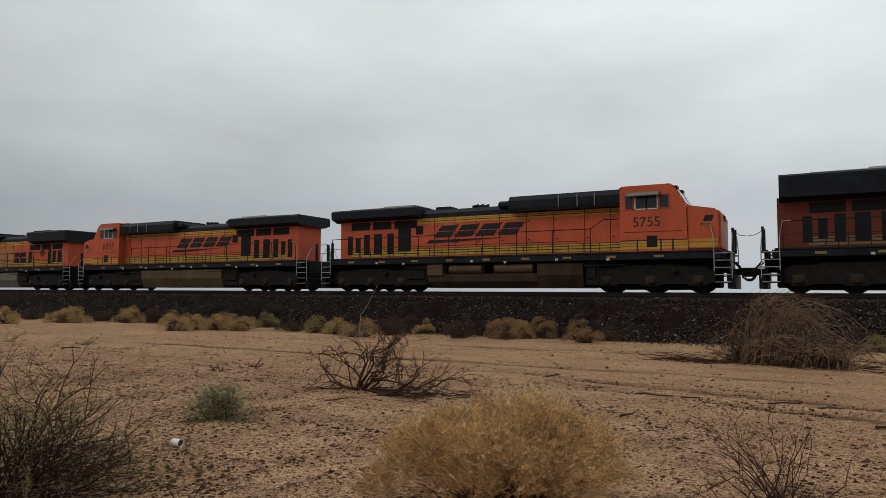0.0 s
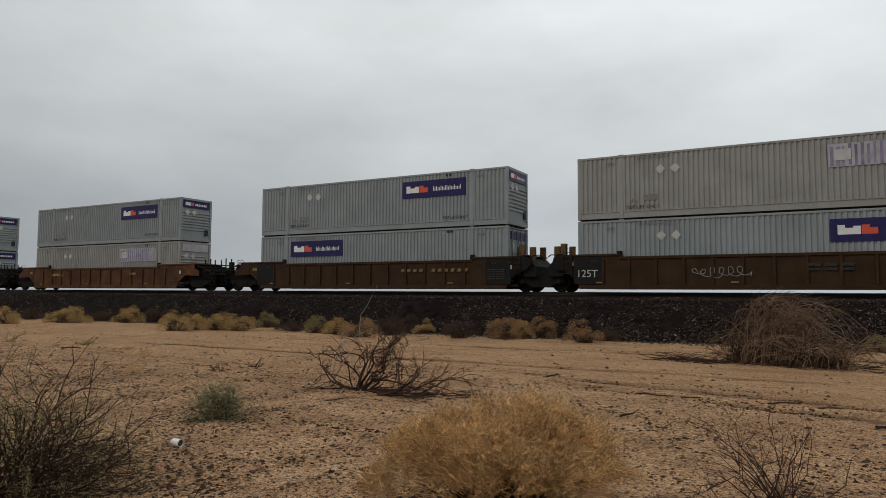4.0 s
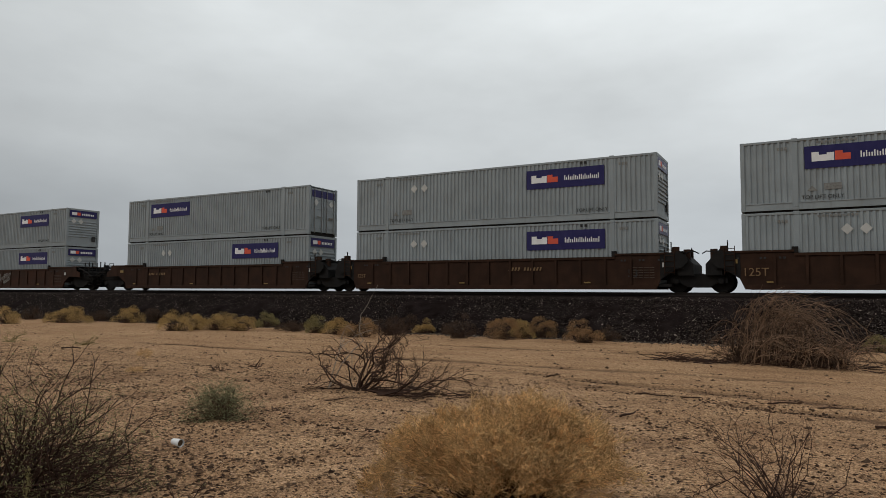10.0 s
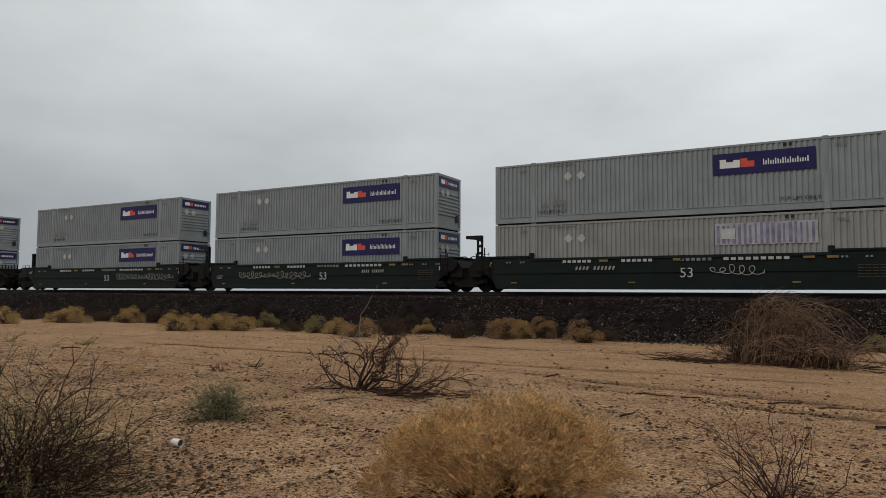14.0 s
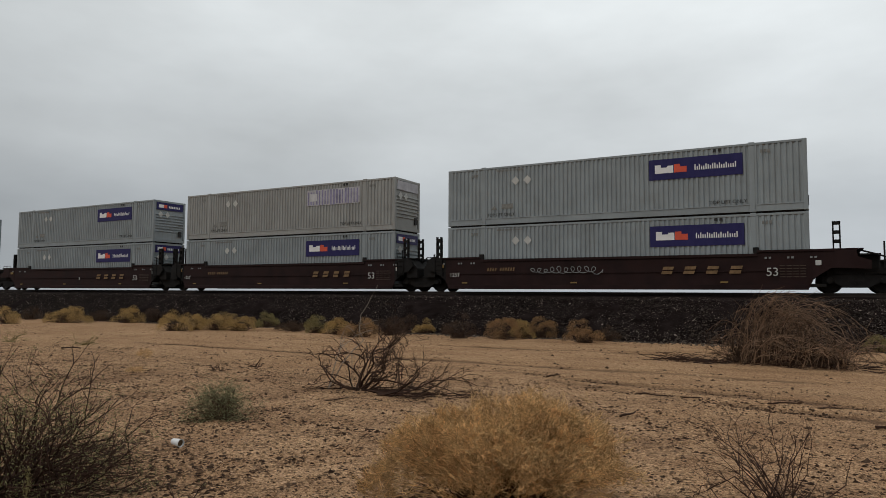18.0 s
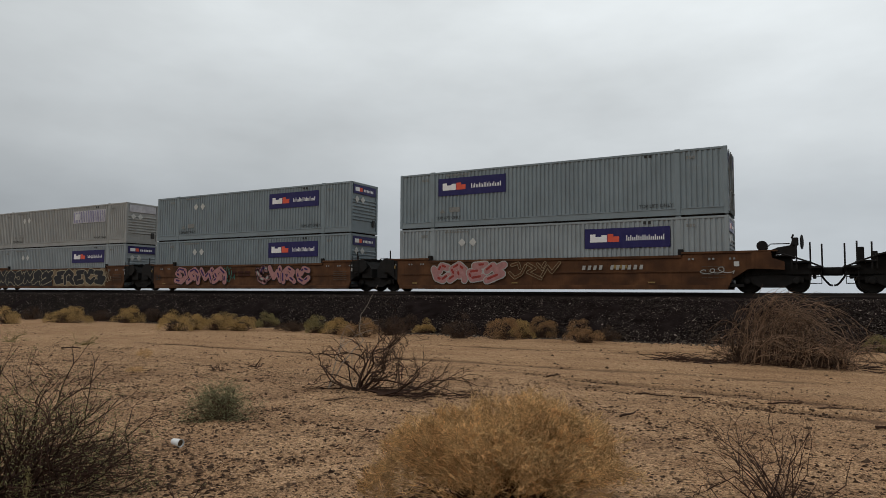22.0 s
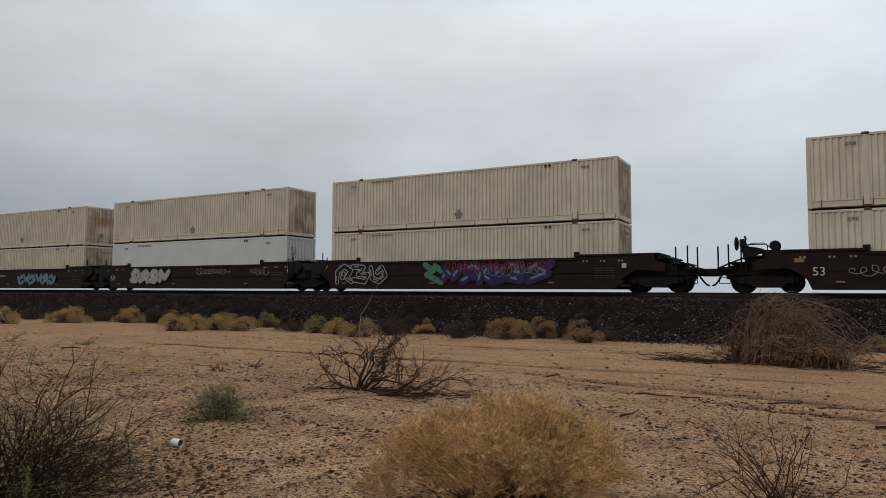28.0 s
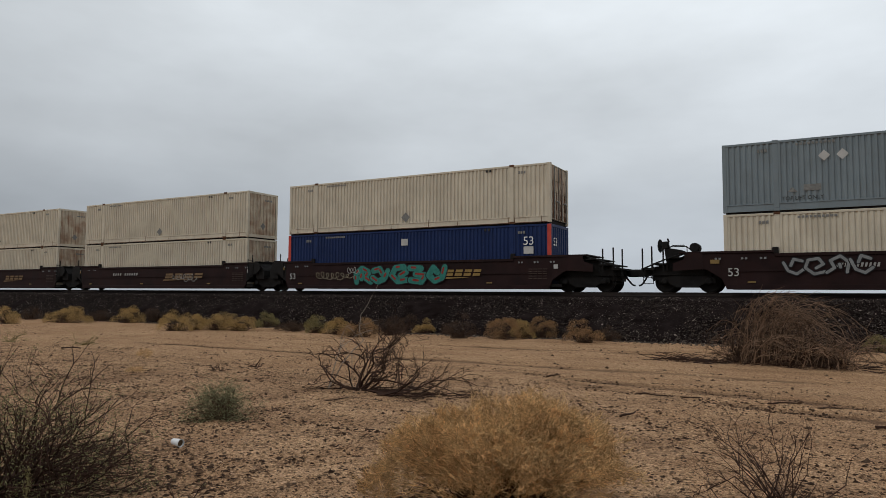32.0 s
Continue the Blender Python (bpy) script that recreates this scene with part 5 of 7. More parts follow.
# style, paint and joints of every unit, from the head of the train
RUNS = (
    ("rib", "ochre", 3, "ochre yellow ribbed well car, rust stained, on steel trucks"), ("rib", "orange_rust", 1, "rusty orange ribbed well car on steel trucks"), ("flat", "orange_rust", 1, "rusty orange well car with silver graffiti"),
    ("flat", "orange_rust", 3, "rusty orange smooth-sided well car with sprayed tags"), ("flat", "yellow", 1, "orange-yellow smooth-sided well car"), ("rib", "umber_rust", 3, "dirty rust-brown ribbed well car"), ("rib", "brown", 1, "dark brown ribbed well car with white tags"),
    ("flat", "red_brown", 1, "red-brown smooth-sided well car with a cream tag"), ("flat", "yellow", 1, "yellow well car covered in black and white graffiti"), ("flat", "green", 3, "dark green smooth-sided well car with white numerals"),
    ("rib", "ochre", 3, "ochre brown ribbed well car with a yellow band"), ("flat", "maroon", 3, "dark maroon well car with gold markings"), ("rib", "brown", 3, "dusty brown ribbed well car"), ("flat", "orange_rust", 3, "rusty orange well car with pink graffiti"),
    ("flat", "brown", 3, "dark brown well car with white graffiti"), ("flat", "maroon", 3, "dark maroon well car with worn markings"), ("flat", "maroon", 3, "dark maroon well car with bright graffiti"), ("flat", "maroon", 3, "dark maroon well car with gold railway markings"), ("flat", "maroon", 3, "dark maroon well car with teal graffiti"))
UNITS = []
for run, (style, paint, count, label) in enumerate(RUNS):
    mast = "+" if run in (3, 4, 7, 8, 13, 14) else "-" if run >= 15 else ""
    for i in range(count):
        ends = ("C" if i == count - 1 else "A") + ("C" if i == 0 else "A")
        u = well_car(style, paint, ends, label, i < count - 1, tall=run in (9, 11) or (run == 10 and i == count - 1), mast=mast, stubs=2.25 if run in (0, 10) else 1.95, panels=len(UNITS) < 3 or 18 <= len(UNITS) <= 20)
        MOVERS.append((u, STACK_X[len(UNITS)] + HALF, 0.0, 0))
        UNITS.append(u)
for k, u in enumerate(UNITS):
    mark_ends(u, "paint_grey" if k > 14 else "stencil", k in range(3, 9) or k == 14 or 27 <= k <= 29)


def fleet_band(u):
    """Small signs along the top of a green unit, as plain bars."""
    for x0, x1, tone in ((-4.6, -3.2, "plate"), (-1.9, -0.5, "plate"), (2.3, 4.8, "plate"), (0.6, 1.9, "paint_grey")):
        bars("sign", x0, x1, 1.34, 1.46, 9 if x1 - x0 > 2 else 6, YF, -1, tone, u, "small white sign bars")
    for x in (-2.9, 0.3, 5.2, 6.0):
        painted("reflector", [[(x, 1.36), (x + 0.4, 1.36), (x + 0.4, 1.46), (x, 1.46)]], YF, -1, "amber", u, "orange strip")


def upper_band(u):
    """The paler yellow upper band of a ribbed unit."""
    part("upper_band", B((-6.3, 6.3, -SIDE_Y - 0.05, -SIDE_Y - 0.01, 1.16, 1.45), cut=0.01), "band", u, "faded yellow band")


# paint and writing on the well cars
marks(UNITS[0], 3.37, 4.9, patch=True)
numeral(UNITS[0], '53', 6.68, tone='stencil')
numeral(UNITS[0], '125T', -7.56)
numeral(UNITS[1], '125T', -7.63)
scribble(UNITS[1], -3.09, -1.0, seed=1, tone='paint_grey')
owner_sign(UNITS[1], 1.04, 2.79, tone='stencil', boxed=False)
numeral(UNITS[1], '53', 6.49, tone='stencil')
marks(UNITS[2], 2.0, 6.09, tone='gold_dull')
marks(UNITS[3], -5.71, -4.25, tone='gold')
marks(UNITS[4], -4.93, -2.11, patch=True, height=0.2)
owner_sign(UNITS[4], 1.82, 4.03)
graffiti(UNITS[4], 3.38, 8.26, 'paint_white', 'paint_grey', seed=2, z0=0.5, z1=1.56, fat=0.26, glint='paint_blue')
graffiti(UNITS[4], -1.85, 1.47, 'paint_grey', 'orange_rust', seed=3, z0=0.75, z1=1.5, glint='paint_green')
scribble(UNITS[4], -3.72, -2.24, seed=4, tone='paint_green', z0=1.2, z1=1.5)
graffiti(UNITS[5], -4.84, 0.28, 'paint_tan', 'paint_black', seed=5, z0=0.35, z1=1.5, fat=0.22, glint='paint_grey')
marks(UNITS[5], 2.01, 4.84, height=0.18)
owner_sign(UNITS[6], -1.39, 1.22)
scribble(UNITS[6], 1.53, 3.13, seed=6, tone='paint_black', z0=0.4, z1=1.1)
scribble(UNITS[6], -6.95, -5.28, seed=7, tone='paint_white')
marks(UNITS[7], -4.88, -2.01, height=0.2)
graffiti(UNITS[7], 1.36, 3.39, 'orange_rust', 'paint_white', seed=8, z0=0.5, z1=1.2, fat=0.12)
graffiti(UNITS[7], 4.29, 5.7, 'orange_rust', 'paint_white', seed=9, z0=0.4, z1=1.1, fat=0.12)
scribble(UNITS[7], -7.04, -5.03, seed=10, tone='paint_white', z0=0.7, z1=1.3)
marks(UNITS[8], -6.61, -4.44, tone='gold', patch=True)
owner_sign(UNITS[8], -0.77, 0.99, tone='red_brown', boxed=False)
numeral(UNITS[9], '125T', -7.59, tone='gold_dull')
numeral(UNITS[10], '125T', -7.6, tone='gold_dull', height=0.2)
numeral(UNITS[10], '53', 7.0, tone='stencil')
marks(UNITS[10], 1.08, 2.81, tone='gold_dull')
marks(UNITS[11], -5.57, -3.94, tone='gold_dull')
graffiti(UNITS[12], -3.43, -1.94, 'brown', 'paint_cream', seed=11, z0=0.45, z1=1.4, fat=0.1)
marks(UNITS[12], -5.63, -4.25, tone='gold_dull')
graffiti(UNITS[12], -4.07, 1.02, 'brown', 'paint_white', seed=12, fat=0.1, z0=0.5, z1=1.3)
graffiti(UNITS[13], 0.5, 2.75, 'red_brown', 'paint_cream', seed=13, z0=0.45, z1=1.5, fat=0.14)
graffiti(UNITS[14], -9.77, -6.89, 'paint_grey', 'paint_black', seed=14, z0=0.35, z1=1.5)
marks(UNITS[14], -6.64, -4.65, tone='plate', patch=True)
graffiti(UNITS[14], -4.48, -0.85, 'paint_black', 'paint_cream', seed=15, z0=0.3, z1=1.56, fat=0.24, glint='paint_tan')
owner_sign(UNITS[14], -0.79, 0.9, tone='red_brown', boxed=False)
graffiti(UNITS[14], 0.98, 4.01, 'paint_tan', 'paint_black', seed=16, z0=0.3, z1=1.56, fat=0.24)
graffiti(UNITS[14], 4.08, 7.18, 'paint_tan', 'yellow', seed=17, z0=0.35, z1=1.5, fat=0.18)
numeral(UNITS[14], '53', 7.32, tone='stencil')
numeral(UNITS[15], '53', 0.84, height=0.42)
scribble(UNITS[15], 1.78, 3.65, seed=18, z0=0.7, z1=1.15)
numeral(UNITS[16], '53', 0.75, height=0.42)
scribble(UNITS[16], -5.75, -0.31, seed=19, z0=0.7, z1=1.15)
numeral(UNITS[17], '53', 0.88, height=0.42)
scribble(UNITS[17], 1.98, 7.66, seed=20, z0=0.7, z1=1.15)
marks(UNITS[15], -4.01, -2.15)
marks(UNITS[16], 3.42, 4.9)
numeral(UNITS[16], '125T', -7.44, height=0.2)
fleet_band(UNITS[15])
fleet_band(UNITS[16])
fleet_band(UNITS[17])
numeral(UNITS[19], '125T', -7.4, height=0.3)
numeral(UNITS[19], '53', 0.6, tone='stencil', height=0.3)
numeral(UNITS[18], '125T', -7.22, tone='plate', height=0.34)
marks(UNITS[20], -5.65, -3.25)
numeral(UNITS[20], '53', 0.51, tone='stencil', height=0.3)
upper_band(UNITS[18])
upper_band(UNITS[19])
upper_band(UNITS[20])
swoosh_sign(UNITS[21], 2.32, 5.98, spread=True)
numeral(UNITS[21], '53', 6.74)
numeral(UNITS[21], '125T', -7.61, height=0.2)
marks(UNITS[21], -5.82, -4.33, tone='gold_dull')
scribble(UNITS[21], -3.52, -0.27, seed=21, tone='paint_grey', z0=0.8, z1=1.2)
swoosh_sign(UNITS[22], 2.48, 5.47, spread=True)
numeral(UNITS[22], '53', 6.68)
numeral(UNITS[22], '125T', -7.71, height=0.2)
marks(UNITS[22], -5.83, -4.07, tone='gold_dull')
swoosh_sign(UNITS[23], 2.17, 5.63, spread=True)
numeral(UNITS[23], '53', 6.51)
numeral(UNITS[23], '8', 0.34, height=0.2)
numeral(UNITS[24], '125T', -7.48, height=0.2)
scribble(UNITS[24], -4.87, -3.72, seed=22, z0=0.9, z1=1.25)
scribble(UNITS[24], -0.93, -0.25, seed=23, z0=0.8, z1=1.2)
scribble(UNITS[24], 3.31, 5.18, seed=24, tone='paint_cream', z0=0.6, z1=1.2)
numeral(UNITS[25], '125T', -7.62, height=0.2)
graffiti(UNITS[25], -1.99, -0.83, 'brown', 'paint_grey', seed=25, z0=0.5, z1=1.1, fat=0.08)
scribble(UNITS[25], 4.39, 5.79, seed=26, z0=0.7, z1=1.2)
scribble(UNITS[26], -3.15, 0.07, seed=27, tone='paint_grey', z0=0.7, z1=1.4)
scribble(UNITS[26], 4.1, 4.86, seed=28)
numeral(UNITS[26], '53', 6.54, tone='stencil')
graffiti(UNITS[27], -6.1, -2.0, 'paint_pink', 'paint_white', seed=29, z0=0.4, z1=1.56, fat=0.26, glint='paint_red')
graffiti(UNITS[27], -1.76, 0.66, 'orange_rust', 'paint_tan', seed=30, z0=0.6, z1=1.5, fat=0.1)
marks(UNITS[27], 1.87, 4.69, height=0.2)
scribble(UNITS[27], 6.96, 8.06, seed=31, z0=0.7, z1=1.1)
graffiti(UNITS[28], -6.09, -1.37, 'paint_pink', 'paint_black', seed=32, z0=0.35, z1=1.56, fat=0.27, glint='paint_purple')
scribble(UNITS[28], -1.58, -0.77, seed=33, tone='paint_teal', z0=0.5, z1=1.5)
graffiti(UNITS[28], 1.13, 2.22, 'paint_pink', 'paint_black', seed=34, z0=0.4, z1=1.56, fat=0.24, glint='paint_white')
owner_sign(UNITS[28], -1.07, 0.76, tone='red_brown', boxed=False)
graffiti(UNITS[28], 1.11, 5.18, 'paint_pink', 'paint_black', seed=35, z0=0.35, z1=1.56, fat=0.25, glint='paint_purple')
numeral(UNITS[28], '53', -7.61, tone='stencil')
numeral(UNITS[28], '125T', -8.78, height=0.24, z=1.3)
graffiti(UNITS[29], -7.6, -0.22, 'paint_black', 'paint_cream', seed=36, z0=0.3, z1=1.56, fat=0.3, back='paint_black')
graffiti(UNITS[29], 0.06, 6.1, 'paint_black', 'paint_cream', seed=37, z0=0.3, z1=1.56, fat=0.26, back='paint_tan')
scribble(UNITS[29], 6.1, 6.69, seed=38, tone='paint_cream', z0=0.5, z1=1.4)
marks(UNITS[29], -4.47, -2.59, patch=True)
graffiti(UNITS[30], -5.9, -0.94, 'paint_tan', 'paint_black', seed=39, z0=0.35, z1=1.52, fat=0.24, glint='grey')
graffiti(UNITS[30], -0.19, 2.91, 'paint_tan', 'paint_black', seed=40, z0=0.45, z1=1.6, fat=0.26)
marks(UNITS[30], 2.23, 4.73, height=0.2)
scribble(UNITS[30], 3.91, 4.86, seed=41, z0=1.2, z1=1.5)
graffiti(UNITS[31], -5.97, -1.67, 'paint_black', 'paint_tan', seed=42, z0=0.35, z1=1.5, fat=0.2, glint='paint_tan')
owner_sign(UNITS[31], -1.24, 1.21)
graffiti(UNITS[31], 2.47, 7.39, 'paint_tan', 'brown', seed=43, z0=0.35, z1=1.5, fat=0.2)
numeral(UNITS[31], '125T', -8.71, height=0.24, z=1.25)
marks(UNITS[32], -4.86, -2.09, height=0.2)
graffiti(UNITS[32], 1.64, 6.35, 'paint_black', 'paint_ochre', seed=44, z0=0.32, z1=1.56, fat=0.34)
swoosh_sign(UNITS[33], 0.46, 4.49)
scribble(UNITS[33], -2.95, -1.88, seed=45, tone='gold_dull')
scribble(UNITS[34], 2.21, 5.01, seed=46)
numeral(UNITS[35], '53', -7.76)
marks(UNITS[35], -4.26, -1.85, tone='gold_dull')
swoosh_sign(UNITS[35], 1.56, 3.05)
graffiti(UNITS[35], 2.98, 5.55, 'paint_black', 'paint_white', seed=47, z0=0.55, z1=1.5, fat=0.2)
scribble(UNITS[35], 4.68, 7.3, seed=48, tone='paint_grey', z0=0.3, z1=0.9)
scribble(UNITS[35], -6.77, -5.27, seed=49, tone='paint_grey')
graffiti(UNITS[36], -7.72, -4.32, 'maroon', 'paint_white', seed=50, z0=0.35, z1=1.5, fat=0.16, glint='paint_grey')
graffiti(UNITS[36], -1.94, -0.93, 'paint_teal', 'paint_green', seed=51, z0=0.3, z1=1.5, fat=0.16)
graffiti(UNITS[36], -1.0, 4.87, 'paint_purple', 'paint_black', seed=52, z0=0.3, z1=1.5, fat=0.28, glint='paint_blue')
scribble(UNITS[36], -0.6, 4.81, seed=53, tone='paint_red', z0=1.0, z1=1.5)
scribble(UNITS[36], 0.36, 4.54, seed=54, tone='paint_blue', z0=0.6, z1=1.45)
graffiti(UNITS[37], -5.92, -2.0, 'paint_white', 'paint_black', seed=55, z0=0.4, z1=1.5, fat=0.28)
scribble(UNITS[37], 0.63, 3.48, seed=56, tone='paint_grey', z0=1, z1=1.4)
scribble(UNITS[37], 5.41, 6.69, seed=57, tone='paint_grey', z0=0.9, z1=1.4)
numeral(UNITS[37], '53', -7.74)
graffiti(UNITS[38], -0.22, 4.89, 'paint_blue', 'maroon', seed=58, z0=0.3, z1=1.3, fat=0.2)
marks(UNITS[38], -4.59, -1.75)
graffiti(UNITS[39], -4.45, 0.93, 'paint_ochre', 'paint_black', seed=59, z0=0.5, z1=1.5, fat=0.22, glint='paint_green')
marks(UNITS[39], -4.34, -1.96)
swoosh_sign(UNITS[39], 1.51, 4.4)
numeral(UNITS[39], '53', -7.77)
swoosh_sign(UNITS[40], 1.54, 4.62, tone='paint_cream')
marks(UNITS[40], -4.28, -1.95)
numeral(UNITS[40], '53', -7.73, tone='gold_dull')
scribble(UNITS[40], -7.97, -6.56, seed=60, tone='paint_grey', z0=0.8, z1=1.4)
graffiti(UNITS[41], -1.95, 5.2, 'maroon', 'paint_grey', seed=61, z0=0.35, z1=1.4, fat=0.14)
graffiti(UNITS[41], -5.97, -2.93, 'paint_grey', 'paint_black', seed=62, z0=0.7, z1=1.5, fat=0.12)
numeral(UNITS[41], '53', -7.72)
marks(UNITS[41], -4.09, -2.64)
graffiti(UNITS[42], -3.24, 2.49, 'paint_teal', 'paint_black', seed=63, z0=0.3, z1=1.5, fat=0.26, glint='paint_red')
swoosh_sign(UNITS[42], 2.39, 4.46, tone='gold')
scribble(UNITS[42], -5.85, -3.39, seed=64, tone='paint_cream')
numeral(UNITS[42], '53', -7.61)
scribble(UNITS[42], -3.66, -3.01, seed=65, z0=0.9, z1=1.4)
swoosh_sign(UNITS[43], 0.75, 4.48, tone='gold_dull')
marks(UNITS[43], -4.54, -1.82)
scribble(UNITS[43], 1.58, 3.71, seed=66)
swoosh_sign(UNITS[44], 1.36, 3.89)


# ---------- diesel locomotives ----------
def six_wheel_truck(parent, x):
    """A three-axle truck with cast side frames, axle boxes, springs and brake rigging."""
    base = again("loco_bolster", "truck", lambda bm: (box(bm, -2.45, 2.45, -0.6, 0.6, 0.62, 1.4, cut=0.04), box(bm, -1.75, -0.25, -0.64, 0.64, 0.11, 1.0, cut=0.06), box(bm, 0.25, 1.75, -0.64, 0.64, 0.11, 1.0, cut=0.06), box(bm, 2.1, 2.75, -0.6, 0.6, 0.2, 0.9, cut=0.05), box(bm, -2.75, -2.1, -0.6, 0.6, 0.2, 0.9, cut=0.05), [disc(bm, a, -0.9, 0.9, 0.53, ((0, 0.09), (1, 0.09)), 8) for a in (-1.95, 0, 1.95)]), "grime", parent, "grimy three-axle truck", pose(x, 0, 0))

    def side(bm, s):
        y0, y1 = sorted((s * 1.08, s * 1.24))
        top = [(-2.6, 0.45), (-2.6, 0.88), (-2.2, 1.1), (-1.5, 1.1), (-1.0, 1.2), (1.0, 1.2), (1.5, 1.1), (2.2, 1.1), (2.6, 0.88), (2.6, 0.45), (2.3, 0.38), (2.25, 0.28), (1.65, 0.28), (1.4, 0.36), (0.55, 0.36), (0.3, 0.28), (-0.3, 0.28), (-0.55, 0.36), (-1.4, 0.36), (-1.65, 0.28), (-2.25, 0.28), (-2.3, 0.38)]
        prism(bm, top, "y", y0, y1)
    for s in (-1, 1):
        fr = again(("loco_side", s), "side_frame", lambda bm, s=s: side(bm, s), "grime", base)
        for a in (-1.95, 0.0, 1.95):
            again(("loco_wheel", s), "wheel", lambda bm, s=s: disc(bm, 0, s * 0.66, s * 0.80, 0.53, ((0, 0.52), (0.2, 0.56), (0.25, 0.535), (0.95, 0.53), (1, 0.48), (0.85, 0.42), (0.7, 0.18), (1.1, 0.15)), 26), "wheel", base, "steel wheel", pose(a, 0, 0))
            again(("axle_box", s), "axle_box", lambda bm, s=s: (disc(bm, 0, s * 1.20, s * 1.36, 0.53, ((0, 0.19), (0.7, 0.18), (1, 0.12)), 12), box(bm, -0.24, 0.24, *sorted((s * 1.22, s * 1.27)), 0.36, 0.72, cut=0.02)), "tank_dark", base, "dusty axle box", pose(a, 0, 0))
        for a in (-1.3, -0.65, 0.65, 1.3):
            again(("spring", s), "coil_spring", lambda bm, s=s: [disc(bm, 0, s * 1.10, s * 1.10 + s * 0.0001 + s * 0.14, 0.70 + i * 0.07, ((0, 0.10), (1, 0.10)), 8) for i in range(4)], "grime", base, place=pose(a, 0, 0))
        again(("brake", s), "brake_cylinder", lambda bm, s=s: disc(bm, 0.98, s * 1.2, s * 1.42, 0.93, ((0, 0.12), (0.9, 0.12), (1, 0.08)), 10), "grime", base)
    return base


def slanted_logo(thing, side, x0, x1, z0, z1, tone, y):
    """The railway's sign as four slanted plain shapes with notches over a tapering stroke."""
    k = 1 if side < 0 else -1
    w = (x1 - x0) / 4.25
    h = z1 - z0
    mid = (x0 + x1) / 2

    def m(pts):
        return [((u if k > 0 else 2 * mid - u), v) for u, v in pts]
    shapes = []
    for i in range(4):
        a = x0 + 0.30 + i * w * 1.02
        b = w * 0.78
        sl = h * 0.55

        def q(u0, v0, u1, v1):
            return m([(a + u0 * b + v0 * sl, z0 + h * (0.30 + 0.70 * v0)), (a + u1 * b + v0 * sl, z0 + h * (0.30 + 0.70 * v0)), (a + u1 * b + v1 * sl, z0 + h * (0.30 + 0.70 * v1)), (a + u0 * b + v1 * sl, z0 + h * (0.30 + 0.70 * v1))])
        shapes += [q(0, 0, 1.06, 0.47), q(0, 0.55, 1.06, 1)]
    shapes.append(m([(x0 - 0.15, z0 - 0.04), (x0 + 0.9, z0 - 0.02), (x1 - 0.6, z0 + h * 0.16), (x0 + 0.05, z0 + h * 0.14)]))
    tagged(painted("railway_sign", shapes, y, side, tone, thing, "slanted black shapes over a stroke"), kind="stuff")


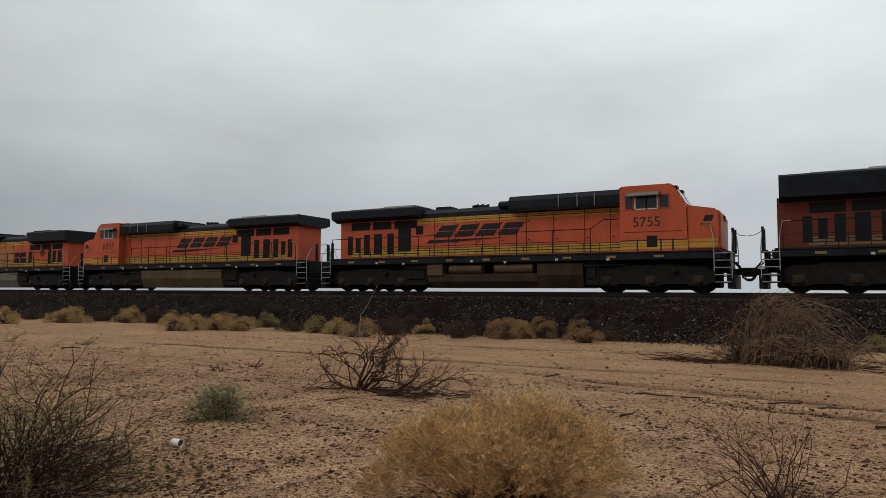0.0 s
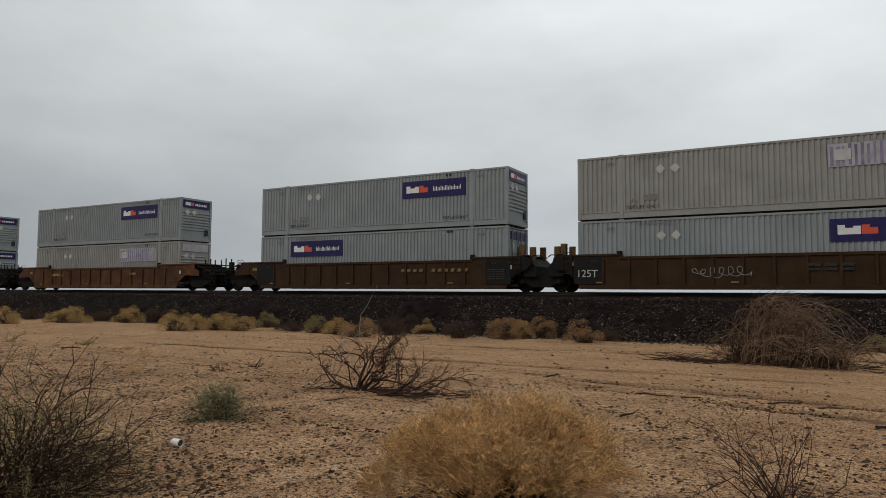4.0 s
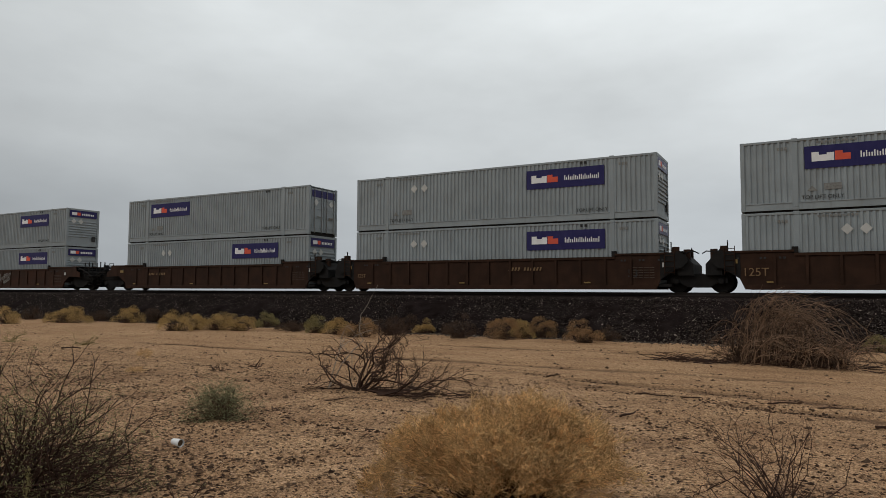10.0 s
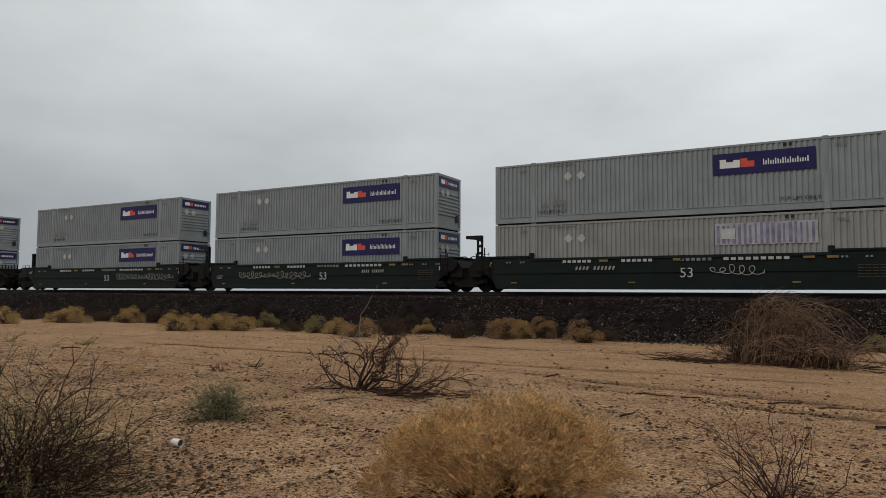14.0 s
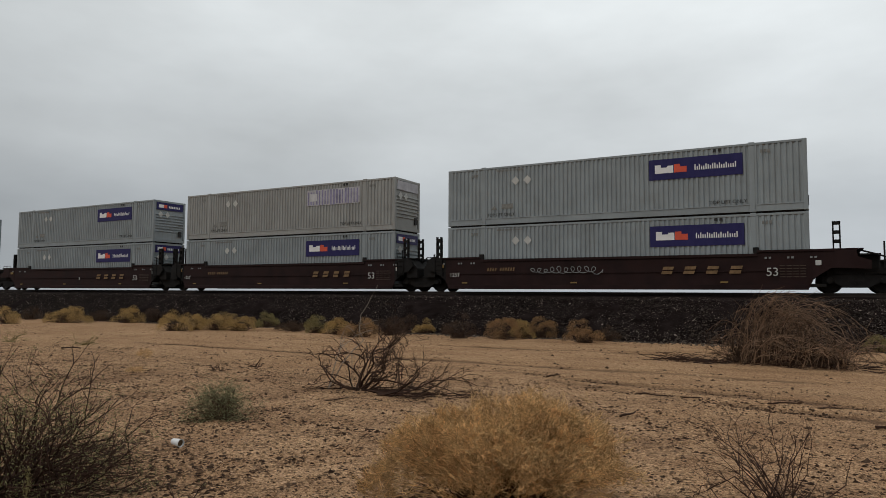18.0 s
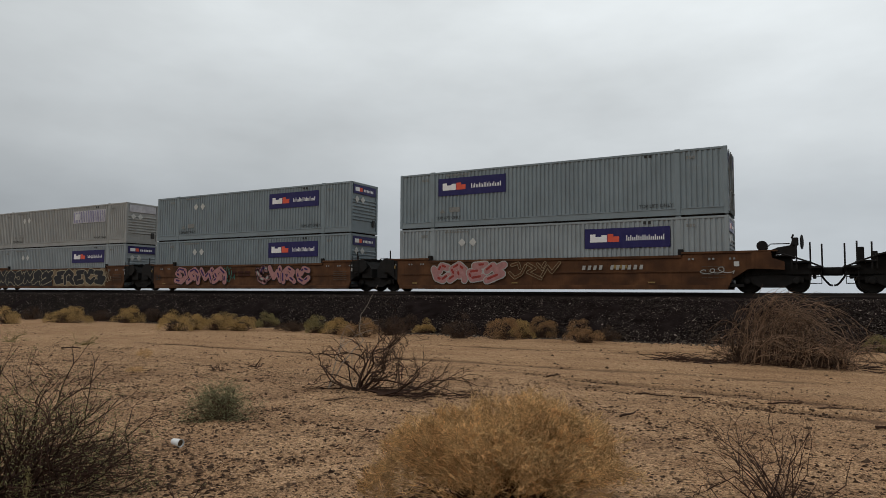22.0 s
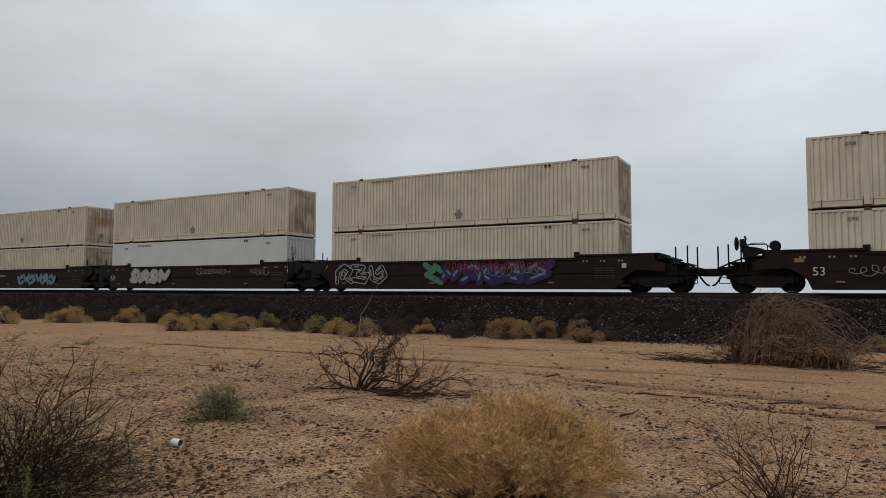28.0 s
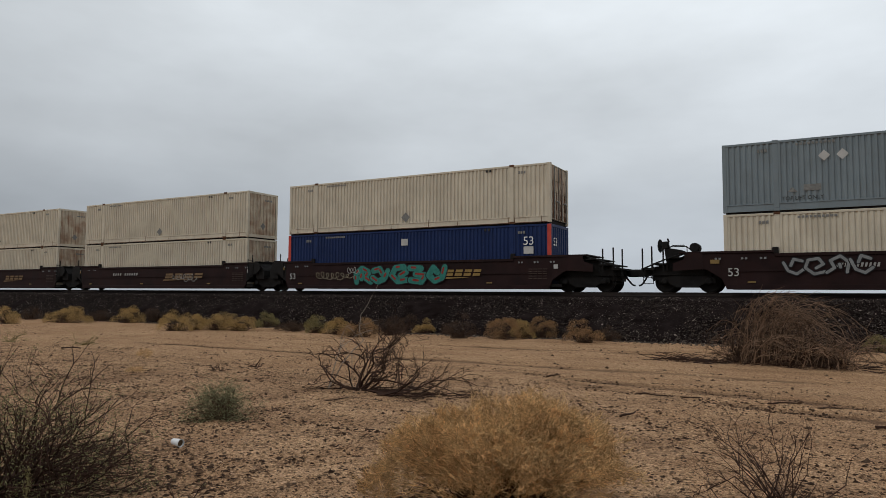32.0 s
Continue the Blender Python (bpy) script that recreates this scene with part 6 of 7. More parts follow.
def locomotive(number, heritage, label, tank, tanks_aside=False, rear=-9.72, wing_top=4.46, paint="loco_orange", near=-1):
    """A six-axle hood diesel, cab towards +x: frame, trucks, tank, hood with radiator wings, cab, nose, rails and steps."""
    L = tagged(new("diesel_locomotive"), label, "locomotive", "locomotives of the train")
    hood = 1.0
    band = "gold_dull" if paint == "loco_dirty" else "loco_yellow"
    part("underframe", B((-10.3, 10.3, -1.50, 1.50, 1.42, 1.72), (-10.5, 10.5, -0.5, 0.5, 0.85, 1.45), cut=0.02), "loco_black", L, "black frame")
    part("walkway", B((-10.2, 10.3, -1.53, 1.53, 1.72, 1.78)), "loco_black", L)
    for s in (-1, 1):
        for i in range(9 if s == near else 0):
            x = -8.6 + i * 2.05
            again(("sill_reflector", s), "reflector", lambda bm, s=s: box(bm, -0.2, 0.2, *sorted((s * 1.5, s * 1.512)), 1.52, 1.62), "amber", L, "yellow reflector", pose(x, 0, 0))
    for x, z in ((-6.9, 1.50), (-5.2, 1.44), (-1.2, 1.50), (0.6, 1.42), (3.2, 1.50), (5.6, 1.46)):
        again(("sill_plate", near), "sill_plate", lambda bm: box(bm, -0.07, 0.07, *sorted((near * 1.5, near * 1.514)), -0.05, 0.05), "plate", L, "small white plate", pose(x, 0, z))
    six_wheel_truck(L, 7.42)
    six_wheel_truck(L, -7.42)
    # fuel tank
    bm = bmesh.new()
    prism(bm, [(-1.30, 1.36), (-1.42, 1.26), (-1.42, 0.78), (-1.16, 0.18), (1.16, 0.18), (1.42, 0.78), (1.42, 1.26), (1.30, 1.36)], "x", 2.2 if tanks_aside else -3.8, 4.4 if tanks_aside else 3.8)
    part("fuel_tank", bm, tank, L, "dusty fuel tank")
    if tanks_aside:
        bm = bmesh.new()
        prism(bm, [(-1.34, 0.88), (-1.34, 0.50), (-1.12, 0.18), (1.12, 0.18), (1.34, 0.50), (1.34, 0.88)], "x", -3.8, 2.2)
        part("lower_tank", bm, "tank_dark", L, "oily brown lower tank")
        part("equipment_box", B((-3.8, -2.9, -1.42, 1.42, 0.8, 1.38), cut=0.02), "tank_tan", L, "tan equipment box")
        for a, b in ((-2.55, -0.73), (-0.05, 1.95)):
            for s in (-1, 1):
                bm = bmesh.new()
                tube(bm, [(a, s * 1.18, 1.12), (a + 0.08, s * 1.18, 1.12), (b - 0.08, s * 1.18, 1.12), (b, s * 1.18, 1.12)], 0.23, 14)
                part("air_reservoir", bm, "tank_tan", L, "long brown air tank")
    else:
        part("tank_strap", B((-0.05, 0.05, -1.415, 1.415, 0.60, 1.35)), "grime", L)
    # brackets, pipes and sand boxes between tank and trucks
    for a, b in ((3.86 if not tanks_aside else 4.5, 5.15), (-5.15, -3.86)):
        bm = B((a, b, -1.28, 1.28, 0.30, 1.43), (a + 0.1, b - 0.15, -1.36, 1.36, 0.62, 1.1), cut=0.03)
        for s in (-1, 1):
            tube(bm, [(a - 0.05, s * 1.4, 1.2), (b + 1.2, s * 1.4, 1.2)], 0.03, 5)
        part("equipment_rack", bm, "grime", L, "grimy pipes and boxes under the frame")
    # hood: orange sides with a black roof
    part("engine_hood", B((rear, 6.2, -hood, hood, 1.78, 3.84), cut=0.02), paint, L, "orange hood")
    bm = bmesh.new()
    prism(bm, [(-hood - 0.02, 3.84), (-hood - 0.02, 4.06), (-0.72, 4.28), (0.72, 4.28), (hood + 0.02, 4.06), (hood + 0.02, 3.84)], "x", -9.0, 6.2)
    part("hood_roof", bm, "loco_black", L, "black hood roof")
    step = 0.0 if heritage else 0.75
    bm = bmesh.new()
    prism(bm, [(-1.42, 3.86), (-1.46, 4.02), (-1.46, 4.38), (-1.25, 4.62), (1.25, 4.62), (1.46, 4.38), (1.46, 4.02), (1.42, 3.86)], "x", step, 6.18)
    box(bm, step - 0.7, step, -1.2, 1.2, 4.1, 4.45, cut=0.1)
    part("brake_housing", bm, "loco_black", L, "wide black dynamic brake housing")
    for s in (-1, 1):
        for i in range(3):
            again(("brake_grille", s), "grille", lambda bm, s=s: box(bm, -0.28, 0.28, *sorted((s * 1.455, s * 1.475)), 4.04, 4.34), "mesh_grille", L, "dark grille", pose(5.6 - i * 0.75, 0, 0))
        tubes = bmesh.new()
        for x in (3.3, 4.2, 5.0):
            tube(tubes, [(x, s * 1.5, 3.95), (x, s * 1.5, 4.5)], 0.018, 4)
        part("grab_iron", tubes, "galv", L)
    # radiator wings at the rear
    r0 = -10.0
    bm = bmesh.new()
    lip = 3.72 if heritage else 3.80 if wing_top > 4.6 else 3.98
    prism(bm, [(-1.02, lip - 0.16), (-1.50, lip), (-1.52, wing_top - 0.08), (-1.40, wing_top), (1.40, wing_top), (1.52, wing_top - 0.08), (1.50, lip), (1.02, lip - 0.16)], "x", r0, -4.4 if not heritage else -5.2)
    part("radiator", bm, "loco_black", L, "black flared radiator wings")
    part("radiator_grille", B((-8.9, -5.0, -1.2, 1.2, wing_top, wing_top + 0.06), (-6.9, -4.9, -0.9, 0.9, wing_top + 0.05, wing_top + 0.16), cut=0.02), "roof_grey" if not heritage else "loco_black", L, "grey roof grille")
    for s in (-1, 1):
        for a, b in ((-8.95, -7.7), (-7.5, -6.3), (-6.1, -4.7)):
            part("intake_grille", B((a, b, *sorted((s * hood, s * (hood + 0.02))), lip - 0.62, lip - 0.2)), "mesh_grille", L, "dark intake grille")
    part("exhaust_stack", B((-3.9, -3.0, -0.4, 0.4, 4.2, 4.62 if heritage else 4.48), cut=0.03), "loco_black", L)
    bm = bmesh.new()
    for i, dx in enumerate((-0.25, 0.0, 0.25)):
        tube(bm, [(-1.6 + dx, -0.1 + 0.1 * i, 4.44), (-1.25 + dx, -0.1 + 0.1 * i, 4.44)], 0.04, 6, 0.11)
    box(bm, -1.85, -0.95, -0.12, 0.14, 4.36, 4.42)
    box(bm, -1.45, -1.38, -0.04, 0.04, 4.2, 4.38)
    part("horn", bm, "grime", L, "three-chime horn")
    # doors, vents and seams on the hood
    for s in (-1, 1):
        y0, y1 = sorted((s * hood, s * (hood + 0.015)))
        for a, b, c, d in ((-9.2, -8.86, 2.0, 3.05), (-8.66, -8.34, 2.15, 2.95), (-8.1, -7.72, 2.0, 3.1), (-7.42, -6.9, 2.0, 3.12), (-6.55, -6.15, 2.0, 3.12)) if not heritage else ((-8.9, -8.4, 2.1, 3.0), (-8.15, -7.75, 2.1, 3.0), (-7.55, -7.2, 2.0, 3.1), (-5.0, -4.55, 2.1, 3.0)):
            part("louvre", B((a, b, y0, y1, c, d)), "mesh_grille", L, "dark louvred vent")
        if heritage:
            for a in (-4.2, -3.3):
                for c in (2.15, 2.6):
                    part("hood_window", B((a, a + 0.7, y0, y1, c, c + 0.36)), "mesh_grille", L, "dark filter panel")
            part("round_vent", disc(bmesh.new(), -6.4, s * hood, s * (hood + 0.05), 2.85, ((0, 0.3), (1, 0.24)), 14), "rust", L, "round vent")
        else:
            part("louvre", B((-5.85, -5.05, y0, y1, 2.12, 3.42)), "mesh_grille", L, "dark open doorway grille")
            part("louvre", B((-4.75, -4.3, y0, y1, 3.0, 3.46)), "mesh_grille", L, "square vent")
        for x in (-3.6, -2.4, -1.2, 0.1, 1.5, 2.9, 4.4, 5.6):
            again(("seam", s), "door_seam", lambda bm, s=s: box(bm, -0.016, 0.016, *sorted((s * hood, s * (hood + 0.012))), 1.85, 3.82), "loco_stripe", L, "", pose(x, 0, 0))
            again(("latch_row", s), "door_latch", lambda bm, s=s: [box(bm, 0.10, 0.18, *sorted((s * hood, s * (hood + 0.02))), z, z + 0.05) for z in (2.5, 3.4)], "loco_stripe", L, "", pose(x, 0, 0))
        # stripes
        yo = s * (hood + 0.004)
        ya, yb = sorted((yo, yo + s * 0.004))
        part("stripe", B((-9.0, 6.2, ya, yb, 1.88, 1.99), (-9.0, 6.2, ya, yb, 2.03, 2.12), (-9.0, 6.2, ya, yb, 2.16, 2.23)), band, L, "yellow stripe")
        part("stripe", B((-9.0, 6.2, *sorted((s * (hood - 0.01), yo)), 1.86, 2.25)), "loco_stripe", L, "black stripe")
        part("stripe", B((-4.6, 6.1, ya, yb, 3.56, 3.64), (-4.6, 6.1, ya, yb, 3.67, 3.74), (-4.6, 6.1, ya, yb, 3.77, 3.83)), band, L, "yellow stripe")
        part("stripe_line", B(*[(-9.0, 6.2, *sorted((yo, yo + s * 0.010)), z, z + 0.022) for z in (2.005, 2.235, 3.655)]), "loco_stripe", L, "thin dark line")
        for x in [-8.4 + 0.75 * i for i in range(19 if s == near else 0)]:
            again(("bar_low", s), "frame_bar", lambda bm, s=s: box(bm, -0.018, 0.018, *sorted((s * (hood + 0.004), s * (hood + 0.016))), 1.88, 2.24), "loco_stripe", L, "", pose(x, 0, 0))
        yl = s * (hood + 0.022)
        if heritage:
            lw = 4.4
            k = 1 if s < 0 else -1
            shapes = []
            for i in range(4):
                a = -2.45 + i * 1.12 if k > 0 else -2.45 + (3 - i) * 1.12
                shapes += [[(a, 2.38), (a + 0.92, 2.38), (a + 0.92, 2.78), (a, 2.78)], [(a, 2.90), (a + 0.92, 2.90), (a + 0.92, 3.3), (a, 3.3)]]
            tagged(painted("railway_sign", shapes, yl, s, "gold", L, "gold slab shapes"), kind="stuff")
        else:
            slanted_logo(L, s, -3.95, 1.1, 2.55, 3.40, "paint_black", yl)
    # cab
    bm = bmesh.new()
    prism(bm, [(6.15, 1.78), (6.15, 4.52), (6.3, 4.62), (8.35, 4.62), (8.5, 4.5), (8.95, 3.74), (9.0, 1.78)], "y", -1.50, 1.50)
    part("cab", bm, paint, L, "orange cab")
    bm = bmesh.new()
    prism(bm, [(6.1, 4.62), (6.25, 4.70), (8.3, 4.70), (8.5, 4.56), (8.36, 4.60)], "y", -1.44, 1.44)
    box(bm, 6.7, 7.6, -0.5, 0.5, 4.68, 4.80, cut=0.03)
    part("cab_roof", bm, paint, L)
    bm = bmesh.new()
    prism(bm, [(8.9, 1.78), (8.9, 3.74), (9.35, 3.66), (10.15, 3.52), (10.3, 3.36), (10.3, 1.78)], "y", -1.43, 1.43)
    bmesh.ops.bevel(bm, geom=bm.edges[:], offset=0.09, segments=2, affect="EDGES")
    part("nose", bm, paint, L, "blunt orange nose")
    part("headlight", B((10.28, 10.34, -0.3, 0.3, 3.1, 3.3), cut=0.01), "loco_black", L)
    for yc in (-0.75, 0.75):
        bm = bmesh.new()
        prism(bm, [(8.52, 4.45), (8.90, 3.80), (8.93, 3.82), (8.55, 4.47)], "y", yc - 0.58, yc + 0.58)
        part("windscreen", bm, "window", L, "dark windscreen pane")
    part("number_box", B((8.3, 8.52, -1.0, -0.5, 4.5, 4.66), (8.3, 8.52, 0.5, 1.0, 4.5, 4.66)), "loco_black", L)
    for s in (-1, 1):
        y0, y1 = sorted((s * 1.5, s * 1.512))
        for a, b in ((6.4, 6.72), (6.85, 7.28), (7.33, 7.75), (7.88, 8.25)):
            win = part("side_window", B((a, b, y0, y1, 3.66, 4.22)), "window", L, "dark cab window")
            part("window_trim", B((a - 0.05, a, y0, y1 + (0.01 if s > 0 else 0.0), 3.62, 4.26), (b, b + 0.05, y0, y1, 3.62, 4.26), (a - 0.05, b + 0.05, y0, y1, 4.22, 4.27), (a - 0.05, b + 0.05, y0, y1, 3.61, 3.66)), "window_white" if a in (6.85, 7.33) else paint, win, "pale trim")
        bm = bmesh.new()
        prism(bm, [(s * 1.50, 4.36), (s * 1.52, 4.40), (s * 1.95, 4.20), (s * 1.94, 4.16)], "x", 6.5, 7.9)
        part("sunshade", bm, "cabinet", L, "grey folding sunshade")
        lettering(number, 0.44, 7.3, s * 1.505, 3.05, s, "stencil", L, "fleet_number", "black painted numerals")
        painted("door_line", [[(6.3, 2.62), (8.8, 2.62), (8.8, 2.645), (6.3, 2.645)]], s * 1.504, s, "loco_stripe", L, "thin dark line")
        part("step_light_box", B((7.3, 7.75, y0, y1, 1.95, 2.45)), "loco_black", L, "black recess")
        ya, yb = sorted((s * 1.504, s * 1.508))
        part("stripe", B((6.16, 9.0, ya, yb, 1.88, 1.99), (6.16, 9.0, ya, yb, 2.03, 2.12), (6.16, 9.0, ya, yb, 2.16, 2.23)), band, L, "yellow stripe")
        na, nb_ = sorted((s * 1.42, s * 1.436))
        part("stripe", B((9.02, 10.18, na, nb_, 1.92, 2.10), (9.02, 10.18, na, nb_, 2.16, 2.26)), "loco_yellow", L, "yellow nose stripe")
        painted("nose_sign", [[(9.6, 3.0), (9.95, 3.0), (10.05, 3.25), (9.7, 3.25)], [(9.5, 2.85), (10.0, 2.9), (9.55, 2.93)]], s * 1.437, s, "paint_black", L, "small black shapes")
        for x in (6.9, 7.9, 8.4):
            again(("stripe_post", s), "stripe_post", lambda bm, s=s: box(bm, -0.03, 0.03, *sorted((s * 1.5, s * 1.514)), 1.80, 2.30), "loco_black", L, "", pose(x, 0, 0))
        part("walk_edge", B((6.16, 9.0, *sorted((s * 1.5, s * 1.513)), 2.24, 2.28)), "loco_stripe", L, "thin dark line")
        if heritage:
            part("cabinet", B((3.85, 5.9, *sorted((s * hood, s * 1.42)), 2.35, 3.45), cut=0.02), "cabinet", L, "grey electrical cabinet")
            part("cabinet_grille", B((4.2, 5.0, *sorted((s * 1.42, s * 1.435)), 2.5, 3.1)), "mesh_grille", L, "dark grille")
    # walkway rails
    for s in (-1, 1):
        for i, x in enumerate((-9.9, -8.0, -6.1, -4.3, -2.5, -0.6, 1.2, 3.0, 4.8)):
            again(("stanchion", s), "rail_post", lambda bm, s=s: tube(bm, [(0, s * 1.49, 1.76), (0, s * 1.49, 2.86)], 0.022, 5), "loco_black", L, "", pose(x, 0, 0))
        bm = bmesh.new()
        tube(bm, [(-9.9, s * 1.49, 2.86), (-2.5, s * 1.49, 2.86), (4.8, s * 1.49, 2.86), (5.4, s * 1.49, 3.25), (6.1, s * 1.49, 3.25)], 0.022, 5)
        part("walkway_rail", bm, "loco_black", L, "thin black handrail")
        bm = bmesh.new()
        tube(bm, [(-9.9, s * 1.49, 2.32), (4.8, s * 1.49, 2.32)], 0.014, 5)
        part("walkway_rail", bm, "loco_black", L)
        # steps and grab rails at both ends
        for e in (-1, 1):
            bm = bmesh.new()
            for i in range(5):
                box(bm, *sorted((e * 10.02, e * 10.68)), *sorted((s * 1.05, s * 1.50)), 0.42 + i * 0.30, 0.46 + i * 0.30)
            box(bm, *sorted((e * 10.0, e * 10.04)), *sorted((s * 1.0, s * 1.52)), 0.40, 1.75)
            part("steps", bm, "loco_black", L, "black boarding steps")
            bm = bmesh.new()
            for i in range(5):
                box(bm, *sorted((e * 10.04, e * 10.66)), *sorted((s * 1.50, s * 1.515)), 0.425 + i * 0.30, 0.455 + i * 0.30)
            part("step_edge", bm, "galv", L, "pale step edges")
            bm = bmesh.new()
            tube(bm, [(e * 10.02, s * 1.52, 0.9), (e * 10.02, s * 1.52, 2.2), (e * 9.9, s * 1.50, 2.86), (e * 9.6, s * 1.50, 2.86)], 0.022, 5)
            tube(bm, [(e * 10.70, s * 1.45, 0.6), (e * 10.70, s * 1.45, 1.9), (e * 10.68, s * 1.0, 2.5)], 0.022, 5)
            part("grab_rail", bm, "galv", L, "pale steel grab rail")
            part("end_post", B((*sorted((e * 10.62, e * 10.72)), *sorted((s * 0.45, s * 0.6)), 1.7, 2.75)), "loco_black", L)
    for e in (-1, 1):
        part("end_plate", B((*sorted((e * 10.45, e * 10.60)), -1.1, 1.1, 0.45, 1.75), (*sorted((e * 10.5, e * 10.8)), -1.35, 1.35, 0.16, 0.75), cut=0.03), "loco_black", L)
        part("coupler", B((*sorted((e * 10.6, e * 11.0)), -0.14, 0.14, 0.74, 1.02), (*sorted((e * 10.95, e * 11.26)), -0.2, 0.16, 0.68, 1.06), cut=0.03), "grime", L, "knuckle coupler")
        bm = bmesh.new()
        tube(bm, [(e * 10.66, -0.5, 2.6), (e * 10.95, -0.5, 2.42), (e * 11.23, -0.5, 2.38)], 0.012, 4)
        part("safety_chain", bm, "rubber", L)
        for yc in (-0.9, -0.45, 0.5):
            bm = bmesh.new()
            tube(bm, [(e * 10.7, yc, 1.3), (e * 10.95, yc, 1.0), (e * 11.05, yc * 0.95, 0.62), (e * 11.2, yc * 0.9, 0.50), (e * 11.3, yc * 0.85, 0.58)], 0.028, 5)
            part("air_hose", bm, "rubber", L, "hanging black hose")
    return L


LOCO_CENTRE = (9.05, -13.43, -35.92, -58.40, -80.90)
LOCOS = (
    locomotive("5755", False, "orange diesel locomotive with black roof and radiator wings", "tank_dark", True, -10.1, 4.72, "loco_dirty"),
    locomotive("5755", False, "orange diesel locomotive with brown air tanks and a dark sign", "tank_dark", True),
    locomotive("6097", False, "dusty orange diesel locomotive, running cab last", "tank_tan", near=1),
    locomotive("4980", True, "orange diesel locomotive with gold slab lettering shapes", "tank_grey", near=1),
    locomotive("4290", False, "bright orange diesel locomotive with a tan fuel tank", "tank_tan", near=1))
for ob, x, turn in zip(LOCOS, LOCO_CENTRE, (0, 0, 180, 180, 180)):
    MOVERS.append((ob, x, 0.0, turn))


# ---------- plants ----------
M["dry_straw"] = foliage("dry_straw", (0.62, 0.40, 0.185), 0.62, 0.2)
# dark dry stems; in the hearts this colour also carries the inner shade
M["dry_shade_core"] = foliage("dark_dry_stems_and_shade", (0.05, 0.028, 0.017))
M["bare_wood"] = foliage("bare_dark_wood", (0.046, 0.024, 0.016), 0.5)
M["pale_wood"] = foliage("pale_bare_twigs", (0.30, 0.24, 0.19), 0.3)
M["tumble"] = foliage("brown_tumbleweed", (0.165, 0.102, 0.064), 0.8)
M["sage"] = foliage("grey_green_leaves", (0.235, 0.235, 0.125), 0.45, 0.3)
M["straw"] = foliage("tan_shrub", (0.45, 0.305, 0.125), 0.4, 0.3)
M["tawny"] = foliage("tawny_shrub", (0.34, 0.205, 0.10), 0.4, 0.3)
M["umber"] = foliage("dark_brown_shrub", (0.075, 0.047, 0.03))
M["olive"] = foliage("olive_shrub", (0.26, 0.215, 0.095), 0.35, 0.3)
M["leaf_dull"] = foliage("dull_green_leaves", (0.21, 0.195, 0.09), 0.4, 0.3)


class Twigs:
    """Collects thin tapering stems and leaves as plain triangles."""

    def __init__(self):
        self.v, self.f = [], []

    def stem(self, pts, r0, r1, sides=3):
        n0 = len(self.v)
        m = len(pts)
        for i, p in enumerate(pts):
            q = pts[min(i + 1, m - 1)]
            o = pts[max(i - 1, 0)]
            dx, dy, dz = q[0] - o[0], q[1] - o[1], q[2] - o[2]
            ln = math.sqrt(dx * dx + dy * dy + dz * dz) or 1e-6
            dx, dy, dz = dx / ln, dy / ln, dz / ln
            if abs(dz) < 0.9:
                ux, uy, uz = dy, -dx, 0.0
            else:
                ux, uy, uz = 0.0, dz, -dy
            lu = math.sqrt(ux * ux + uy * uy + uz * uz) or 1e-6
            ux, uy, uz = ux / lu, uy / lu, uz / lu
            vx, vy, vz = dy * uz - dz * uy, dz * ux - dx * uz, dx * uy - dy * ux
            r = r0 + (r1 - r0) * i / (m - 1)
            for k in range(sides):
                c, s = r * math.cos(k * math.tau / sides), r * math.sin(k * math.tau / sides)
                self.v.append((p[0] + c * ux + s * vx, p[1] + c * uy + s * vy, p[2] + c * uz + s * vz))
        for i in range(m - 1):
            for k in range(sides):
                a, b = n0 + i * sides + k, n0 + i * sides + (k + 1) % sides
                self.f.append((a, b, b + sides, a + sides))

    def leaf(self, p, size, rng):
        n0 = len(self.v)
        d = [rng.gauss(0, 1) for _ in range(3)]
        e = [rng.gauss(0, 1) for _ in range(3)]
        ld = math.sqrt(sum(a * a for a in d)) or 1
        le = math.sqrt(sum(a * a for a in e)) or 1
        d = [a * size / ld for a in d]
        e = [a * size * 0.4 / le for a in e]
        for a, b in ((-1, 0), (0, 1), (1, 0), (0, -1)):
            self.v.append((p[0] + a * d[0] + b * e[0], p[1] + a * d[1] + b * e[1], p[2] + a * d[2] + b * e[2]))
        self.f.append((n0, n0 + 1, n0 + 2, n0 + 3))

    def blade(self, p, d, length, wide, rng):
        """A narrow pointed blade from p along d."""
        n0 = len(self.v)
        s = d.cross(Vector((rng.gauss(0, 1), rng.gauss(0, 1), rng.gauss(0, 1)))).normalized() * wide
        m, e = p + d * length * 0.5, p + d * length
        self.v += [tuple(p), tuple(m + s), tuple(e), tuple(m - s)]
        self.f.append((n0, n0 + 1, n0 + 2, n0 + 3))

    def done(self, name, material, parent, label=""):
        return raw(name, self.v, self.f, material, parent, label)


def crooked(rng, start, way, length, parts_, bend, lift=0.0, sag=0.0):
    """A wandering line from start."""
    pts = [tuple(start)]
    d = list(way)
    st = length / parts_
    for i in range(parts_):
        d = [a + rng.gauss(0, bend) for a in d]
        d[2] += lift - sag * (i / parts_)
        ln = math.sqrt(sum(a * a for a in d)) or 1
        d = [a / ln for a in d]
        pts.append((pts[-1][0] + d[0] * st, pts[-1][1] + d[1] * st, pts[-1][2] + d[2] * st))
    return pts, d


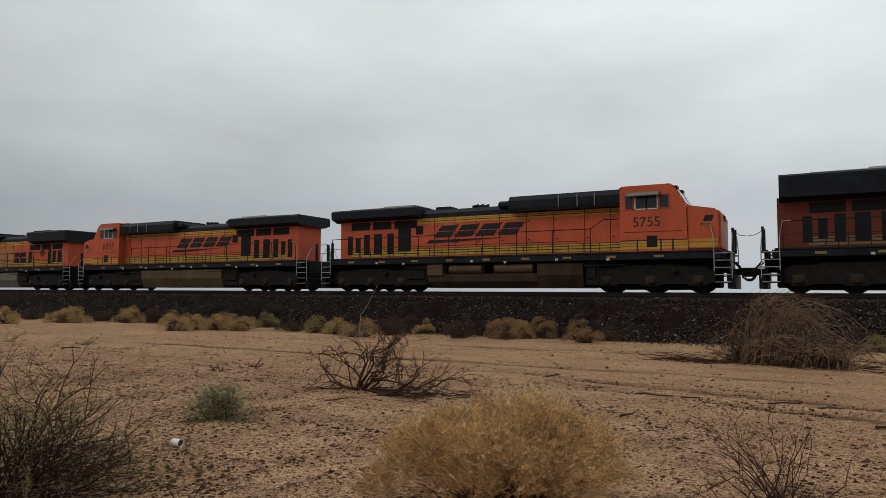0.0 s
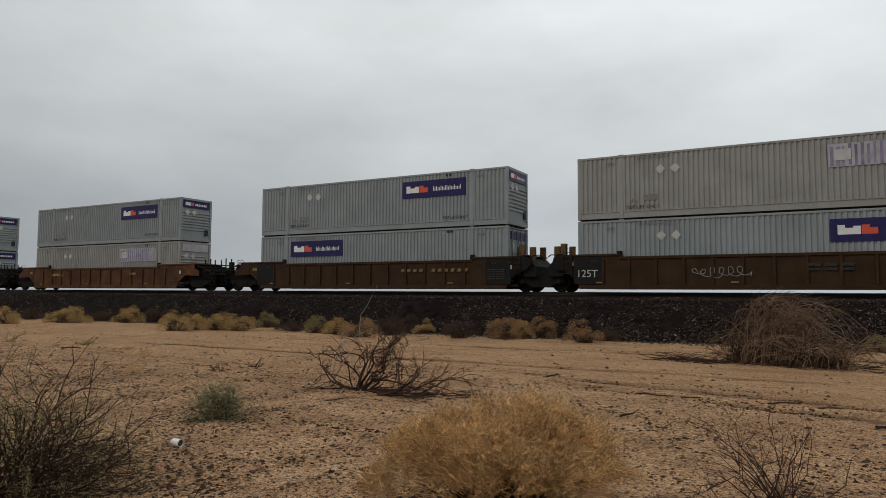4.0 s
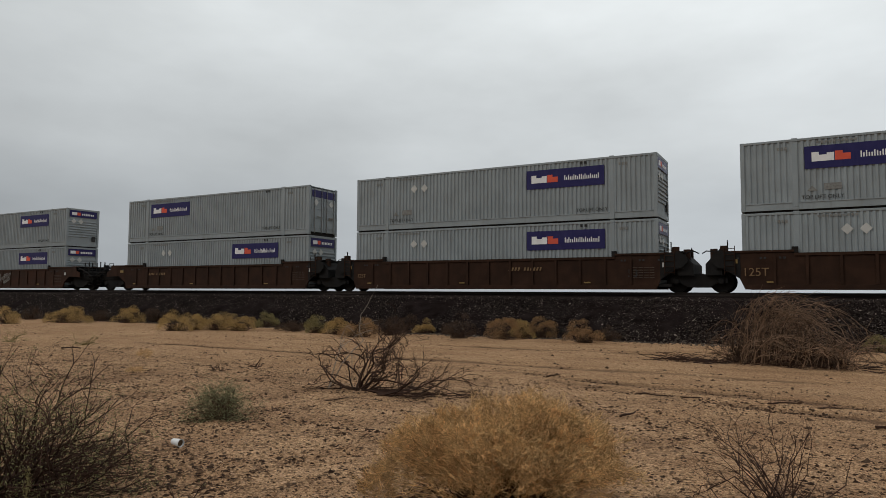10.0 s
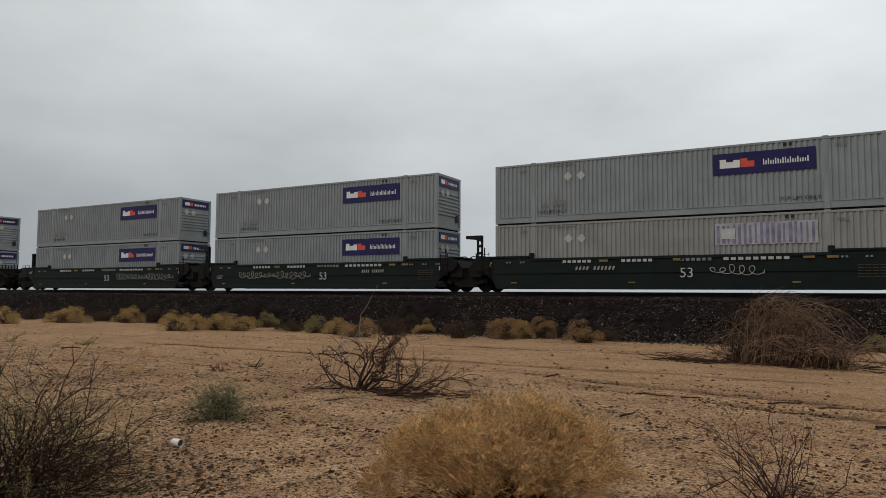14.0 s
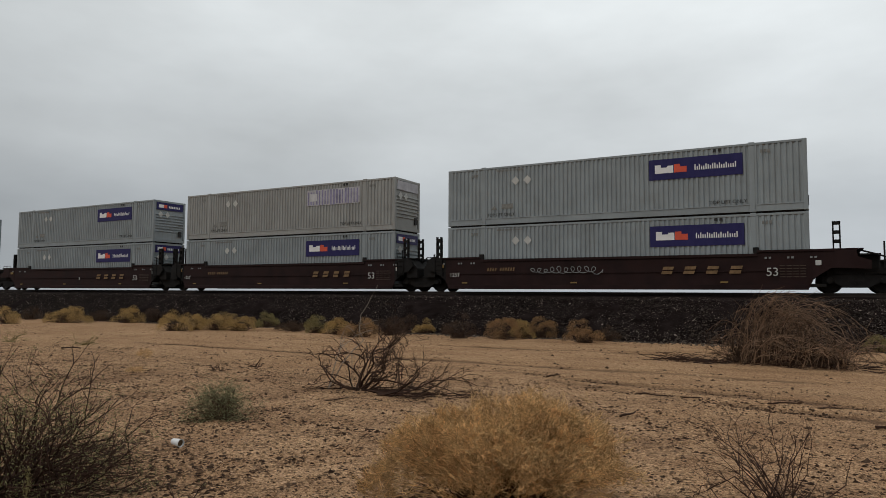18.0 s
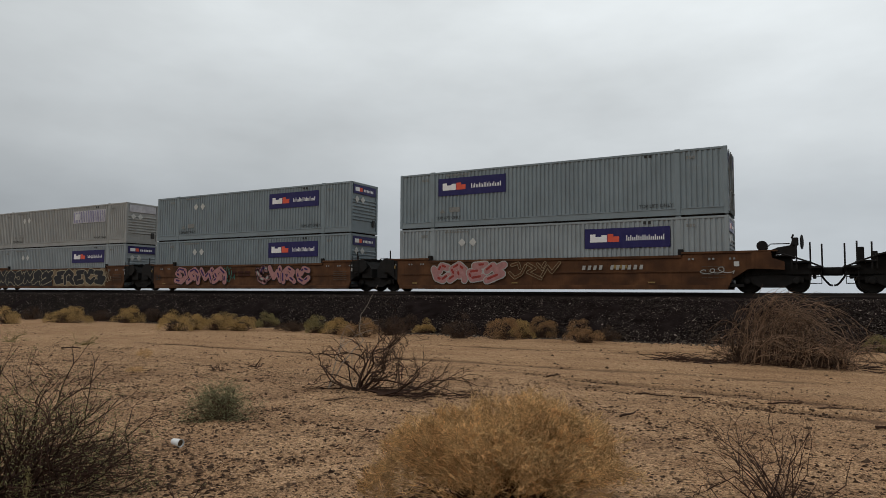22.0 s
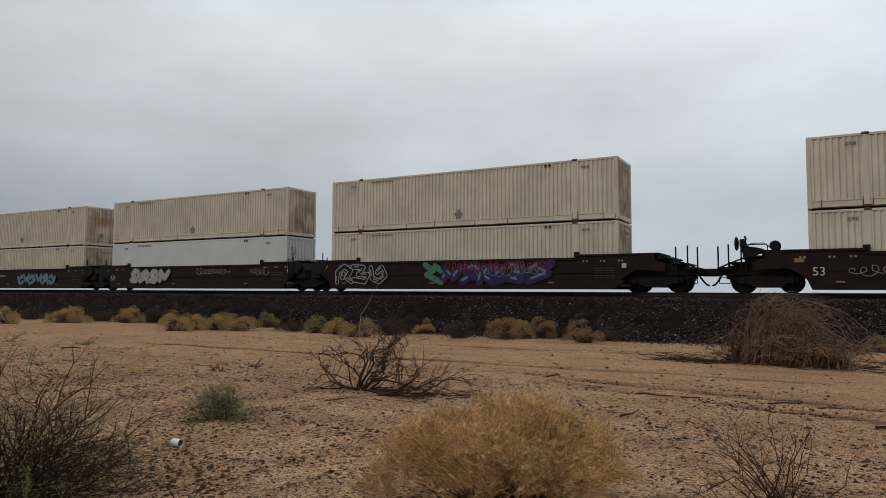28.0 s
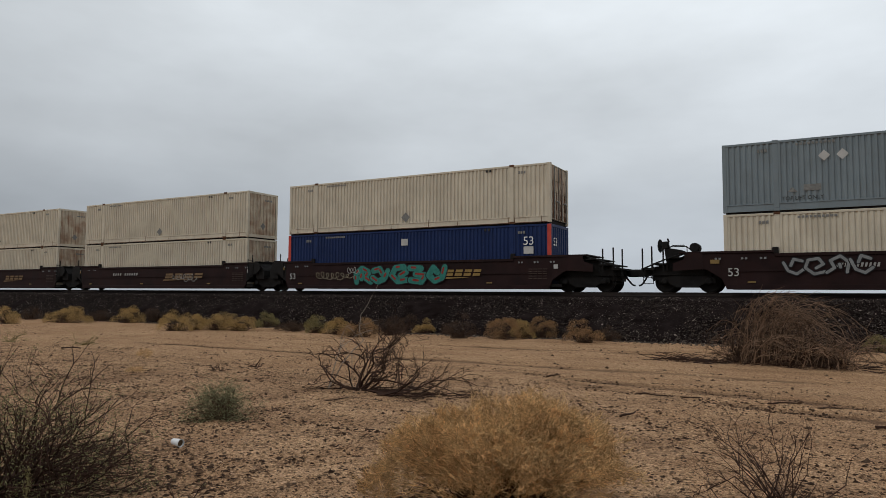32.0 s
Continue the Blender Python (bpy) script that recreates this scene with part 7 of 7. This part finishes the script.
def branch_out(tw, rng, start, way, length, r, depth, bend=0.22, kids=3, floor=-9.0, tips=None):
    """A branch with forks, down to fine twigs."""
    pts, d = crooked(rng, start, way, length, 4, bend)
    pts = [(a, b, max(c, floor)) for a, b, c in pts]
    tw.stem(pts, r, r * 0.55, 4 if r > 0.004 else 3)
    if depth == 0:
        if tips is not None:
            tips.append(pts[-1])
        return
    for k in range(kids):
        i = rng.choice((2, 3, 4, 4))
        q = [a + rng.gauss(0, 0.55) for a in d]
        ln = math.sqrt(sum(a * a for a in q)) or 1
        branch_out(tw, rng, pts[i], [a / ln for a in q], length * rng.uniform(0.5, 0.8), r * 0.58, depth - 1, bend, kids, floor, tips)


def ring_way(rng, low, high):
    a = rng.uniform(0, math.tau)
    e = radians(rng.uniform(low, high))
    return [math.cos(a) * math.cos(e), math.sin(a) * math.cos(e), math.sin(e)]


def straw_bush(x, y, rx, ry, h, count, seed, label):
    """A lumpy dome of dry, wiry stems: tufts of fine forked straw over a hollow heart coloured dark for its shade."""
    rng = random.Random(seed)
    z = land_z(x, y)
    thing = tagged(new("dry_bush"), label, "bush")
    thing.location = (x, y, z)
    outer, core = Twigs(), Twigs()
    big = h > 0.5
    lobes = [(rng.uniform(0, math.tau), rng.uniform(0.1, 1.3), rng.uniform(0.94, 1.08)) for _ in range(26)]
    for i in range(count):
        a = rng.uniform(0, math.tau)
        e = math.asin(rng.random() ** 0.8)
        lump = 0.0
        for la, le, lv in lobes:
            near = math.exp(-((math.remainder(a - la, math.tau) * math.cos(e)) ** 2 + (e - le) ** 2) / 0.10)
            lump = max(lump, lv * (0.72 + 0.28 * near))
        lump *= 1 + rng.gauss(0, 0.05)
        low = math.sin(e) * lump
        if big and low < 0.34 and rng.random() < 0.74:
            continue
        end = (rx * math.cos(a) * math.cos(e) * lump, ry * math.sin(a) * math.cos(e) * lump, 0.04 + h * lump * math.sin(e) ** 0.72)
        s = (rng.gauss(0, 0.16 * rx), rng.gauss(0, 0.16 * ry), 0.0)
        pts = []
        for k in range(5):
            v = 0.3 + 0.7 * k / 4
            pts.append((s[0] + (end[0] - s[0]) * v ** 1.2 + rng.gauss(0, 0.012), s[1] + (end[1] - s[1]) * v ** 1.2 + rng.gauss(0, 0.012), end[2] * v ** 0.85 + rng.gauss(0, 0.012)))
        outer.stem(pts[2:], 0.0020, 0.0012)
        lean = Vector(end).normalized()
        for k in range(16 if big else 8):
            j = rng.choice((2, 3, 3, 4, 4, 4))
            b = pts[j]
            if big and b[2] < 0.38 * h and rng.random() < 0.78:
                continue
            w = Vector((rng.gauss(0, 1), rng.gauss(0, 1), rng.gauss(0.25, 0.8))).normalized() + lean * 0.4
            w.normalize()
            g = min(h, 0.5) * rng.uniform(0.05, 0.19)
            m = (b[0] + w.x * g * 0.5 + rng.gauss(0, 0.010), b[1] + w.y * g * 0.5 + rng.gauss(0, 0.010), max(0.01, b[2] + w.z * g * 0.5 + rng.gauss(0, 0.008)))
            outer.stem([b, m, (b[0] + w.x * g, b[1] + w.y * g, max(0.01, b[2] + w.z * g))], 0.0016, 0.0009)
    # near-black inner stems put the shade of the hollow into the colour
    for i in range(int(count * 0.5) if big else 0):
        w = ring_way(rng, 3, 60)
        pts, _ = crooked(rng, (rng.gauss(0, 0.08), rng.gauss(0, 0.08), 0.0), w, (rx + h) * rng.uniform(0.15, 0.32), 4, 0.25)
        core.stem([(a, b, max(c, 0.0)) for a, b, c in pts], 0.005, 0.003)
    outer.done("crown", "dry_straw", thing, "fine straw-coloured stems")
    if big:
        core.done("heart", "dry_shade_core", thing, "inner stems, coloured dark for the shade inside")
    return thing


def bare_shrub(x, y, stems, length, r, depth, low, high, seed, label, material="bare_wood", kids=3, leaves=0, leaf="leaf_dull", bend=0.22, lean=(0, 0, 0), name="bare_shrub"):
    """A shrub of crooked bare branches, with leaves where asked."""
    rng = random.Random(seed)
    z = land_z(x, y)
    thing = tagged(new(name), label, "shrub")
    thing.location = (x, y, z)
    tw, tips = Twigs(), []
    for i in range(stems):
        w = ring_way(rng, low, high)
        w = [a + b for a, b in zip(w, lean)]
        ln = math.sqrt(sum(q * q for q in w))
        branch_out(tw, rng, (rng.gauss(0, 0.06), rng.gauss(0, 0.06), -0.02), [q / ln for q in w], length * rng.uniform(0.7, 1.15), r * rng.uniform(0.6, 1.1), depth, bend, kids, 0.005, tips)
    tagged(tw.done("branchwork", material, thing), kind="stuff")
    if leaves:
        lf = Twigs()
        for i in range(leaves):
            t = rng.choice(tips)
            lf.leaf((t[0] + rng.gauss(0, 0.05), t[1] + rng.gauss(0, 0.05), max(0.01, t[2] + rng.gauss(0, 0.05))), rng.uniform(0.006, 0.014), rng)
        tagged(lf.done("foliage", leaf, thing), kind="stuff")
    return thing


def tumbleweed_heap(x, y, rx, ry, h, count, seed, label):
    """Long stems rooted low on one side, that rise, arch over together and hang to the ground on the other."""
    rng = random.Random(seed)
    thing = tagged(new("tumbleweed_heap"), label, "bush")
    thing.location = (x, y, land_z(x, y))
    tw, low, core = Twigs(), Twigs(), Twigs()
    for i in range(count):
        s = (max(-0.85, min(0.5, rng.gauss(-0.32, 0.24))) * rx, rng.uniform(-0.55, 0.6) * ry)
        reach = rng.uniform(0.3, 1.15) * rx * (1.0 if rng.random() < 0.82 else -0.55)
        mid = (s[0] + reach * 0.5) / rx
        top = h * rng.uniform(0.30, 1.0) ** 0.8 * max(0.25, 1.0 - 0.6 * mid * mid)
        if rng.random() < 0.3:
            s = (rng.uniform(-0.7, 0.9) * rx, rng.uniform(-1.0, -0.6) * ry)
            top *= 0.45
            reach *= 0.7
        side = rng.gauss(0, 0.35)
        stop = rng.uniform(0.6, 1.05)
        pts = []
        for k in range(9):
            v = stop * k / 8
            pts.append((s[0] + reach * (1 - math.cos(v * math.pi * 0.78)) * 0.72 + rng.gauss(0, 0.025), s[1] + side * v + rng.gauss(0, 0.03), max(0.01, top * max(0.0, math.sin(v * math.pi * 0.94)) ** 0.85 + rng.gauss(0, 0.022))))
        tw.stem(pts, 0.0085, 0.0045)
        for k in range(6):
            j = rng.randint(3, 8)
            b, c = pts[j], pts[j - 1]
            way = [b[0] - c[0] + rng.gauss(0, 0.1), b[1] - c[1] + rng.gauss(0, 0.12), b[2] - c[2] + rng.gauss(-0.03, 0.08)]
            ln = math.sqrt(sum(a * a for a in way)) or 1
            q, _ = crooked(rng, b, [a / ln for a in way], rng.uniform(0.18, 0.5), 3, 0.2, sag=0.35)
            tw.stem([(u, v, max(0.01, w)) for u, v, w in q], 0.0055, 0.0025)
    # inner tangle coloured near black, as the shade under the arches
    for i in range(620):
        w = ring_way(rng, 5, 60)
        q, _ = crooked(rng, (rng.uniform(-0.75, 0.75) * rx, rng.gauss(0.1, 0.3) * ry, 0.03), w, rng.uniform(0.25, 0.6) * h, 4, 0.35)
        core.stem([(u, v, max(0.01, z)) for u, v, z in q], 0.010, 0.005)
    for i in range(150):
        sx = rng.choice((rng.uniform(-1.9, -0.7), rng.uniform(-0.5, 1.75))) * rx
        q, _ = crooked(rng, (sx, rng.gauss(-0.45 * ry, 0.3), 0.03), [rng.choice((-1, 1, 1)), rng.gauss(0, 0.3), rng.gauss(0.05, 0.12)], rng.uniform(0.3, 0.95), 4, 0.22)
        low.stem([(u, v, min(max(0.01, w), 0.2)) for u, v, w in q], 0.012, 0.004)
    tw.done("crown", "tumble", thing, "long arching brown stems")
    core.done("heart", "dry_shade_core", thing, "tangled inner stems, coloured dark for the shade inside")
    low.done("debris", "bare_wood", thing, "dark fallen sticks")
    return thing


def bank_shrub(x, y, w, h, tone, seed):
    """A low mounded desert shrub: brushy tufts crowded on a dome over a dark woody base and a heart coloured dark for
    shade.
    """
    rng = random.Random(seed * 7 + 1)
    names = {"straw": "straw-yellow dry shrub at the foot of the bank", "tawny": "tawny brown dry shrub at the foot of the bank", "umber": "dark leafless shrub on the bank", "olive": "olive-green desert shrub by the bank"}
    thing = tagged(new("desert_shrub"), names[tone], "shrub", "shrubs along the bank")
    z = max(land_z(x, y), bank_z(y) if y > 25.3 else -9.0)
    thing.location = (x, y, z - 0.02)
    st, lf, heart = Twigs(), Twigs(), Twigs()
    tufts = max(14, round(17 * w))
    skew = rng.uniform(-0.2, 0.2)
    for i in range(tufts):
        a = rng.uniform(0, math.tau)
        e = math.asin(rng.random())
        f = rng.uniform(0.72, 1.0)
        hx, hz = 0.54 * w * f, 0.80 * h * f * rng.uniform(0.78, 1.05)
        c = (hx * math.cos(a) * math.cos(e) + skew * w * 0.3, 0.6 * hx * math.sin(a) * math.cos(e), 0.05 + hz * math.sin(e) * (1 - 0.35 * abs(math.cos(a) * math.cos(e)) ** 2))
        out = Vector((math.cos(a) * math.cos(e) * 0.8, math.sin(a) * math.cos(e) * 0.8, 0.35 + math.sin(e))).normalized()
        r = rng.uniform(0.15, 0.25) * (0.6 + 0.4 * min(w, 1.6))
        st.stem([(c[0] * 0.15, c[1] * 0.15, 0.0), (c[0] * 0.6 + rng.gauss(0, 0.03), c[1] * 0.6, c[2] * 0.45), c], 0.012, 0.005)
        for k in range(330 if tone != "umber" else 190):
            d = Vector((rng.gauss(0, 1), rng.gauss(0, 1), rng.gauss(0, 1))).normalized()
            d = (d + out * 0.85).normalized()
            q = r * rng.random() ** 0.45
            p = Vector(c) + d * q
            if p.z < 0.015:
                continue
            lf.blade(p, d, rng.uniform(0.022, 0.05), rng.uniform(0.004, 0.008), rng)
    # heart stems coloured near black for shade low inside the shrub
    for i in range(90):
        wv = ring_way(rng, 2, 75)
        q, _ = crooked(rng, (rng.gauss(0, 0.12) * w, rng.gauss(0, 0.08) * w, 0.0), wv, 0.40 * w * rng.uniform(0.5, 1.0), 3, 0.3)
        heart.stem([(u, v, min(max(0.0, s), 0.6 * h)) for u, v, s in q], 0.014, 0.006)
    st.done("woody_base", "umber" if tone != "olive" else "dry_shade_core", thing)
    heart.done("heart", "dry_shade_core", thing, "inner stems, coloured dark for the shade inside")
    lf.done("foliage", tone, thing)
    return thing


straw_bush(-1.88, 4.30, 0.92, 0.74, 0.75, 3300, 21, "straw-coloured dry wiry bush, its heart coloured dark for shade")
straw_bush(-2.80, 4.12, 0.17, 0.15, 0.27, 170, 22, "small tuft of pale dry grass")
bare_shrub(-6.55, 9.05, 11, 0.64, 0.024, 3, 22, 70, 23, "dark leafless shrub with crooked branches on the sand", kids=3, bend=0.36)
bare_shrub(-6.40, 9.0, 7, 0.82, 0.019, 3, 14, 44, 43, "dark leafless shrub leaning low over the sand", lean=(0.9, 0.45, 0.05), kids=3, bend=0.30)
bare_shrub(-6.0, 8.85, 8, 0.72, 0.018, 3, 2, 14, 24, "dark fallen branches lying on the sand", lean=(1.9, 1.0, 0), kids=3, bend=0.2, name="fallen_branches")
bare_shrub(-7.12, 8.95, 2, 0.98, 0.015, 2, 76, 88, 25, "tall pale bare stems rising from a shrub", "pale_wood", kids=2, bend=0.24)
bare_shrub(-6.40, 5.94, 60, 0.26, 0.005, 2, 10, 85, 26, "small grey-green desert bush on gravel", "dry_shade_core", kids=4, leaves=9000, leaf="sage", name="desert_bush")
bare_shrub(-5.35, 2.75, 52, 0.56, 0.016, 3, 0, 50, 27, "large dark twiggy bush with sparse dull leaves", kids=3, leaves=16000, bend=0.18, lean=(0.34, 0.22, -0.08), name="twiggy_bush")
bare_shrub(-5.50, 2.95, 14, 0.66, 0.012, 2, 6, 34, 41, "long dark arching branches at the edge of a bush", lean=(0.75, 0.5, 0.0), kids=3, bend=0.13, name="arching_branches")
bare_shrub(-4.80, 3.0, 4, 0.34, 0.007, 2, 25, 50, 42, "dark bare twigs leaning out over gravel", lean=(0.5, 0.5, 0.0), kids=3, bend=0.1)
bare_shrub(-0.22, 5.36, 32, 0.42, 0.007, 2, 4, 60, 28, "low bush of thin bare brown twigs", kids=3, bend=0.10)
bare_shrub(-3.95, 3.35, 4, 0.26, 0.006, 2, 35, 65, 29, "a few thin bare dark twigs", kids=2, bend=0.12)
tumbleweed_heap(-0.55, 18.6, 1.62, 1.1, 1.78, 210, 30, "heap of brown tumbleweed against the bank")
bank_shrub(-37.11, 19.67, 1.64, 1.07, "straw", 1)
bank_shrub(-42.21, 23.85, 1.47, 0.84, "umber", 2)
bank_shrub(-36.69, 22.60, 2.92, 0.98, "straw", 3)
bank_shrub(-37.40, 25.30, 1.77, 0.71, "umber", 4)
bank_shrub(-33.70, 24.52, 1.92, 0.96, "straw", 5)
bank_shrub(-33.20, 25.80, 1.56, 0.67, "umber", 6)
bank_shrub(-24.62, 20.17, 1.55, 0.95, "straw", 7)
bank_shrub(-24.84, 21.44, 1.35, 0.78, "straw", 8)
bank_shrub(-23.71, 21.74, 1.60, 0.88, "straw", 9)
bank_shrub(-22.59, 22.03, 1.43, 0.97, "straw", 10)
bank_shrub(-24.26, 25.38, 1.26, 0.78, "olive", 11)
bank_shrub(-20.84, 23.63, 1.56, 0.31, "umber", 12)
bank_shrub(-18.75, 22.78, 1.03, 0.93, "olive", 13)
bank_shrub(-17.54, 22.60, 1.15, 0.77, "straw", 14)
bank_shrub(-15.57, 21.51, 1.61, 0.89, "tawny", 15)
bank_shrub(-15.60, 23.70, 1.48, 0.77, "umber", 16)
bank_shrub(-16.04, 25.85, 0.93, 0.67, "umber", 17)
bank_shrub(-14.94, 25.50, 0.85, 0.60, "straw", 18)
bank_shrub(-12.10, 23.44, 1.43, 1.03, "umber", 19)
bank_shrub(-10.65, 24.16, 1.29, 1.16, "tawny", 20)
bank_shrub(-10.14, 25.08, 1.00, 0.91, "straw", 21)
bank_shrub(-9.46, 25.65, 1.19, 0.87, "tawny", 22)
bank_shrub(-7.21, 23.86, 1.20, 0.91, "tawny", 23)
bank_shrub(-6.72, 25.10, 0.90, 0.51, "umber", 24)
bank_shrub(1.90, 25.23, 0.61, 0.61, "olive", 25)
straw_bush(-13.92, 10.53, 0.22, 0.2, 0.24, 90, 61, "small dry tuft on the sand")
bare_shrub(-19.3, 12.4, 16, 0.42, 0.008, 1, 5, 40, 62, "flat grey twiggy plant on the sand", "olive", kids=4)
bare_shrub(-22.5, 12.1, 16, 0.4, 0.008, 1, 10, 60, 63, "low grey-green twiggy plant on the sand", "olive", kids=4)
bare_shrub(-10.65, 9.8, 8, 0.17, 0.013, 1, 5, 60, 64, "small dark dead twig clump", kids=3)
bare_shrub(-10.5, 10.75, 5, 0.19, 0.018, 1, 5, 50, 65, "small dark stump with twigs", kids=2)
straw_bush(-11.6, 8.6, 0.25, 0.2, 0.10, 70, 66, "flattened pale grass on the sand")


def lying_stick(x, y, length, turn, r, seed):
    rng = random.Random(seed)
    tw = Twigs()
    pts, _ = crooked(rng, (-length / 2, 0, r), (1, 0, 0), length, 6, 0.12)
    tw.stem([(a, b, min(max(c, r * 0.6), r * 3)) for a, b, c in pts], r, r * 0.5, 6)
    ob = tagged(tw.done("stick", "bare_wood", None), "dark weathered stick lying on the ground", "stick", "sticks on the ground")
    ob.matrix_basis = pose(x, y, land_z(x, y) + 0.004, 0, 0, turn)


for i, (x, y, ln, turn, r) in enumerate(((-11.86, 8.92, 0.38, 30, 0.012), (-2.05, 8.85, 0.34, 35, 0.016), (-2.3, 11.3, 0.55, 20, 0.014), (-1.6, 11.25, 0.5, 24, 0.012), (-0.35, 11.0, 0.45, 10, 0.015), (0.2, 10.9, 0.4, 20, 0.012), (-17.95, 11.23, 0.5, 25, 0.026), (-6.0, 7.9, 0.5, 50, 0.01), (-4.4, 12.5, 0.3, 10, 0.02), (0.9, 9.6, 0.5, 12, 0.02), (1.4, 10.2, 0.6, 6, 0.016), (-3.4, 9.8, 0.35, 80, 0.01))):
    lying_stick(x, y, ln, turn, r, 70 + i)


def plant_stalk(x, y, h):
    rng = random.Random(9)
    thing = tagged(new("weed_stalk"), "pale green weed stalk with small leaves", "weed")
    thing.location = (x, y, land_z(x, y))
    tw, lf = Twigs(), Twigs()
    pts, _ = crooked(rng, (0, 0, 0), (0, 0, 1), h, 6, 0.04)
    tw.stem(pts, 0.005, 0.003, 5)
    for k in range(160):
        t = pts[rng.randint(2, 6)]
        lf.leaf((t[0] + rng.gauss(0, 0.012), t[1] + rng.gauss(0, 0.012), t[2] + rng.gauss(0, 0.03)), 0.012, rng)
    tw.done("stalk", "olive", thing)
    lf.done("foliage", "olive", thing)


plant_stalk(-4.62, 2.62, 0.30)


def foam_cup(x, y):
    """A white foam cup lying on its side, its mouth open."""
    thing = tagged(new("foam_cup"), "white foam cup lying on its side on gravel", "cup")
    bm = bmesh.new()
    disc(bm, 0, -0.06, 0.06, 0.040, ((0, 0.025), (0.03, 0.029), (0.95, 0.039), (0.97, 0.042), (1.0, 0.041), (0.99, 0.036), (0.1, 0.026)), 20)
    part("cup_wall", bm, "vinyl_white", thing)
    # brown disc across the mouth: dirt and the shade inside, as colour
    bm = bmesh.new()
    disc(bm, 0, 0.040, 0.042, 0.040, ((0, 0.0345), (1, 0.0345)), 20)
    part("cup_inside", bm, "tank_tan", thing, "dirty inside, its shade put into the brown colour")
    thing.matrix_basis = pose(x, y, land_z(x, y) + 0.003, -3, 0, -90)


foam_cup(-5.52, 4.58)


def motions():
    """The train runs past at a steady speed."""
    for ob, x, z, turn in MOVERS:
        walk(ob, [(t, pose(x + SPEED * t, TRACK_Y, RAIL_Z + z, 0, 0, turn)) for t in (0.0, SECONDS / 2, SECONDS)])


motions()
